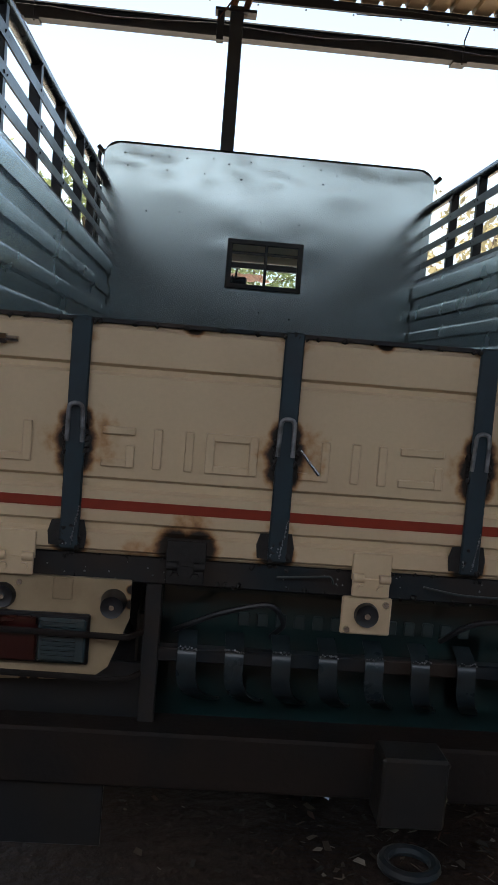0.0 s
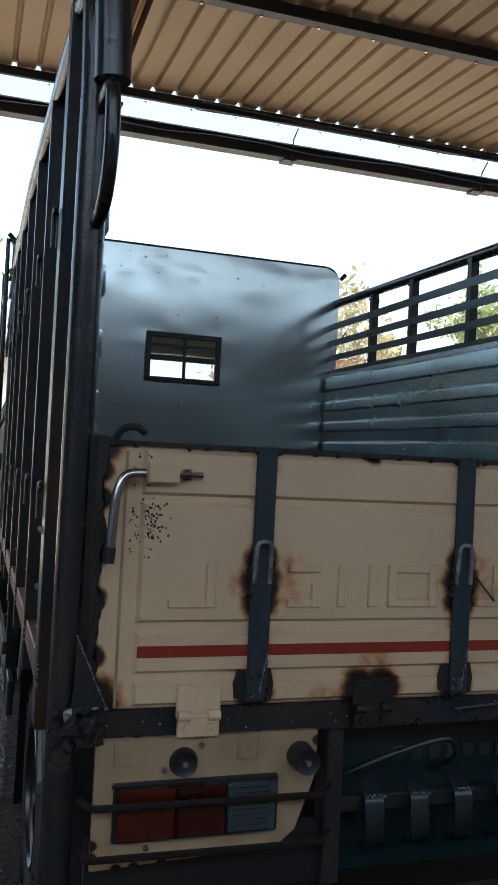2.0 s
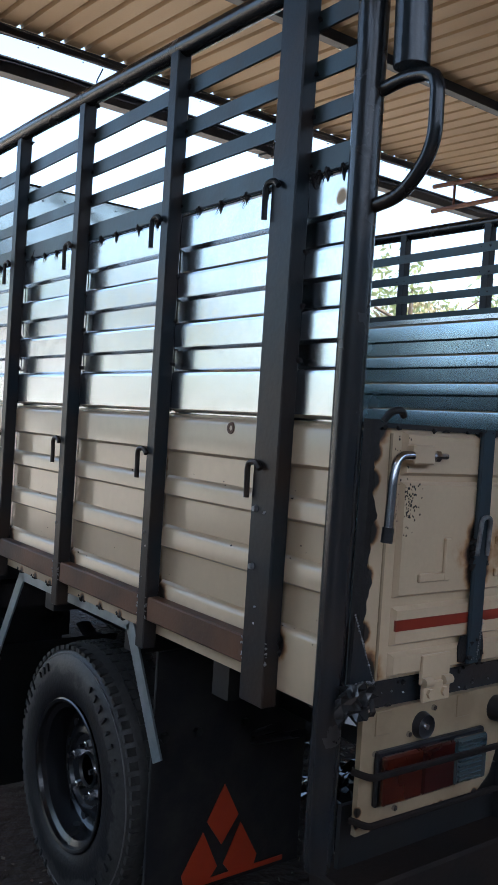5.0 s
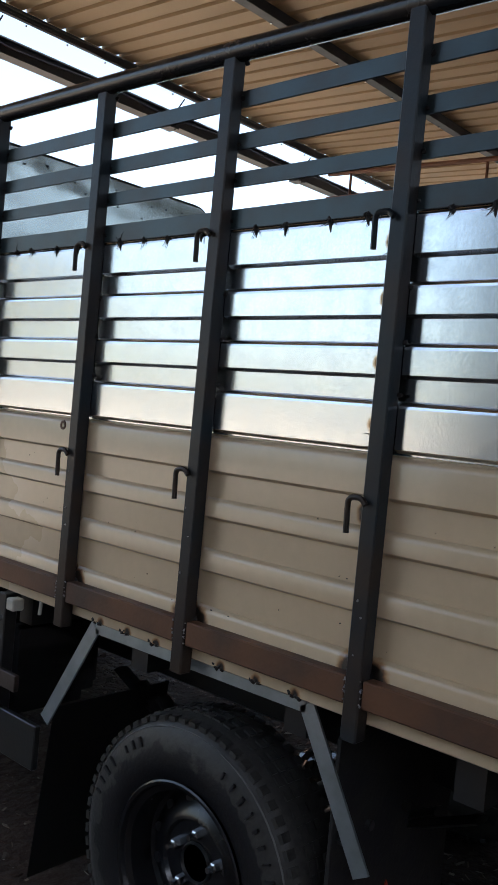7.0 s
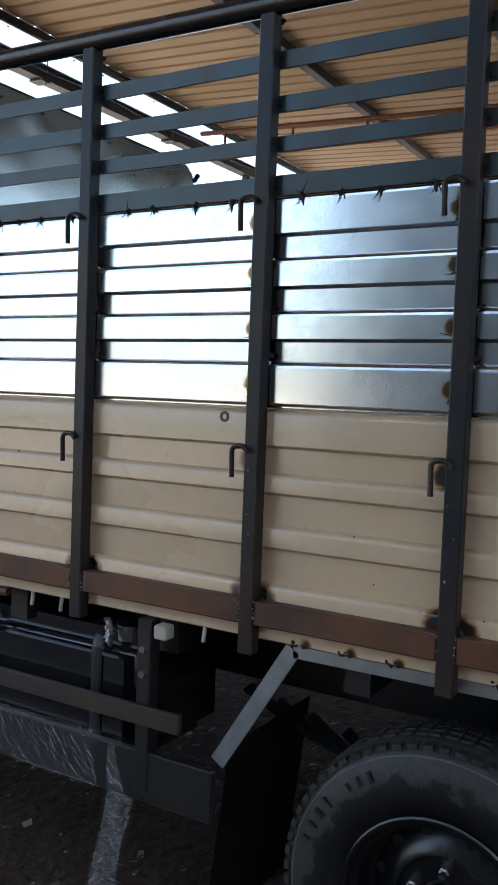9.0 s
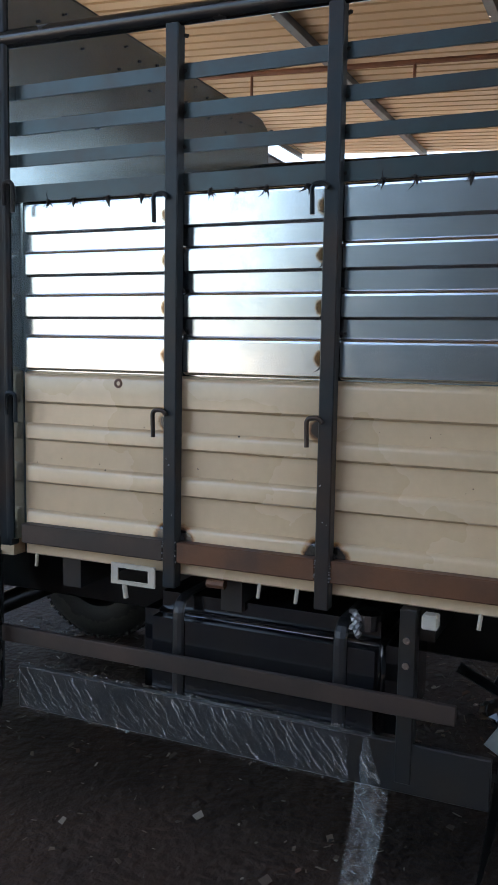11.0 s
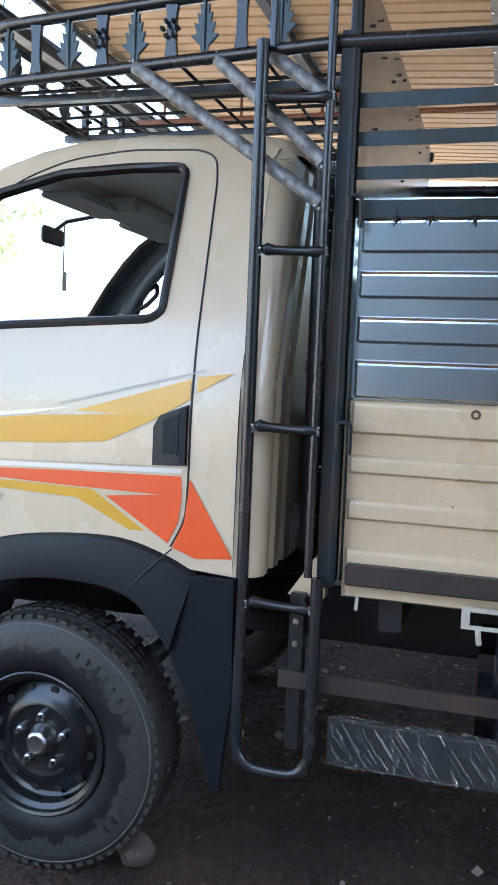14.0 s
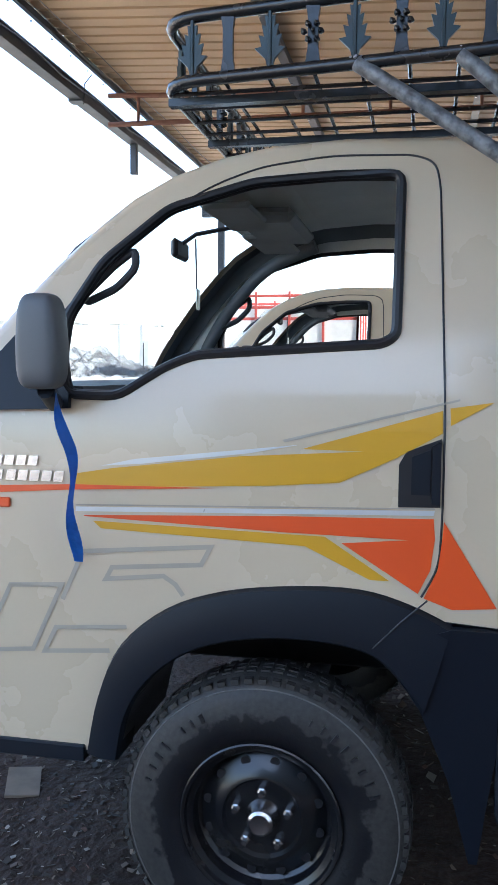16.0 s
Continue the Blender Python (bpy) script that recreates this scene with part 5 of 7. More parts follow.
# ladder on the near side
def build_ladder():
    xa = 0.085
    path = rounded([(xa, 5.375, 2.268), (xa, 5.375, 0.40), (xa, 5.175, 0.40), (xa, 5.175, 0.93)], 0.075, 7)
    ladder = part("ladder", rod(path, 0.0165, 12), tube_steel, truck, "black bent steel tube ladder", smooth=True)
    for z in (0.848, 1.308, 1.754, 2.125):
        r = [0.006, 0.017, 0.0125, 0.0125, 0.0125, 0.017, 0.006]
        pts = [(xa, 5.362, z + 0.004), (xa, 5.345, z + 0.003), (xa, 5.32, z), (xa, 5.275, z - 0.002), (xa, 5.235, z - 0.003), (xa, 5.205, z - 0.003), (xa, 5.185, z - 0.003)]
        part("rung", rod(pts, r, 10), tube_steel, ladder, smooth=True)
        bm = bmesh.new()
        for k in range(6):
            blob(bm, (xa - 0.008, 5.36 if k < 3 else 5.19, z - 0.012 + 0.008 * (k % 3)), 0.007, 700 + k)
        part("weld", bm, weld_bright, ladder)
    part("side_tube", rod([(xa, 5.20, 0.93), (xa, 5.20, 2.42)], 0.011, 10), tube_steel, ladder, smooth=True)
    bm = bmesh.new()
    rng = random.Random(6)
    for k in range(34):
        blob(bm, (0.098 + rng.uniform(-0.01, 0.01), 5.19 + rng.uniform(-0.006, 0.006), rng.uniform(0.9, 2.4)), rng.uniform(0.002, 0.0045), 720 + k)
    part("weld", bm, weld_bright, ladder)
    return ladder


build_ladder()


# luggage rack over the cab
def leaf_finial(bm, at, h, s=1):
    """A cast leaf on a stem, its lobes in the yz plane."""
    x, y, z = at
    w = h * 0.26
    outline = [(0, 0), (0.18, 0.03), (0.30, 0.16), (1.0, 0.34), (0.55, 0.36), (0.75, 0.55), (0.40, 0.52), (0.55, 0.72), (0.26, 0.68), (0.34, 0.86), (0.14, 0.84), (0, 1.0)]
    pts = [(u * w, v * h) for u, v in outline] + [(-u * w, v * h) for u, v in outline[-2:0:-1]]
    prism(bm, pts, 0.010, lambda u, v, d: (x + d - 0.005, y + u, z + v))
    tube(bm, [(x - 0.004, y, z), (x - 0.008, y, z + h * 0.5), (x - 0.004, y, z + h)], 0.005, 6)
    return bm


def rack_x(y):
    """The rack widens from front to rear."""
    return 0.113 + 0.12 * (y - 5.23)


def build_rack():
    a, b = rack_x(5.20), rack_x(6.268)
    low, high = 2.258, 2.418
    outline = [(a, 5.20), (b, 6.268), (mirror_x(b), 6.268), (mirror_x(a), 5.20)]
    rack = part("roof_rack", rod(rounded([(x, y, low) for x, y in outline], 0.10), 0.0165, 12), tube_steel, truck, "black steel luggage rack with cast leaf ornaments", smooth=True)
    part("rack_rail", rod(rounded([(x, y, high) for x, y in outline], 0.10), 0.0165, 12), tube_steel, rack, smooth=True)
    kinds = ["leaf", "bar", "leaf", "flower", "leaf", "flower", "leaf", "bar"]

    def ornaments(points, along):
        for i, p in enumerate(points):
            kind = kinds[i % 8]
            bm = bmesh.new()
            if kind == "leaf":
                leaf_finial(bm, (0, 0, 0), 0.150)
                part_name, lab = "leaf_ornament", "cast iron leaf ornament"
            else:
                outline = [(-0.019, 0), (0.019, 0), (0.013, 0.04), (0.013, 0.11), (0.019, 0.15), (-0.019, 0.15), (-0.013, 0.11), (-0.013, 0.04)]
                prism(bm, outline, 0.016, lambda u, v, d: (d - 0.008, u, v))
                part_name, lab = "upright", "flat pressed upright"
                if kind == "flower":
                    part_name, lab = "flower_ornament", "pressed flower ornament"
                    for k in range(6):
                        t = math.pi * k / 3
                        blob(bm, (-0.012, 0.021 * math.cos(t), 0.076 + 0.021 * math.sin(t)), 0.012, 5)
                    blob(bm, (-0.018, 0, 0.076), 0.010, 9)
            turn = Matrix.Rotation(math.pi / 2, 4, "Z") if along == "x" else Matrix.Identity(4)
            bmesh.ops.transform(bm, matrix=Matrix.Translation(p) @ turn, verts=bm.verts[:])
            part(part_name, bm, tube_steel if kind != "leaf" else bar_steel, rack, lab)

    ys = [6.187, 6.090, 5.979, 5.869, 5.765, 5.653, 5.556, 5.450, 5.341]
    ornaments([(rack_x(y), y, 2.266) for y in ys], "y")
    ornaments([(mirror_x(rack_x(y)), y, 2.266) for y in ys], "y")
    ornaments([(0.40 + 0.15 * k, 6.268, 2.266) for k in range(9)], "x")
    for k in range(12):
        x = 0.29 + 0.129 * k
        part("floor_bar", rod([(x, 5.2, 2.245), (x, 6.268, 2.245)], 0.0055, 6), tube_steel, rack)
    for k in range(9):
        y = 5.28 + 0.118 * k
        part("floor_bar", rod([(rack_x(y), y, 2.256), (mirror_x(rack_x(y)), y, 2.256)], 0.0055, 6), tube_steel, rack)
    for x in (0.30, 0.72, 1.28, 1.70):
        part("rack_bearer", boxed(x - 0.015, x + 0.015, 5.2, 6.27, 2.215, 2.235), tube_steel, rack)
    # struts down to the load body
    for a, b in (((0.172, 5.76, 2.256), (0.112, 5.215, 1.872)), ((0.146, 5.515, 2.252), (0.120, 5.215, 1.975)), ((0.132, 5.37, 2.252), (0.120, 5.215, 2.135)), ((1.828, 5.76, 2.256), (1.888, 5.215, 1.872)), ((1.854, 5.515, 2.252), (1.88, 5.215, 1.975))):
        part("strut", rod([a, b], 0.019, 10), scaly, rack, "bare scaly steel tube strut", smooth=True)
        bm = bmesh.new()
        for k in range(8):
            blob(bm, Vector(a) + Vector((0.01 * math.cos(k), 0.016 * math.sin(k), 0.012)), 0.008, 760 + k)
            blob(bm, Vector(b) + Vector((-0.012, 0.014 * math.sin(k), 0.014 * math.cos(k))), 0.008, 780 + k)
        part("weld", bm, weld_bright, rack)
    part("rack_tie", rod([(0.085, 5.375, low - 0.012), (0.130, 5.375, low)], 0.013, 10), tube_steel, rack, smooth=True)
    part("rack_tie", rod([(0.125, 5.355, low), (0.128, 5.355, high)], 0.0165, 10), tube_steel, rack, smooth=True)


build_rack()


# cab
BELT = 1.42


def side_x(z):
    """The cab side leans in above the belt, in a soft bend."""
    if z < 1.27:
        return 0.075 + 0.05 * max(0.0, 0.95 - z)
    if z < 1.57:
        return 0.075 + 0.37 * (z - 1.27) ** 2 / 0.6
    return 0.075 + 0.37 * (z - BELT)


WINDOW = [(5.648, 2.018), (5.648, 1.600), (5.68, 1.578), (6.15, 1.550), (6.225, 1.520), (6.345, 1.444), (6.487, 1.447), (6.512, 1.54), (6.512, 1.65), (6.43, 1.800), (6.262, 1.945), (6.037, 2.010), (5.813, 2.022)]
ARCH = [(6.435, 0.50), (6.400, 0.66), (6.335, 0.80), (6.21, 0.905), (6.06, 0.960), (5.88, 0.984), (5.72, 0.985), (5.60, 0.955), (5.50, 0.91), (5.39, 0.91)]
ARCH_IN = [(6.345, 0.49), (6.318, 0.615), (6.255, 0.715), (6.15, 0.798), (6.01, 0.842), (5.85, 0.853), (5.71, 0.835), (5.635, 0.785), (5.565, 0.69), (5.50, 0.60)]
TOP = [(5.33, 2.05), (5.365, 2.10), (5.48, 2.125), (5.80, 2.135), (6.005, 2.122), (6.140, 2.095), (6.270, 2.048), (6.378, 1.985), (6.466, 1.91), (6.570, 1.805), (6.668, 1.69), (6.745, 1.59), (6.85, BELT)]
FRONT = [(6.85, BELT), (6.93, 1.30), (6.99, 1.10), (7.01, 0.80), (6.98, 0.50)]


def smoothed(points, n=4):
    """A soft curve through the points."""
    out = []
    for i in range(len(points) - 1):
        p = [Vector(points[min(max(i + k, 0), len(points) - 1)]) for k in (-1, 0, 1, 2)]
        for j in range(n):
            t = j / n
            q = 0.5 * (2 * p[1] + (p[2] - p[0]) * t + (2 * p[0] - 5 * p[1] + 4 * p[2] - p[3]) * t ** 2 + (3 * p[1] - p[0] - 3 * p[2] + p[3]) * t ** 3)
            out.append((q.x, q.y))
    return out + [tuple(points[-1])]


ARCH_LINE, ARCH_IN_LINE = smoothed(ARCH[:-1]), smoothed(ARCH_IN[:-1])


def inset(points, d):
    """An open outline moved to its right hand by d."""
    out = []
    for i, (u, v) in enumerate(points):
        a, b = points[max(i - 1, 0)], points[min(i + 1, len(points) - 1)]
        t = Vector((b[0] - a[0], b[1] - a[1])).normalized()
        out.append((u + t.y * d, v - t.x * d))
    return out


def build_cab():
    cab = part("cab_shell", bmesh.new(), cab_paint, truck, "glossy cream cab bodywork")
    skyline = TOP + FRONT[1:]
    for left in (True, False):
        fx = (lambda x: x) if left else mirror_x

        def place(u, v):
            return (fx(side_x(v)), u, v)

        ring = inset(TOP, 0.04)
        ring[0], ring[-1] = (5.40, 2.03), (6.83, BELT)
        low_ring = inset(FRONT, 0.03)
        outer = ring + low_ring[1:] + [(6.435, 0.50)] + [tuple(p) for p in ARCH_LINE[1:-1]] + [(5.40, 0.91)]
        bm = bmesh.new()
        holed(bm, [outer, rounded_loop(WINDOW)], lambda u, v: (0.0, u, v))
        for z in (0.7, 0.8, 0.95, 1.1, 1.2, 1.27, 1.32, 1.37, 1.42, 1.47, 1.52, 1.57, 1.7, 1.85, 1.95):
            bmesh.ops.bisect_plane(bm, geom=bm.verts[:] + bm.edges[:] + bm.faces[:], plane_co=(0, 0, z), plane_no=(0, 0, 1))
        for v in bm.verts:
            v.co.x = fx(side_x(v.co.z))
        part("side_skin", bm, cab_paint, cab, smooth=True)
        # rounded edge along roof, pillar and nose
        bm = bmesh.new()
        levels = [(0.04, 0.0), (0.022, 0.006), (0.008, 0.022), (0.0, 0.05), (-0.006, 0.13)]
        rows = []
        for d, dx in levels:
            line = inset(skyline, d)
            if d == 0.04:
                line[0] = (5.40, 2.03)
            rows.append([bm.verts.new((fx(side_x(v0[1]) + dx), v[0], v[1])) for v, v0 in zip(line, skyline)])
        for a, b in zip(rows, rows[1:]):
            for i in range(len(a) - 1):
                bm.faces.new((a[i], a[i + 1], b[i + 1], b[i]))
        part("roof_edge", bm, cab_paint, cab, smooth=True)
        bm = bmesh.new()
        rows = []
        for d, dx in ((0.075, 0.035), (0.045, 0.045), (0.025, 0.065), (0.018, 0.14)):
            rows.append([bm.verts.new((fx(side_x(v0[1]) + dx), v[0], v[1])) for v, v0 in zip(inset(TOP, d), TOP)])
        for a, b in zip(rows, rows[1:]):
            for i in range(len(a) - 1):
                bm.faces.new((a[i], a[i + 1], b[i + 1], b[i]))
        if not left:
            part("edge_lining", bm, pillar_grey, cab, smooth=True)
        else:
            bm.free()
        # rounded rear corner with pressed ribs
        bm = bmesh.new()
        zs = [0.91, BELT, 2.03]
        rows = []
        for dx, dy in ((0.0, 0.07), (0.006, 0.04), (0.020, 0.015), (0.045, 0.0), (0.09, 0.0), (0.10, 0.012), (0.14, 0.012), (0.15, 0.0), (0.20, 0.0), (0.21, 0.012), (0.25, 0.012), (0.26, 0.0), (0.40, 0.0)):
            rows.append([bm.verts.new((fx(side_x(z) + dx), 5.33 + dy, z)) for z in zs])
        for a, b in zip(rows, rows[1:]):
            for i in range(2):
                bm.faces.new((a[i], a[i + 1], b[i + 1], b[i]))
        part("rear_corner", bm, cab_paint, cab, smooth=True)
        # wheel arch flare
        bm = bmesh.new()
        n = len(ARCH)
        rows = []
        for mixv, dx in ((0.0, 0.004), (0.05, -0.018), (0.5, -0.030), (0.95, -0.026), (1.0, -0.016), (1.0, 0.10)):
            rows.append([bm.verts.new((fx(side_x(a[1]) + dx), a[0] * (1 - mixv) + b[0] * mixv, a[1] * (1 - mixv) + b[1] * mixv)) for a, b in zip(ARCH_LINE, ARCH_IN_LINE)])
        for a, b in zip(rows, rows[1:]):
            for i in range(len(a) - 1):
                bm.faces.new((a[i], a[i + 1], b[i + 1], b[i]))
        part("wheel_arch", bm, plastic, cab, "dark grey plastic wheel arch flare", smooth=True)
        bm = bmesh.new()
        prism(bm, [(5.50, 0.905), (5.39, 0.905), (5.39, 0.60), (5.41, 0.45), (5.425, 0.31), (5.445, 0.31), (5.50, 0.52), (5.56, 0.67), (5.60, 0.76), (5.58, 0.88)], 0.03, lambda u, v, w: (fx(0.055 + 0.045 * max(0.0, 0.9 - v) / 0.6 + w), u, v))
        part("rear_guard", bm, plastic, cab, "dark plastic splash guard behind the front wheel")
        part("arch_seam", rod([(fx(0.046), 5.560, 0.975), (fx(0.043), 5.62, 0.92), (fx(0.047), 5.685, 0.850)], 0.0022, 6), trim_black, cab)
        bm = bmesh.new()
        arc = rounded([(0, u, v) for u, v in ARCH_IN], 0.05)
        rows = [[bm.verts.new((fx(0.10 + dx), p.y, p.z + 0.01)) for p in arc] for dx in (0, 0.40)]
        for i in range(len(arc) - 1):
            bm.faces.new((rows[0][i], rows[0][i + 1], rows[1][i + 1], rows[1][i]))
        part("arch_liner", bm, black, cab)
        part("sill", boxed(*sorted((fx(0.085), fx(0.14))), 6.441, 6.926, 0.47, 0.515, bevel=0.004), plastic, cab)
        # door: seam, window rubber, handle
        door_line = [(5.575, 0.975), (5.535, 1.05), (5.53, 1.19), (5.53, BELT), (5.552, 1.98), (5.565, 2.045), (5.62, 2.068), (5.83, 2.075), (6.02, 2.052), (6.147, 2.005), (6.261, 1.935), (6.385, 1.825), (6.527, 1.66), (6.584, 1.57)]
        soft = [(p.y, p.z) for p in rounded([(0, u, v) for u, v in door_line], 0.05)]
        fine_line = []
        for (ua, va), (ub, vb) in zip(soft, soft[1:]):
            k = max(1, int(math.hypot(ub - ua, vb - va) / 0.02))
            fine_line += [(ua + (ub - ua) * i / k, va + (vb - va) * i / k) for i in range(k)]
        loop3 = [(fx(side_x(v) - 0.0005), u, v) for u, v in fine_line]
        door = part("door", rod(loop3, 0.0030, 6), trim_black, cab, "closed cream cab door")
        win3 = [(fx(side_x(v) - 0.002), u, v) for u, v in rounded_loop(WINDOW)]
        part("window_rubber", rod(win3, 0.012, 8, closed=True), trim_black, door, "black rubber window surround", smooth=True)
        w2 = [(fx(side_x(v) + 0.015), u, v) for u, v in rounded_loop(WINDOW)]
        part("window_channel", rod(w2, 0.015, 8, closed=True), trim_black, door, smooth=True)
        hs = prism(bmesh.new(), [(5.634, 1.19), (5.634, 1.292), (5.617, 1.323), (5.536, 1.355), (5.536, 1.193)], 0.008, lambda u, v, w: (fx(side_x(v) - 0.003 + w), u, v))
        handle = part("door_handle", hs, trim_black, door, "black plastic door handle recess")
        grip = prism(bmesh.new(), [(5.604, 1.222), (5.604, 1.312), (5.560, 1.330), (5.560, 1.222)], 0.005, lambda u, v, w: (fx(side_x(v) - 0.0045 - w), u, v))
        part("handle_grip", grip, plastic, handle)
        bar = prism(bmesh.new(), [(5.556, 1.200), (5.556, 1.340), (5.538, 1.348), (5.538, 1.200)], 0.011, lambda u, v, w: (fx(side_x(v) - 0.004 - w), u, v))
        part("handle_bar", bar, plastic, handle)
        # inner lining with the same opening
        bm = bmesh.new()
        holed(bm, [[(5.46, 1.0), (6.755, 1.0), (6.755, 1.45), (6.565, 1.72), (6.280, 2.0), (6.042, 2.08), (5.46, 2.08)], rounded_loop(WINDOW)], lambda u, v: (fx(side_x(v) + 0.035), u, v))
        part("door_lining", bm, cabin_grey, cab, "grey door and pillar lining")
    # roof skin, rear wall, nose
    bm = bmesh.new()
    rows = []
    for k in range(9):
        u = k / 8
        crown = 0.02 * math.sin(math.pi * u)
        rows.append([bm.verts.new((side_x(z) + 0.12 + (mirror_x(side_x(z) + 0.12) - side_x(z) - 0.12) * u, y, z + 0.004 + crown)) for y, z in TOP[:7]])
    for a, b in zip(rows, rows[1:]):
        for i in range(len(a) - 1):
            bm.faces.new((a[i], a[i + 1], b[i + 1], b[i]))
    part("roof_skin", bm, cab_paint, cab, smooth=True)
    bm = bmesh.new()
    rows = []
    for u in (0, 1):
        rows.append([bm.verts.new((side_x(z) + 0.10 + (mirror_x(side_x(z) + 0.10) - side_x(z) - 0.10) * u, y, z - 0.03)) for y, z in TOP[:7]])
    for i in range(6):
        bm.faces.new((rows[0][i], rows[0][i + 1], rows[1][i + 1], rows[1][i]))
    part("roof_lining", bm, cabin_grey, cab, "pale grey roof lining")
    bm = bmesh.new()
    prof = FRONT
    rows = [[bm.verts.new((x, y, z)) for y, z in prof] for x in (0.18, 1.82)]
    for i in range(len(prof) - 1):
        bm.faces.new((rows[0][i], rows[0][i + 1], rows[1][i + 1], rows[1][i]))
    part("nose", bm, cab_paint, cab)
    bm = bmesh.new()
    prof = TOP[6:]
    fine = []
    for (ya, za), (yb, zb) in zip(prof, prof[1:]):
        fine += [(ya + (yb - ya) * k / 4, za + (zb - za) * k / 4) for k in range(4)]
    fine.append(prof[-1])
    high, low = fine[0][1], fine[-1][1]
    rows = []
    for k in range(13):
        u = k / 12
        rows.append([])
        for y, z in fine:
            a = side_x(z) + 0.13
            bow = 0.17 * math.sin(math.pi * u) ** 0.7 * max(0.0, min(1.0, (high - z) / 0.06, (z - low) / 0.12))
            rows[-1].append(bm.verts.new((a + (mirror_x(a) - a) * u, y + bow, z)))
    for a, b in zip(rows, rows[1:]):
        for i in range(len(fine) - 1):
            bm.faces.new((a[i], a[i + 1], b[i + 1], b[i]))
    shield = part("windscreen", bm, window_glass, cab, "clear bowed windscreen", smooth=True)
    shield.visible_shadow = False
    part("rear_wall", boxed(0.46, 1.54, 5.335, 5.35, 0.91, 1.45), cab_paint, cab)
    part("rear_wall", boxed(0.55, 1.45, 5.335, 5.35, 1.92, 2.08), cab_paint, cab)
    glass_back = part("rear_window", boxed(0.50, 1.50, 5.340, 5.346, 1.45, 1.92), window_glass, cab, "clear rear window")
    glass_back.visible_shadow = False
    part("rear_lining", boxed(0.46, 1.54, 5.42, 5.43, 0.91, 1.45), cabin_grey, cab)
    part("cab_floor", boxed(0.14, 1.86, 5.42, 6.897, 0.88, 0.90), cabin_dark, cab)


def rounded_loop(points):
    return [(p.y, p.z) for p in rounded([(0, u, v) for u, v in points], 0.03, 3, closed=True)]


build_cab()


def on_side(outline, mat, name, parent, label="", left=True, lift=0.003):
    """A thin decal on the cab's side; the outline is cut across where the side bends."""
    bm = bmesh.new()
    holed(bm, [outline], lambda u, v: (0.0, u, v))
    for z in (1.27, 1.32, 1.37, 1.42, 1.47):
        bmesh.ops.bisect_plane(bm, geom=bm.verts[:] + bm.edges[:] + bm.faces[:], plane_co=(0, 0, z), plane_no=(0, 0, 1))
    for v in bm.verts:
        v.co.x = side_x(v.co.z) - lift
    return part(name, bm, mat, parent, label)


def stroke(line, w):
    """The outline of a line of even width with mitred corners."""
    sides = ([], [])
    for i, p in enumerate(line):
        p = Vector(p)
        a = (p - Vector(line[i - 1])).normalized() if i else None
        b = (Vector(line[i + 1]) - p).normalized() if i < len(line) - 1 else None
        t = ((a or b) + (b or a)).normalized()
        n = Vector((-t.y, t.x))
        ref = a or b
        reach = w / 2 / max(0.45, n.dot(Vector((-ref.y, ref.x))))
        sides[0].append(tuple(p + n * reach))
        sides[1].append(tuple(p - n * reach))
    return sides[0] + sides[1][::-1]


mirror_grey = material("grey_mirror_plastic", (0.10, 0.105, 0.11), 0.45, mix=0.2, bump=0.04, fine=300)
board_mat = material("dirty_board", (0.22, 0.17, 0.12), 0.8, mix=0.7, scale=12, bump=0.1)


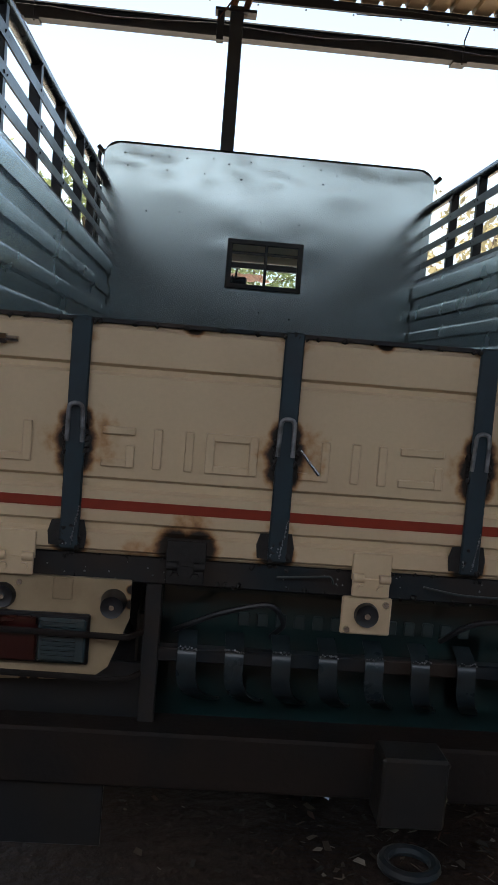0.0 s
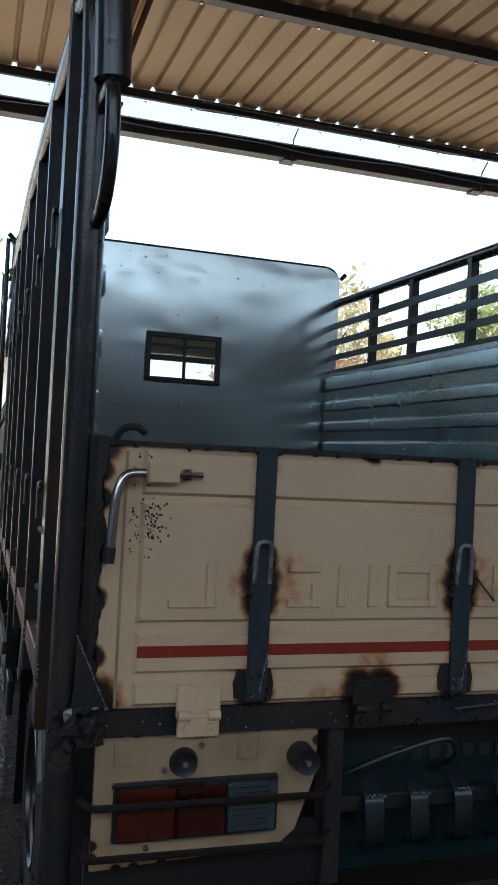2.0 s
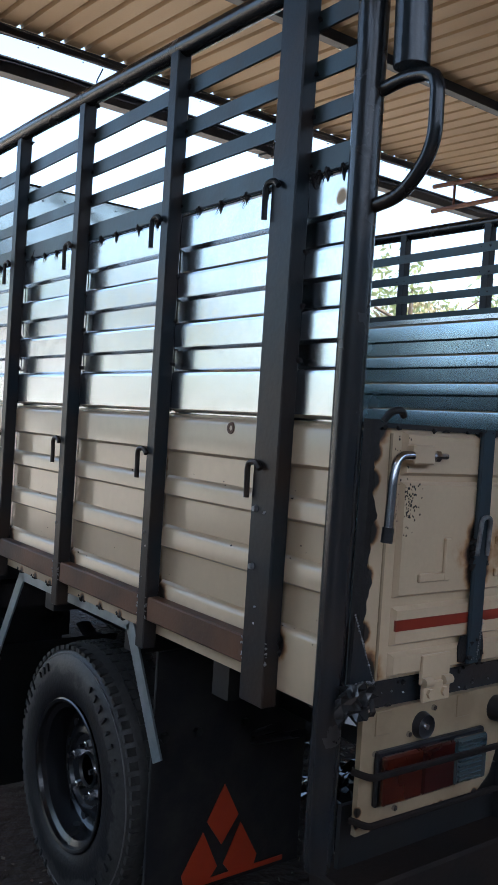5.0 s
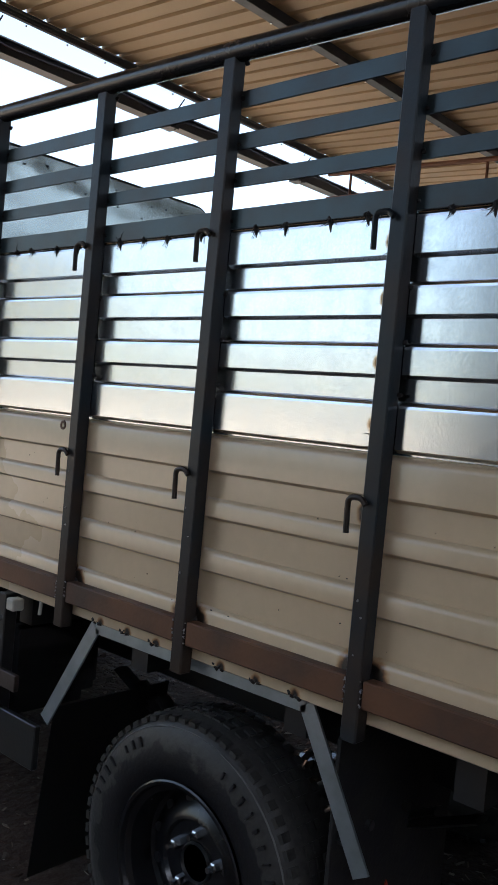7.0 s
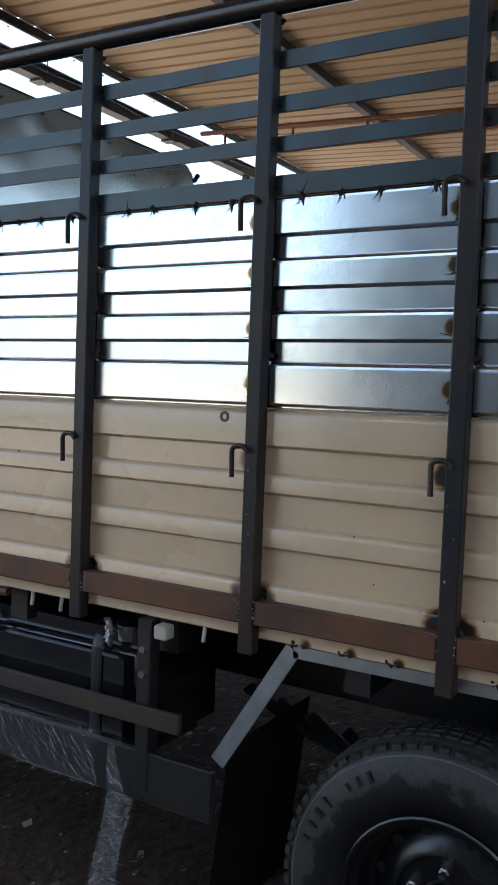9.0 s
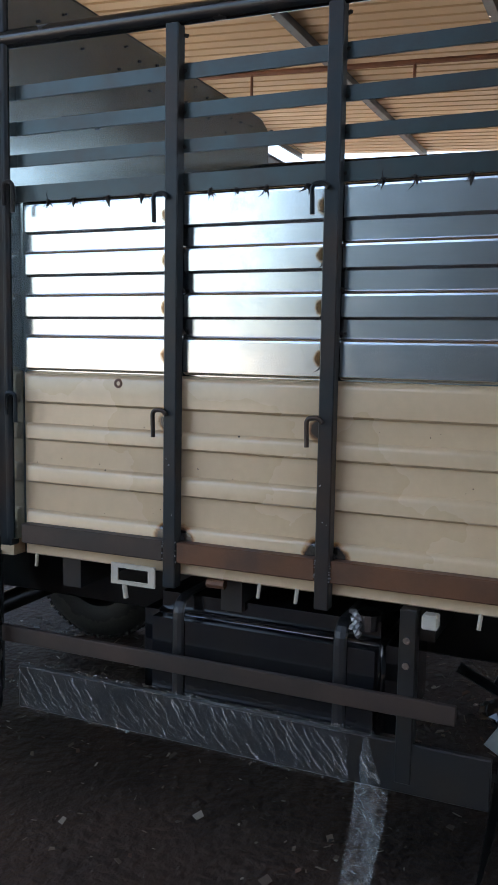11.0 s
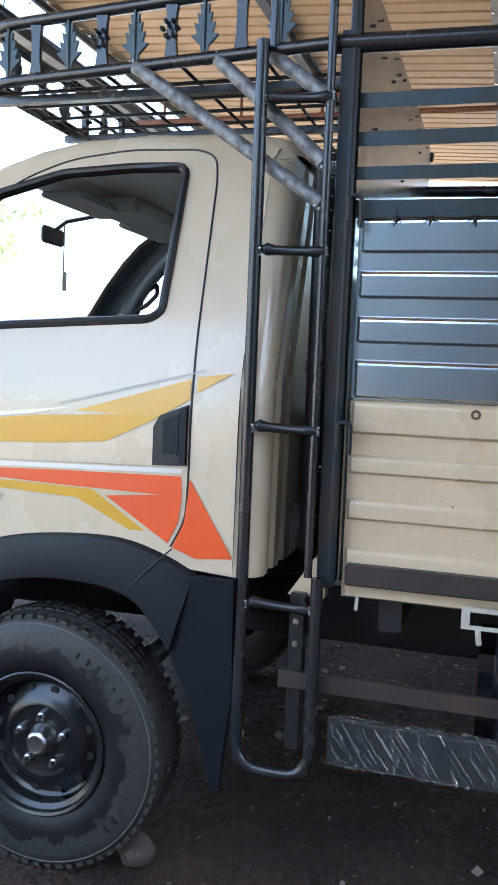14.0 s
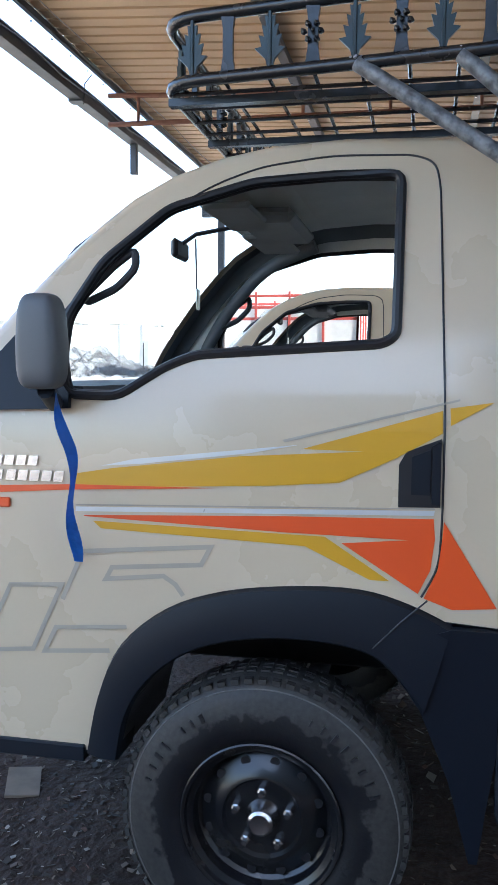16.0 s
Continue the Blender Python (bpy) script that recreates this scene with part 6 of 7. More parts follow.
def build_cab_details():
    cab = bpy.data.objects["cab_shell"]
    on_side([(6.453, 1.245), (6.352, 1.262), (6.014, 1.302), (5.715, 1.321), (5.867, 1.323), (5.535, 1.421), (5.534, 1.368), (5.641, 1.307), (5.774, 1.244), (5.942, 1.231), (6.453, 1.208)], yellow, "yellow_decal", cab, "yellow swoosh decal")
    on_side([(5.518, 1.427), (5.418, 1.442), (5.516, 1.386)], yellow, "yellow_decal", cab)
    on_side([(6.407, 1.124), (5.913, 1.113), (5.808, 1.111), (5.650, 1.010), (5.697, 1.010), (5.856, 1.085), (6.384, 1.105)], yellow, "yellow_decal", cab, lift=0.0025)
    on_side([(6.430, 1.138), (5.913, 1.157), (5.550, 1.165), (5.546, 1.117), (5.555, 1.042), (5.583, 0.983), (5.767, 1.097), (5.608, 1.112), (5.913, 1.117), (6.430, 1.135)], orange, "orange_decal", cab, "orange-red swoosh decal")
    on_side([(5.526, 1.160), (5.400, 0.958), (5.502, 0.949), (5.569, 0.973), (5.538, 1.043), (5.528, 1.126)], orange, "orange_decal", cab)
    on_side([(6.900, 1.197), (6.460, 1.217), (6.078, 1.220), (6.460, 1.203), (6.900, 1.173)], orange, "orange_decal", cab, lift=0.0045)
    on_side([(5.916, 1.344), (5.496, 1.449), (5.496, 1.444), (5.909, 1.338)], grey_decal, "grey_decal", cab)
    on_side([(6.383, 1.267), (6.292, 1.287), (5.874, 1.333), (6.000, 1.309), (6.277, 1.275)], silver_decal, "silver_decal", cab)
    on_side([(6.453, 1.159), (5.548, 1.185), (5.550, 1.173), (6.453, 1.147)], silver_decal, "silver_decal", cab)
    on_side([(6.453, 1.166), (5.548, 1.191), (5.548, 1.188), (6.453, 1.162)], grey_decal, "grey_decal", cab)
    # large outlined plain shape
    w = 0.012
    for line in ([(6.493, 0.912), (6.435, 1.043), (6.093, 1.071), (6.118, 1.024), (6.355, 1.005), (6.372, 0.974), (6.217, 0.990), (6.185, 0.970), (6.165, 0.942)],
                 [(6.318, 0.849), (6.514, 0.835), (6.548, 0.768), (6.366, 0.782)],
                 [(6.779, 0.753), (6.581, 0.771), (6.494, 0.952), (6.639, 0.943), (6.692, 0.838)]):
        on_side(stroke(line, w), grey_decal, "grey_decal", cab, "grey outlined graphic")
    # raised badge as plain bars
    for y0, z0, h in ((6.560, 1.262, 0.026), (6.593, 1.262, 0.026), (6.627, 1.262, 0.026), (6.660, 1.262, 0.026), (6.489, 1.222, 0.028), (6.522, 1.222, 0.028), (6.556, 1.222, 0.028), (6.589, 1.222, 0.028), (6.622, 1.222, 0.028), (6.660, 1.222, 0.028)):
        bm = prism(bmesh.new(), [(y0, z0), (y0 + 0.026, z0), (y0 + 0.020, z0 + h), (y0 - 0.006, z0 + h)], 0.004, lambda u, v, d: (side_x(v) - 0.001 - d, u, v))
        part("badge_bar", bm, chrome, cab)
    lamp = part("side_repeater", boxed(0.066, 0.076, 6.636, 6.693, 1.150, 1.176, bevel=0.003), orange, cab, "amber side repeater lamp")
    # mirror with its arm and the blue ribbon
    arm = part("mirror_arm", prism(bmesh.new(), [(6.812, 1.40), (6.470, 1.412), (6.470, 1.45), (6.565, 1.56), (6.641, 1.60)], 0.02, lambda u, v, d: (side_x(v) - 0.002 - d, u, v)), plastic, cab, "black mirror mounting panel")
    bm = pillow((-0.035, 6.490, 1.578), (0.050, 0.056, 0.116), 0.45)
    for v in bm.verts:
        if v.co.z > 1.585:
            v.co.y = 6.497 + (v.co.y - 6.497) * (1 - 1.3 * (v.co.z - 1.585))
    mirror = part("mirror", bm, mirror_grey, arm, "dark grey door mirror housing", smooth=True)
    part("mirror_stalk", rod([(-0.03, 6.484, 1.46), (0.05, 6.498, 1.425)], 0.022, 10), plastic, arm, smooth=True)
    rng = random.Random(4)
    bm = bmesh.new()
    rows = []
    for i in range(26):
        u = i / 25
        z = 1.455 - 0.43 * u
        wdt = 0.012 + 0.006 * abs(math.sin(6.470 * u - 0.2))
        tw = 1.2 + 1.6 * u + 0.6 * math.sin(7 * u)
        cx, cy = -0.02 + 0.05 * u, 6.462 - 0.026 * min(1.0, 3 * u) + 0.008 * math.sin(11 * u)
        rows.append([bm.verts.new((cx + wdt * math.sin(tw) * k, cy + wdt * math.cos(tw) * k, z)) for k in (-1, 0, 1)])
    for a, b in zip(rows, rows[1:]):
        for k in range(2):
            bm.faces.new((a[k], a[k + 1], b[k + 1], b[k]))
    bmesh.ops.solidify(bm, geom=bm.faces[:], thickness=0.002)
    tagged(part("ribbon", bm, cloth_blue), "blue twisted cloth ribbon tied to the door mirror", "ribbon")
    part("wiper", rod([(0.33, 6.600, 1.805), (0.33, 6.55, 1.85), (0.33, 6.462, 1.917)], [0.006, 0.011, 0.006], 8), trim_black, cab, smooth=True)
    # cabin
    bm = bmesh.new()
    box(bm, 0.16, 1.84, 6.394, 6.793, 1.25, 1.475, 0.0)
    for v in bm.verts:
        if v.co.z > 1.4 and v.co.y < 6.565:
            v.co.z -= 0.01
            v.co.y += 0.05
    bmesh.ops.bevel(bm, geom=bm.edges[:], offset=0.04, segments=3, affect="EDGES")
    dash = part("dashboard", bm, cabin_dark, cab, "black dashboard under crumpled clear plastic", smooth=True)
    bm = bmesh.new()
    box(bm, 1.20, 1.62, 6.375, 6.565, 1.42, 1.49, 0.0)
    bmesh.ops.bevel(bm, geom=bm.edges[:], offset=0.03, segments=3, affect="EDGES")
    part("instrument_hood", bm, cabin_dark, dash, smooth=True)
    bm = bmesh.new()
    nx, ny = 26, 14
    grid = [[bm.verts.new((0.22 + 0.9 * i / nx, 6.413 + 0.36 * j / ny, 1.480 + rng.uniform(0, 0.045) + 0.07 * math.exp(-((i - 7) / 5) ** 2 - ((j - 6) / 4) ** 2))) for j in range(ny + 1)] for i in range(nx + 1)]
    for i in range(nx):
        for j in range(ny):
            bm.faces.new((grid[i][j], grid[i + 1][j], grid[i + 1][j + 1], grid[i][j + 1]))
    part("plastic_cover", bm, film_tail, dash)
    ring = []
    for k in range(28):
        t = 2 * math.pi * k / 28
        ring.append((1.40 + 0.19 * math.cos(t), 6.223 + 0.19 * math.sin(t) * 0.55, 1.44 + 0.19 * math.sin(t) * 0.83))
    wheel = part("steering_wheel", rod(ring, 0.014, 8, closed=True), cabin_dark, cab, "black steering wheel", smooth=True)
    part("column", rod([(1.40, 6.223, 1.44), (1.40, 6.423, 1.30)], 0.03, 10), cabin_dark, wheel)
    for t in (0.2, 2.9, 4.7):
        part("spoke", rod([(1.40, 6.223, 1.44), (1.40 + 0.185 * math.cos(t), 6.223 + 0.185 * math.sin(t) * 0.55, 1.44 + 0.185 * math.sin(t) * 0.83)], 0.012, 6), cabin_dark, wheel)
    for x in (0.45, 1.45):
        bm = bmesh.new()
        box(bm, x - 0.24, x + 0.24, 5.50, 5.62, 1.0, 1.50, 0.0)
        bmesh.ops.bevel(bm, geom=bm.edges[:], offset=0.05, segments=3, affect="EDGES")
        seat = part("seat", bm, cabin_dark, cab, smooth=True)
        part("seat_base", boxed(x - 0.25, x + 0.25, 5.55, 6.0, 0.90, 1.12, bevel=0.03), cabin_dark, seat)
    # far pillar, near pillar grab handles, mirror, visors, roof lamp
    for left in (True, False):
        fx = (lambda x: x) if left else mirror_x
        pts = [(fx(side_x(1.50) + 0.05), 6.622, 1.50), (fx(side_x(1.75) + 0.06), 6.470, 1.75), (fx(side_x(1.95) + 0.07), 6.261, 1.955), (fx(side_x(2.03) + 0.08), 6.042, 2.03)]
        if not left:
            part("pillar_trim", rod(rounded(pts, 0.15), 0.028, 10), pillar_grey, cab, "dark grey windscreen pillar trim", smooth=True)
        loop = rounded([(fx(0.25), y, z) for y, z in ((6.352, 1.835), (6.350, 1.785), (6.405, 1.732), (6.490, 1.695), (6.500, 1.712), (6.415, 1.790))], 0.02, 4, closed=True)
        part("grab_handle", rod(loop, 0.0115, 8, closed=True), cabin_dark, cab, "dark grey windscreen pillar grab handle", smooth=True)
        part("sun_visor", boxed(*sorted((fx(0.50), fx(0.92))), 6.090, 6.242, 1.985, 2.005, bevel=0.008), cabin_mid, cab)
    part("cabin_mirror", boxed(0.82, 0.97, 6.405, 6.430, 1.890, 1.955, bevel=0.010), trim_black, cab)
    part("mirror_stem", rod([(0.895, 6.415, 1.94), (0.895, 6.36, 1.975), (0.895, 6.20, 2.0)], 0.008, 6), trim_black, cab)
    part("roof_console", boxed(0.75, 1.25, 6.00, 6.204, 1.985, 2.035, bevel=0.02), cabin_mid, cab)
    part("charm_string", rod([(0.87, 6.355, 1.955), (0.852, 6.346, 1.78)], 0.003, 6), trim_black, cab)
    part("hanging_tag", boxed(0.836, 0.866, 6.338, 6.344, 1.715, 1.785, bevel=0.002), silver_decal, cab, "pale hanging tag on a string")
    # ledge at the rear of the cab and its stays
    for x, y in ((0.32, 5.26), (0.42, 5.27), (0.55, 5.26)):
        part("air_pipe", rod([(x, y, 0.95), (x, y, 2.0)], 0.022, 10), steel, truck, smooth=True)
    part("air_box", boxed(0.60, 1.2, 5.19, 5.31, 1.0, 1.35, bevel=0.02), black, truck)


build_cab_details()


# ---- small things on the ground ----

def build_ground_things():
    bm = bmesh.new()
    bmesh.ops.create_icosphere(bm, subdivisions=3, radius=0.055)
    for v in bm.verts:
        v.co *= 1 + 0.22 * noise.noise(v.co * 22) + 0.12 * noise.noise(v.co * 60)
        v.co.z *= 0.85
    bmesh.ops.transform(bm, matrix=Matrix.Translation((0.20, 5.70, 0.035)), verts=bm.verts[:])
    tagged(part("stone", bm, stone_mat, smooth=True), "rough brown stone wedged beside the front tyre", "stone")
    bm = lathe(bmesh.new(), [(-0.05, 0.045), (0.36, 0.045), (0.36, 0.038), (0.20, 0.038)], (0.02, 1.75, 0.0), "z", 20)
    tagged(part("pipe_stub", bm, steel, smooth=True), "short upright dark steel pipe stub set in the ground", "pipe")
    for i, (x, y, a, m, lab) in enumerate(((0.80, 6.98, 0.4, cloth, "dirty pale board scrap lying on the earth"),)):
        bm = boxed(-0.10, 0.10, -0.06, 0.06, 0.0, 0.010)
        bmesh.ops.transform(bm, matrix=pose(x, y, 0.006, 4, -3, math.degrees(a)), verts=bm.verts[:])
        tagged(part("board_scrap", bm, board_mat), lab, "scrap")
    rng = random.Random(17)
    verts, faces = [], []

    def chip(x, y, s, thin):
        a, t1, t2 = rng.uniform(0, 6.28), rng.uniform(-0.5, 0.5), rng.uniform(-0.5, 0.5)
        m = Matrix.Translation((x, y, 0.004 + s * 0.15)) @ Euler((t1, t2, a)).to_matrix().to_4x4()
        k = len(verts)
        w = s * (0.12 if thin else rng.uniform(0.4, 0.9))
        h = s * 0.06
        for u, v, q in ((-s, -w, -h), (s, -w * rng.uniform(0.3, 1), -h), (s * rng.uniform(0.5, 1), w, -h), (-s * rng.uniform(0.4, 1), w, -h)):
            verts.append(m @ Vector((u, v, q)))
        for u in range(4):
            verts.append(verts[k + u] + Vector((0, 0, max(0.002, 2 * h))))
        faces.extend([(k, k + 1, k + 2, k + 3), (k + 4, k + 5, k + 6, k + 7)])
        faces.extend([(k + u, k + (u + 1) % 4, k + 4 + (u + 1) % 4, k + 4 + u) for u in range(4)])

    for _ in range(8200):
        x, y = rng.uniform(-1.6, 5.0), rng.uniform(0.9, 9.5)
        chip(x, y, rng.choice((0.004, 0.005, 0.006, 0.008, 0.010, 0.013)) * rng.uniform(0.7, 1.3), rng.random() < 0.45)
    for _ in range(2600):
        chip(rng.uniform(1.0, 3.4), rng.uniform(2.6, 6.0), rng.uniform(0.006, 0.022), rng.random() < 0.7)
    for _ in range(4200):
        chip(rng.uniform(-1.2, 1.4), rng.uniform(6.1, 8.4), rng.uniform(0.004, 0.014), rng.random() < 0.6)
    me = bpy.data.meshes.new("litter")
    me.from_pydata([tuple(v) for v in verts], [], faces)
    me.materials.append(litter_mat)
    ob = new("litter", me)
    tagged(ob, "scattered chips, twigs and scraps on dark earth", "litter", kind="stuff")
    # crumpled foil and film lying beyond the rear axle
    for n0, (x, y, s) in enumerate(((1.36, 3.42, 0.16), (1.60, 3.50, 0.12), (1.68, 3.95, 0.14), (1.15, 3.1, 0.10))):
        bm = bmesh.new()
        count = 12
        grid = [[bm.verts.new((x + s * (i / count - 0.5) * 2 + rng.uniform(-0.01, 0.01), y + s * (j / count - 0.5) * 2 + rng.uniform(-0.01, 0.01),
                 0.012 + max(0.0, rng.uniform(0.0, 0.06) * (1 - (i / count - 0.5) ** 2 * 3.6 - (j / count - 0.5) ** 2 * 3.6)))) for j in range(count + 1)] for i in range(count + 1)]
        for i in range(count):
            for j in range(count):
                if (i - 5.5) ** 2 + (j - 5.5) ** 2 < rng.uniform(24, 40):
                    bm.faces.new((grid[i][j], grid[i + 1][j], grid[i + 1][j + 1], grid[i][j + 1]))
        bmesh.ops.delete(bm, geom=[v for v in bm.verts if not v.link_faces], context="VERTS")
        bmesh.ops.solidify(bm, geom=bm.faces[:], thickness=0.0015)
        tagged(part("crumpled_sheet", bm, film_black), "crumpled shiny plastic sheet lying on the dark earth", "plastic sheet", "sheets on the ground")
    # larger pale scraps
    for k in range(26):
        x, y = rng.uniform(-0.2, 3.0), rng.uniform(2.3, 6.2)
        bm = bmesh.new()
        n = rng.randint(4, 6)
        pts = [(rng.uniform(0.004, 0.010) * math.cos(6.283 * i / n), rng.uniform(0.002, 0.005) * math.sin(6.283 * i / n)) for i in range(n)]
        m = pose(x, y, 0.012, rng.uniform(-20, 20), rng.uniform(-20, 20), rng.uniform(0, 360))
        prism(bm, pts, 0.003, lambda u, v, w: m @ Vector((u, v, w)))
        tagged(part("paper_scrap", bm, scrap_pale), "small pale crumpled scrap on the dark earth", "scrap", "scraps on the ground")


def random_tint(name, colours, rough):
    m = bpy.data.materials.new(name)
    m.use_nodes = True
    n, l = m.node_tree.nodes, m.node_tree.links
    geo, ramp = n.new("ShaderNodeNewGeometry"), n.new("ShaderNodeValToRGB")
    ramp.color_ramp.interpolation = "CONSTANT"
    els = ramp.color_ramp.elements
    els[0].color, els[0].position = (*colours[0], 1), 0.0
    els[1].color, els[1].position = (*colours[1], 1), 1 / len(colours)
    for i, c in enumerate(colours[2:], 2):
        els.new(i / len(colours)).color = (*c, 1)
    l.new(geo.outputs["Random Per Island"], ramp.inputs[0])
    l.new(ramp.outputs[0], n["Principled BSDF"].inputs["Base Color"])
    n["Principled BSDF"].inputs["Roughness"].default_value = rough
    return m


litter_mat = random_tint("litter_tints", [(0.04, 0.028, 0.021), (0.07, 0.048, 0.035), (0.024, 0.017, 0.014), (0.10, 0.075, 0.055), (0.045, 0.032, 0.024), (0.20, 0.17, 0.14), (0.03, 0.023, 0.018), (0.085, 0.04, 0.026), (0.13, 0.095, 0.068)], 0.7)
scrap_pale = material("pale_scrap", (0.15, 0.13, 0.105), 0.6, mix=0.6, scale=30, dark=(0.12, 0.10, 0.08), bump=0.1)
build_ground_things()


# ---- the yard beyond ----
def build_parked_truck(dx, dy):
    """A second truck of the same kind, parked alongside."""
    base = thing("parked_truck", (MID + dx, 4.2 + dy, 0), "cream-white light truck parked alongside, empty chassis behind", "truck")
    shift = Matrix.Translation((dx, dy, 0))

    def take(ob, parent):
        o = ob.copy()
        scene.collection.objects.link(o)
        o.parent = parent
        if parent is base:
            o.matrix_parent_inverse = Matrix.Translation(-base.location) @ shift
        for child in ob.children:
            if not child.name.startswith(("yellow", "orange", "grey_decal", "silver", "badge")):
                take(child, o)

    for child in list(truck.children):
        if child.name.startswith(("cab_shell", "wheel", "axle", "chassis_rail")):
            take(child, base)
    part("load_floor", boxed(0.15 + dx, 1.85 + dx, 2.2 + dy, 5.2 + dy, 0.8, 0.9), pale_panel, base)
    for x in (0.15, 1.83):
        part("load_side", boxed(x + dx, x + 0.02 + dx, 2.2 + dy, 5.2 + dy, 0.9, 1.35), pale_panel, base)


def build_load_body(name_label, x, y, lx, ly, z0, z1, frame_mat, panel_mat, turn=0.0):
    """A slatted cargo body on a truck, seen far off."""
    m = pose(x, y, 0, 0, 0, turn)
    base = thing("cargo_truck", (x, y, 0), name_label, "truck", "trucks in the yard")

    def add(name, bm, mat):
        bmesh.ops.transform(bm, matrix=m, verts=bm.verts[:])
        part(name, bm, mat, base)

    add("floor", boxed(0, lx, 0, ly, z0 - 0.12, z0), frame_mat)
    for i in range(int(ly / 0.7) + 1):
        for xx in (0, lx):
            add("post", boxed(xx - 0.024, xx + 0.024, i * 0.7 - 0.024, i * 0.7 + 0.024, z0, z1), frame_mat)
    for i in range(int(lx / 0.7) + 1):
        for yy in (0, ly):
            add("post", boxed(i * 0.7 - 0.024, i * 0.7 + 0.024, yy - 0.024, yy + 0.024, z0, z1), frame_mat)
    for xx in (0.02, lx - 0.02):
        add("side_panel", boxed(xx - 0.01, xx + 0.01, 0, ly, z0, z0 + (z1 - z0) * 0.84), panel_mat)
        for k in range(3):
            z = z0 + (z1 - z0) * (0.7 + 0.12 * k)
            add("slat", boxed(xx - 0.012, xx + 0.012, 0, ly, z, z + 0.06), frame_mat)
    for yy in (0.02, ly - 0.02):
        add("end_panel", boxed(0, lx, yy - 0.01, yy + 0.01, z0, z0 + (z1 - z0) * 0.84), panel_mat)
        for k in range(3):
            z = z0 + (z1 - z0) * (0.7 + 0.12 * k)
            add("slat", boxed(0, lx, yy - 0.012, yy + 0.012, z, z + 0.06), frame_mat)
    for xx in (0.25, lx - 0.25):
        for yy in (0.7, ly - 0.9):
            add("wheel", lathe(bmesh.new(), [(-0.12, 0.2), (-0.12, 0.42), (-0.08, 0.46), (0.08, 0.46), (0.12, 0.42), (0.12, 0.2)], (xx, yy, 0.46), "x", 24), rubber)
    add("chassis", boxed(lx * 0.3, lx * 0.7, 0.2, ly + 1.2, 0.55, z0 - 0.12), black)
    add("cab", boxed(0.05, lx - 0.05, ly + 0.15, ly + 1.7, 0.5, 2.3, bevel=0.15), pale_panel)
    add("windscreen", boxed(0.2, lx - 0.2, ly + 1.69, ly + 1.72, 1.45, 2.1), trim_black)


def build_tree(x, y, h, seed, leaf):
    rng = random.Random(seed)
    base = thing("tree", (x, y, 0), "leafy tree with a thick crown beyond the yard" if leaf is leaf_green else "dry leafy tree beyond the yard", "tree", "trees beyond the yard")
    bm = bmesh.new()
    tube(bm, [(x, y, -0.2), (x + rng.uniform(-0.2, 0.2), y, h * 0.3), (x + rng.uniform(-0.4, 0.4), y, h * 0.6), (x, y, h * 0.85)], [h * 0.035, h * 0.026, h * 0.016, h * 0.006], 10)
    tips = []
    for k in range(11):
        a, z = rng.uniform(0, 6.28), h * rng.uniform(0.32, 0.7)
        r = h * rng.uniform(0.18, 0.36)
        tip = Vector((x + r * math.cos(a), y + r * math.sin(a), z + h * rng.uniform(0.1, 0.25)))
        tube(bm, [(x, y, z), (x + 0.5 * r * math.cos(a), y + 0.5 * r * math.sin(a), z + h * 0.08), tip], [h * 0.012, h * 0.008, h * 0.003], 6)
        tips.append(tip)
    part("trunk", bm, bark, base, smooth=True)
    verts, faces = [], []
    tips += [Vector((x, y, h * 0.85)), Vector((x, y, h * 0.7))]
    for tip in tips:
        for _ in range(5):
            c = tip + Vector((rng.gauss(0, 0.09 * h), rng.gauss(0, 0.09 * h), rng.gauss(0, 0.06 * h)))
            for _ in range(34):
                p = c + Vector((rng.gauss(0, 0.045 * h), rng.gauss(0, 0.045 * h), rng.gauss(0, 0.035 * h)))
                s = rng.uniform(0.06, 0.13) * h * 0.14
                u = Vector((rng.uniform(-1, 1), rng.uniform(-1, 1), rng.uniform(-1, 1))).normalized() * s * 1.6
                w = u.cross(Vector((rng.uniform(-1, 1), rng.uniform(-1, 1), rng.uniform(-1, 1)))).normalized() * s
                k = len(verts)
                verts.extend([p - u, p + w * 0.6, p + u, p - w * 0.6])
                faces.append((k, k + 1, k + 2, k + 3))
    me = bpy.data.meshes.new("crown")
    me.from_pydata([tuple(v) for v in verts], [], faces)
    part("crown", me, None, base).data.materials.append(leaf)


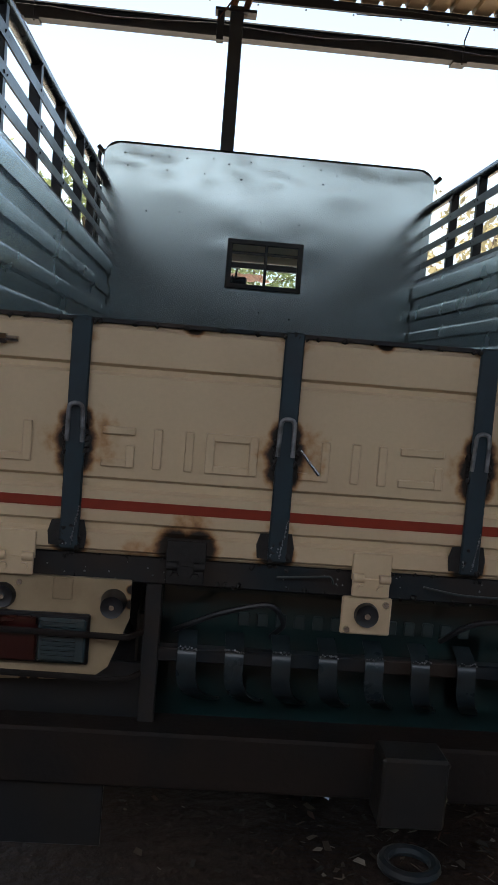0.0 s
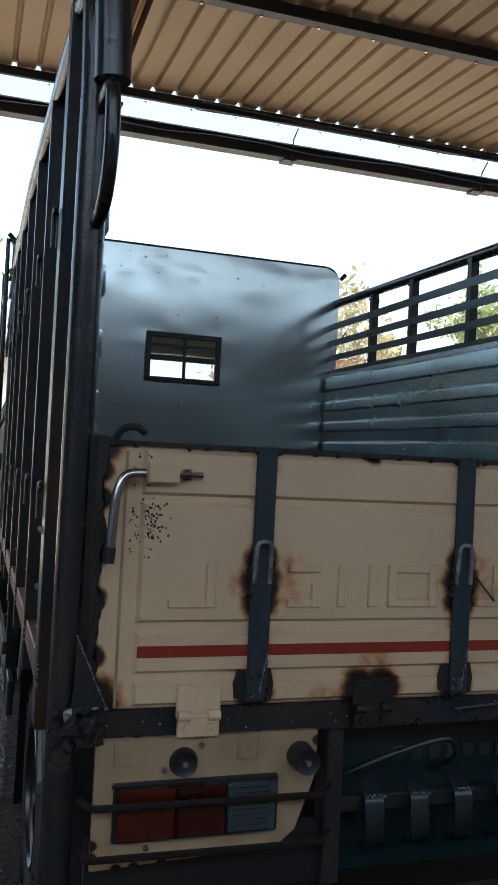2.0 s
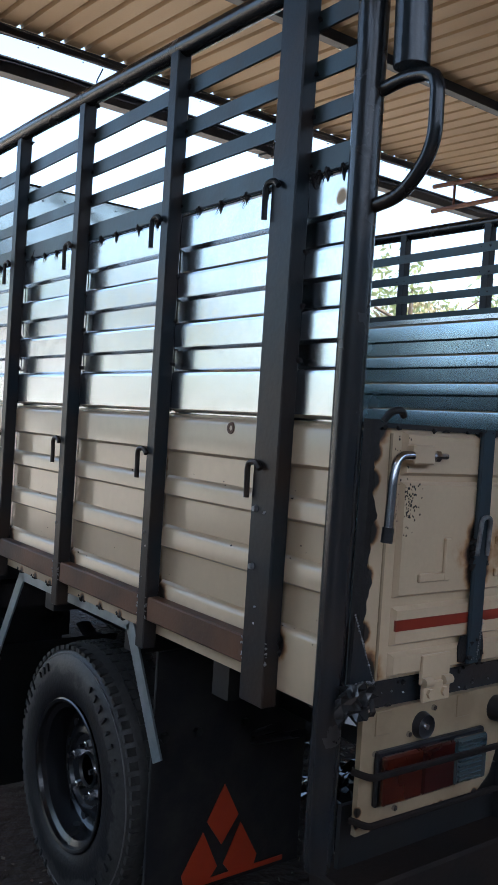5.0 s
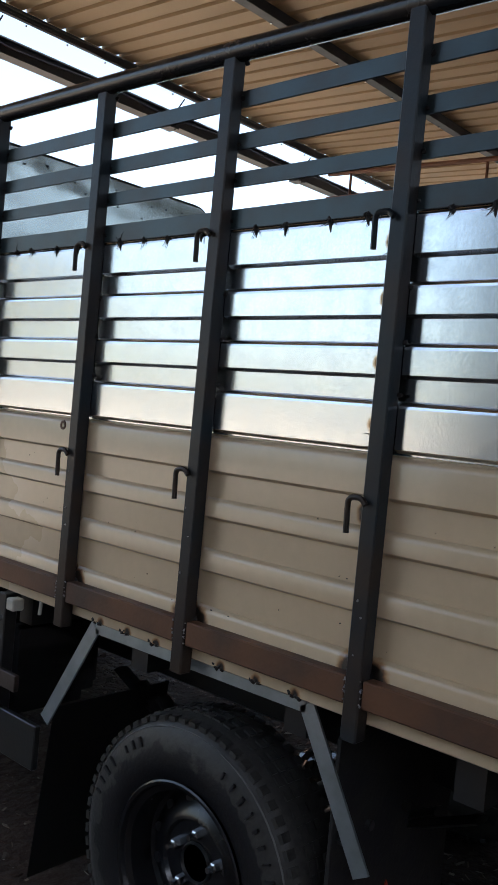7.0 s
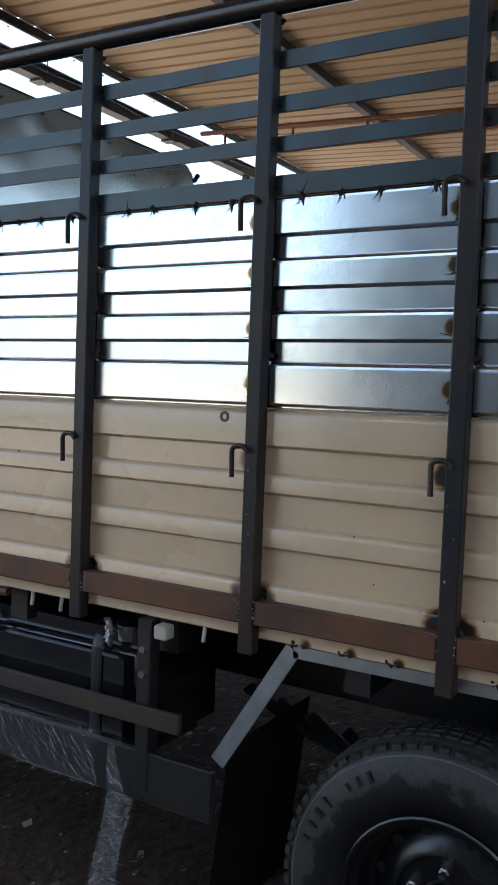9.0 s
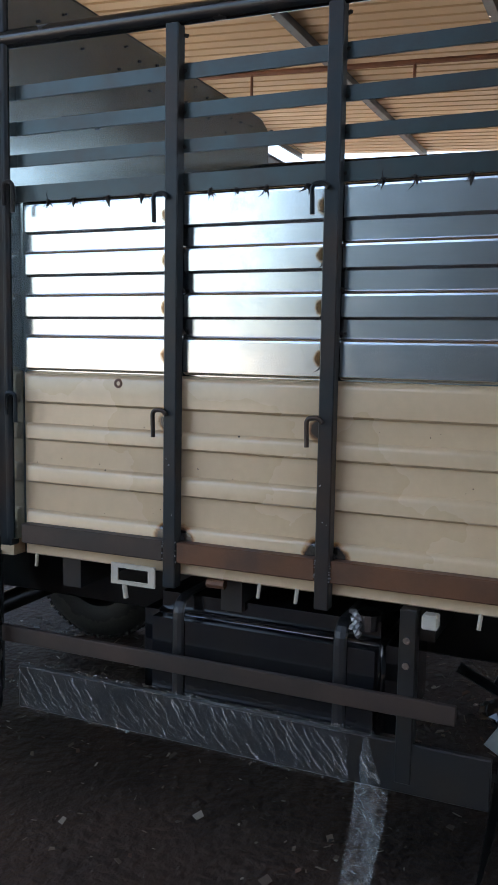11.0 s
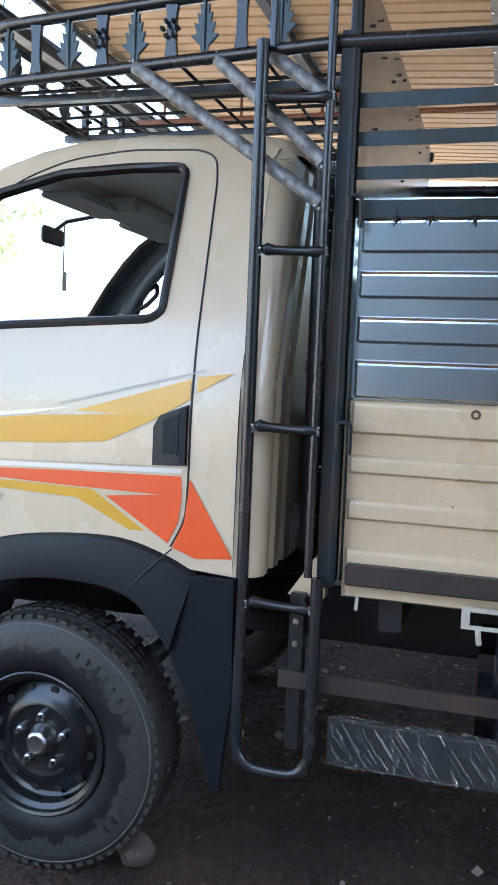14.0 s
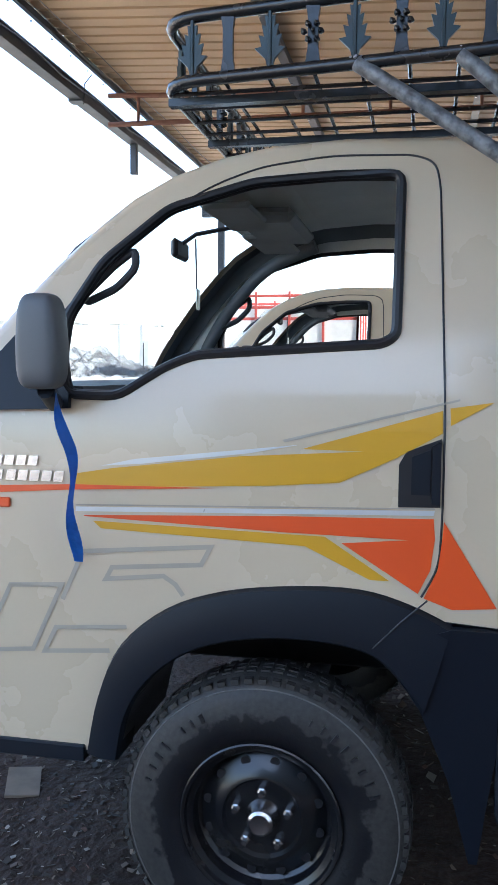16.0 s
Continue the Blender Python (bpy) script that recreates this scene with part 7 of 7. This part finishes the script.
def build_house(x, y, lx, ly, h, wall_m, label, roof_m):
    base = thing("house", (x + lx / 2, y, 0), label, "building", "buildings round the yard")
    part("wall", boxed(x, x + lx, y, y + ly, 0, h), wall_m, base)
    bm = bmesh.new()
    n = int((lx + 1) / 0.2)
    rows = []
    for yy, zz in ((y - 0.9, h - 0.05), (y + ly + 0.3, h + 0.75)):
        rows.append([bm.verts.new((x - 0.5 + 0.2 * k, yy, zz + (0.05 if k % 2 else 0))) for k in range(n + 1)])
    for k in range(n):
        bm.faces.new((rows[0][k], rows[0][k + 1], rows[1][k + 1], rows[1][k]))
    bmesh.ops.solidify(bm, geom=bm.faces[:], thickness=0.02)
    part("roof", bm, roof_m, base)
    for k in range(int(lx / 2.4)):
        xx = x + 0.7 + 2.4 * k
        win = part("window", boxed(xx, xx + 1.0, y - 0.03, y + 0.02, 1.0, 2.2), trim_black, base)
        part("window_frame", boxed(xx - 0.08, xx + 1.08, y - 0.06, y - 0.031, 2.2, 2.3), white_plaster, win)
        part("window_sill", boxed(xx - 0.08, xx + 1.08, y - 0.10, y - 0.031, 0.92, 1.0), white_plaster, win)
        part("window_bar", boxed(xx + 0.47, xx + 0.53, y - 0.05, y - 0.031, 1.0, 2.2), white_plaster, win)


build_parked_truck(4.05, 0.35)
build_load_body("grey-panelled truck with red slatted frame in the yard", 15.5, 7.0, 2.2, 2.9, 1.2, 3.15, red_paint, pale_panel, 0)
build_load_body("truck with pale slatted sides in the yard", 15.6, 13.5, 1.9, 4.4, 1.2, 2.7, pale_panel, pale_panel, -86)
build_load_body("truck with a pale blue low-sided body in the yard", 19.0, 13.9, 2.3, 5.0, 1.4, 2.35, blue_paint, blue_paint, 6)
build_load_body("white truck with a high body outside the shed", -4.2, 19.0, 2.4, 4.5, 1.2, 3.4, pale_panel, white_plaster, 0)
build_house(-12.0, 27.0, 14.0, 4.0, 4.0, white_plaster, "whitewashed workshop building with a rusty sheet roof", rust_sheet)
build_house(12.0, 30.0, 16.0, 5.0, 5.2, pink_plaster, "faded pink workshop building with a rusty sheet roof", rust_sheet)
build_house(32.0, 5.0, 6.0, 22.0, 3.0, white_plaster, "low whitewashed store with a pale sheet roof", pale_panel)
for i, (x, y, h, leaf) in enumerate(((-9, 34, 9, leaf_green), (-4.5, 38, 10, leaf_green), (9.5, 27, 7.5, leaf_dry), (15, 38, 10, leaf_dry), (22, 36, 11, leaf_green), (30, 30, 10, leaf_green), (34, 33, 9, leaf_dry), (3, 46, 8, leaf_green), (-16, 30, 9, leaf_dry))):
    build_tree(x, y, h, 40 + i, leaf)
awning = bmesh.new()
rows = [[awning.verts.new((-3.6 + 0.08 * k, 26.2 - 0.03 * (k % 2), z + 0.02 * math.sin(k))) for k in range(22)] for z in (1.6, 3.4)]
for k in range(21):
    awning.faces.new((rows[0][k], rows[0][k + 1], rows[1][k + 1], rows[1][k]))
bmesh.ops.solidify(awning, geom=awning.faces[:], thickness=0.01)
tagged(part("curtain", awning, cloth), "pale cloth curtain hanging under the house eave", "curtain")
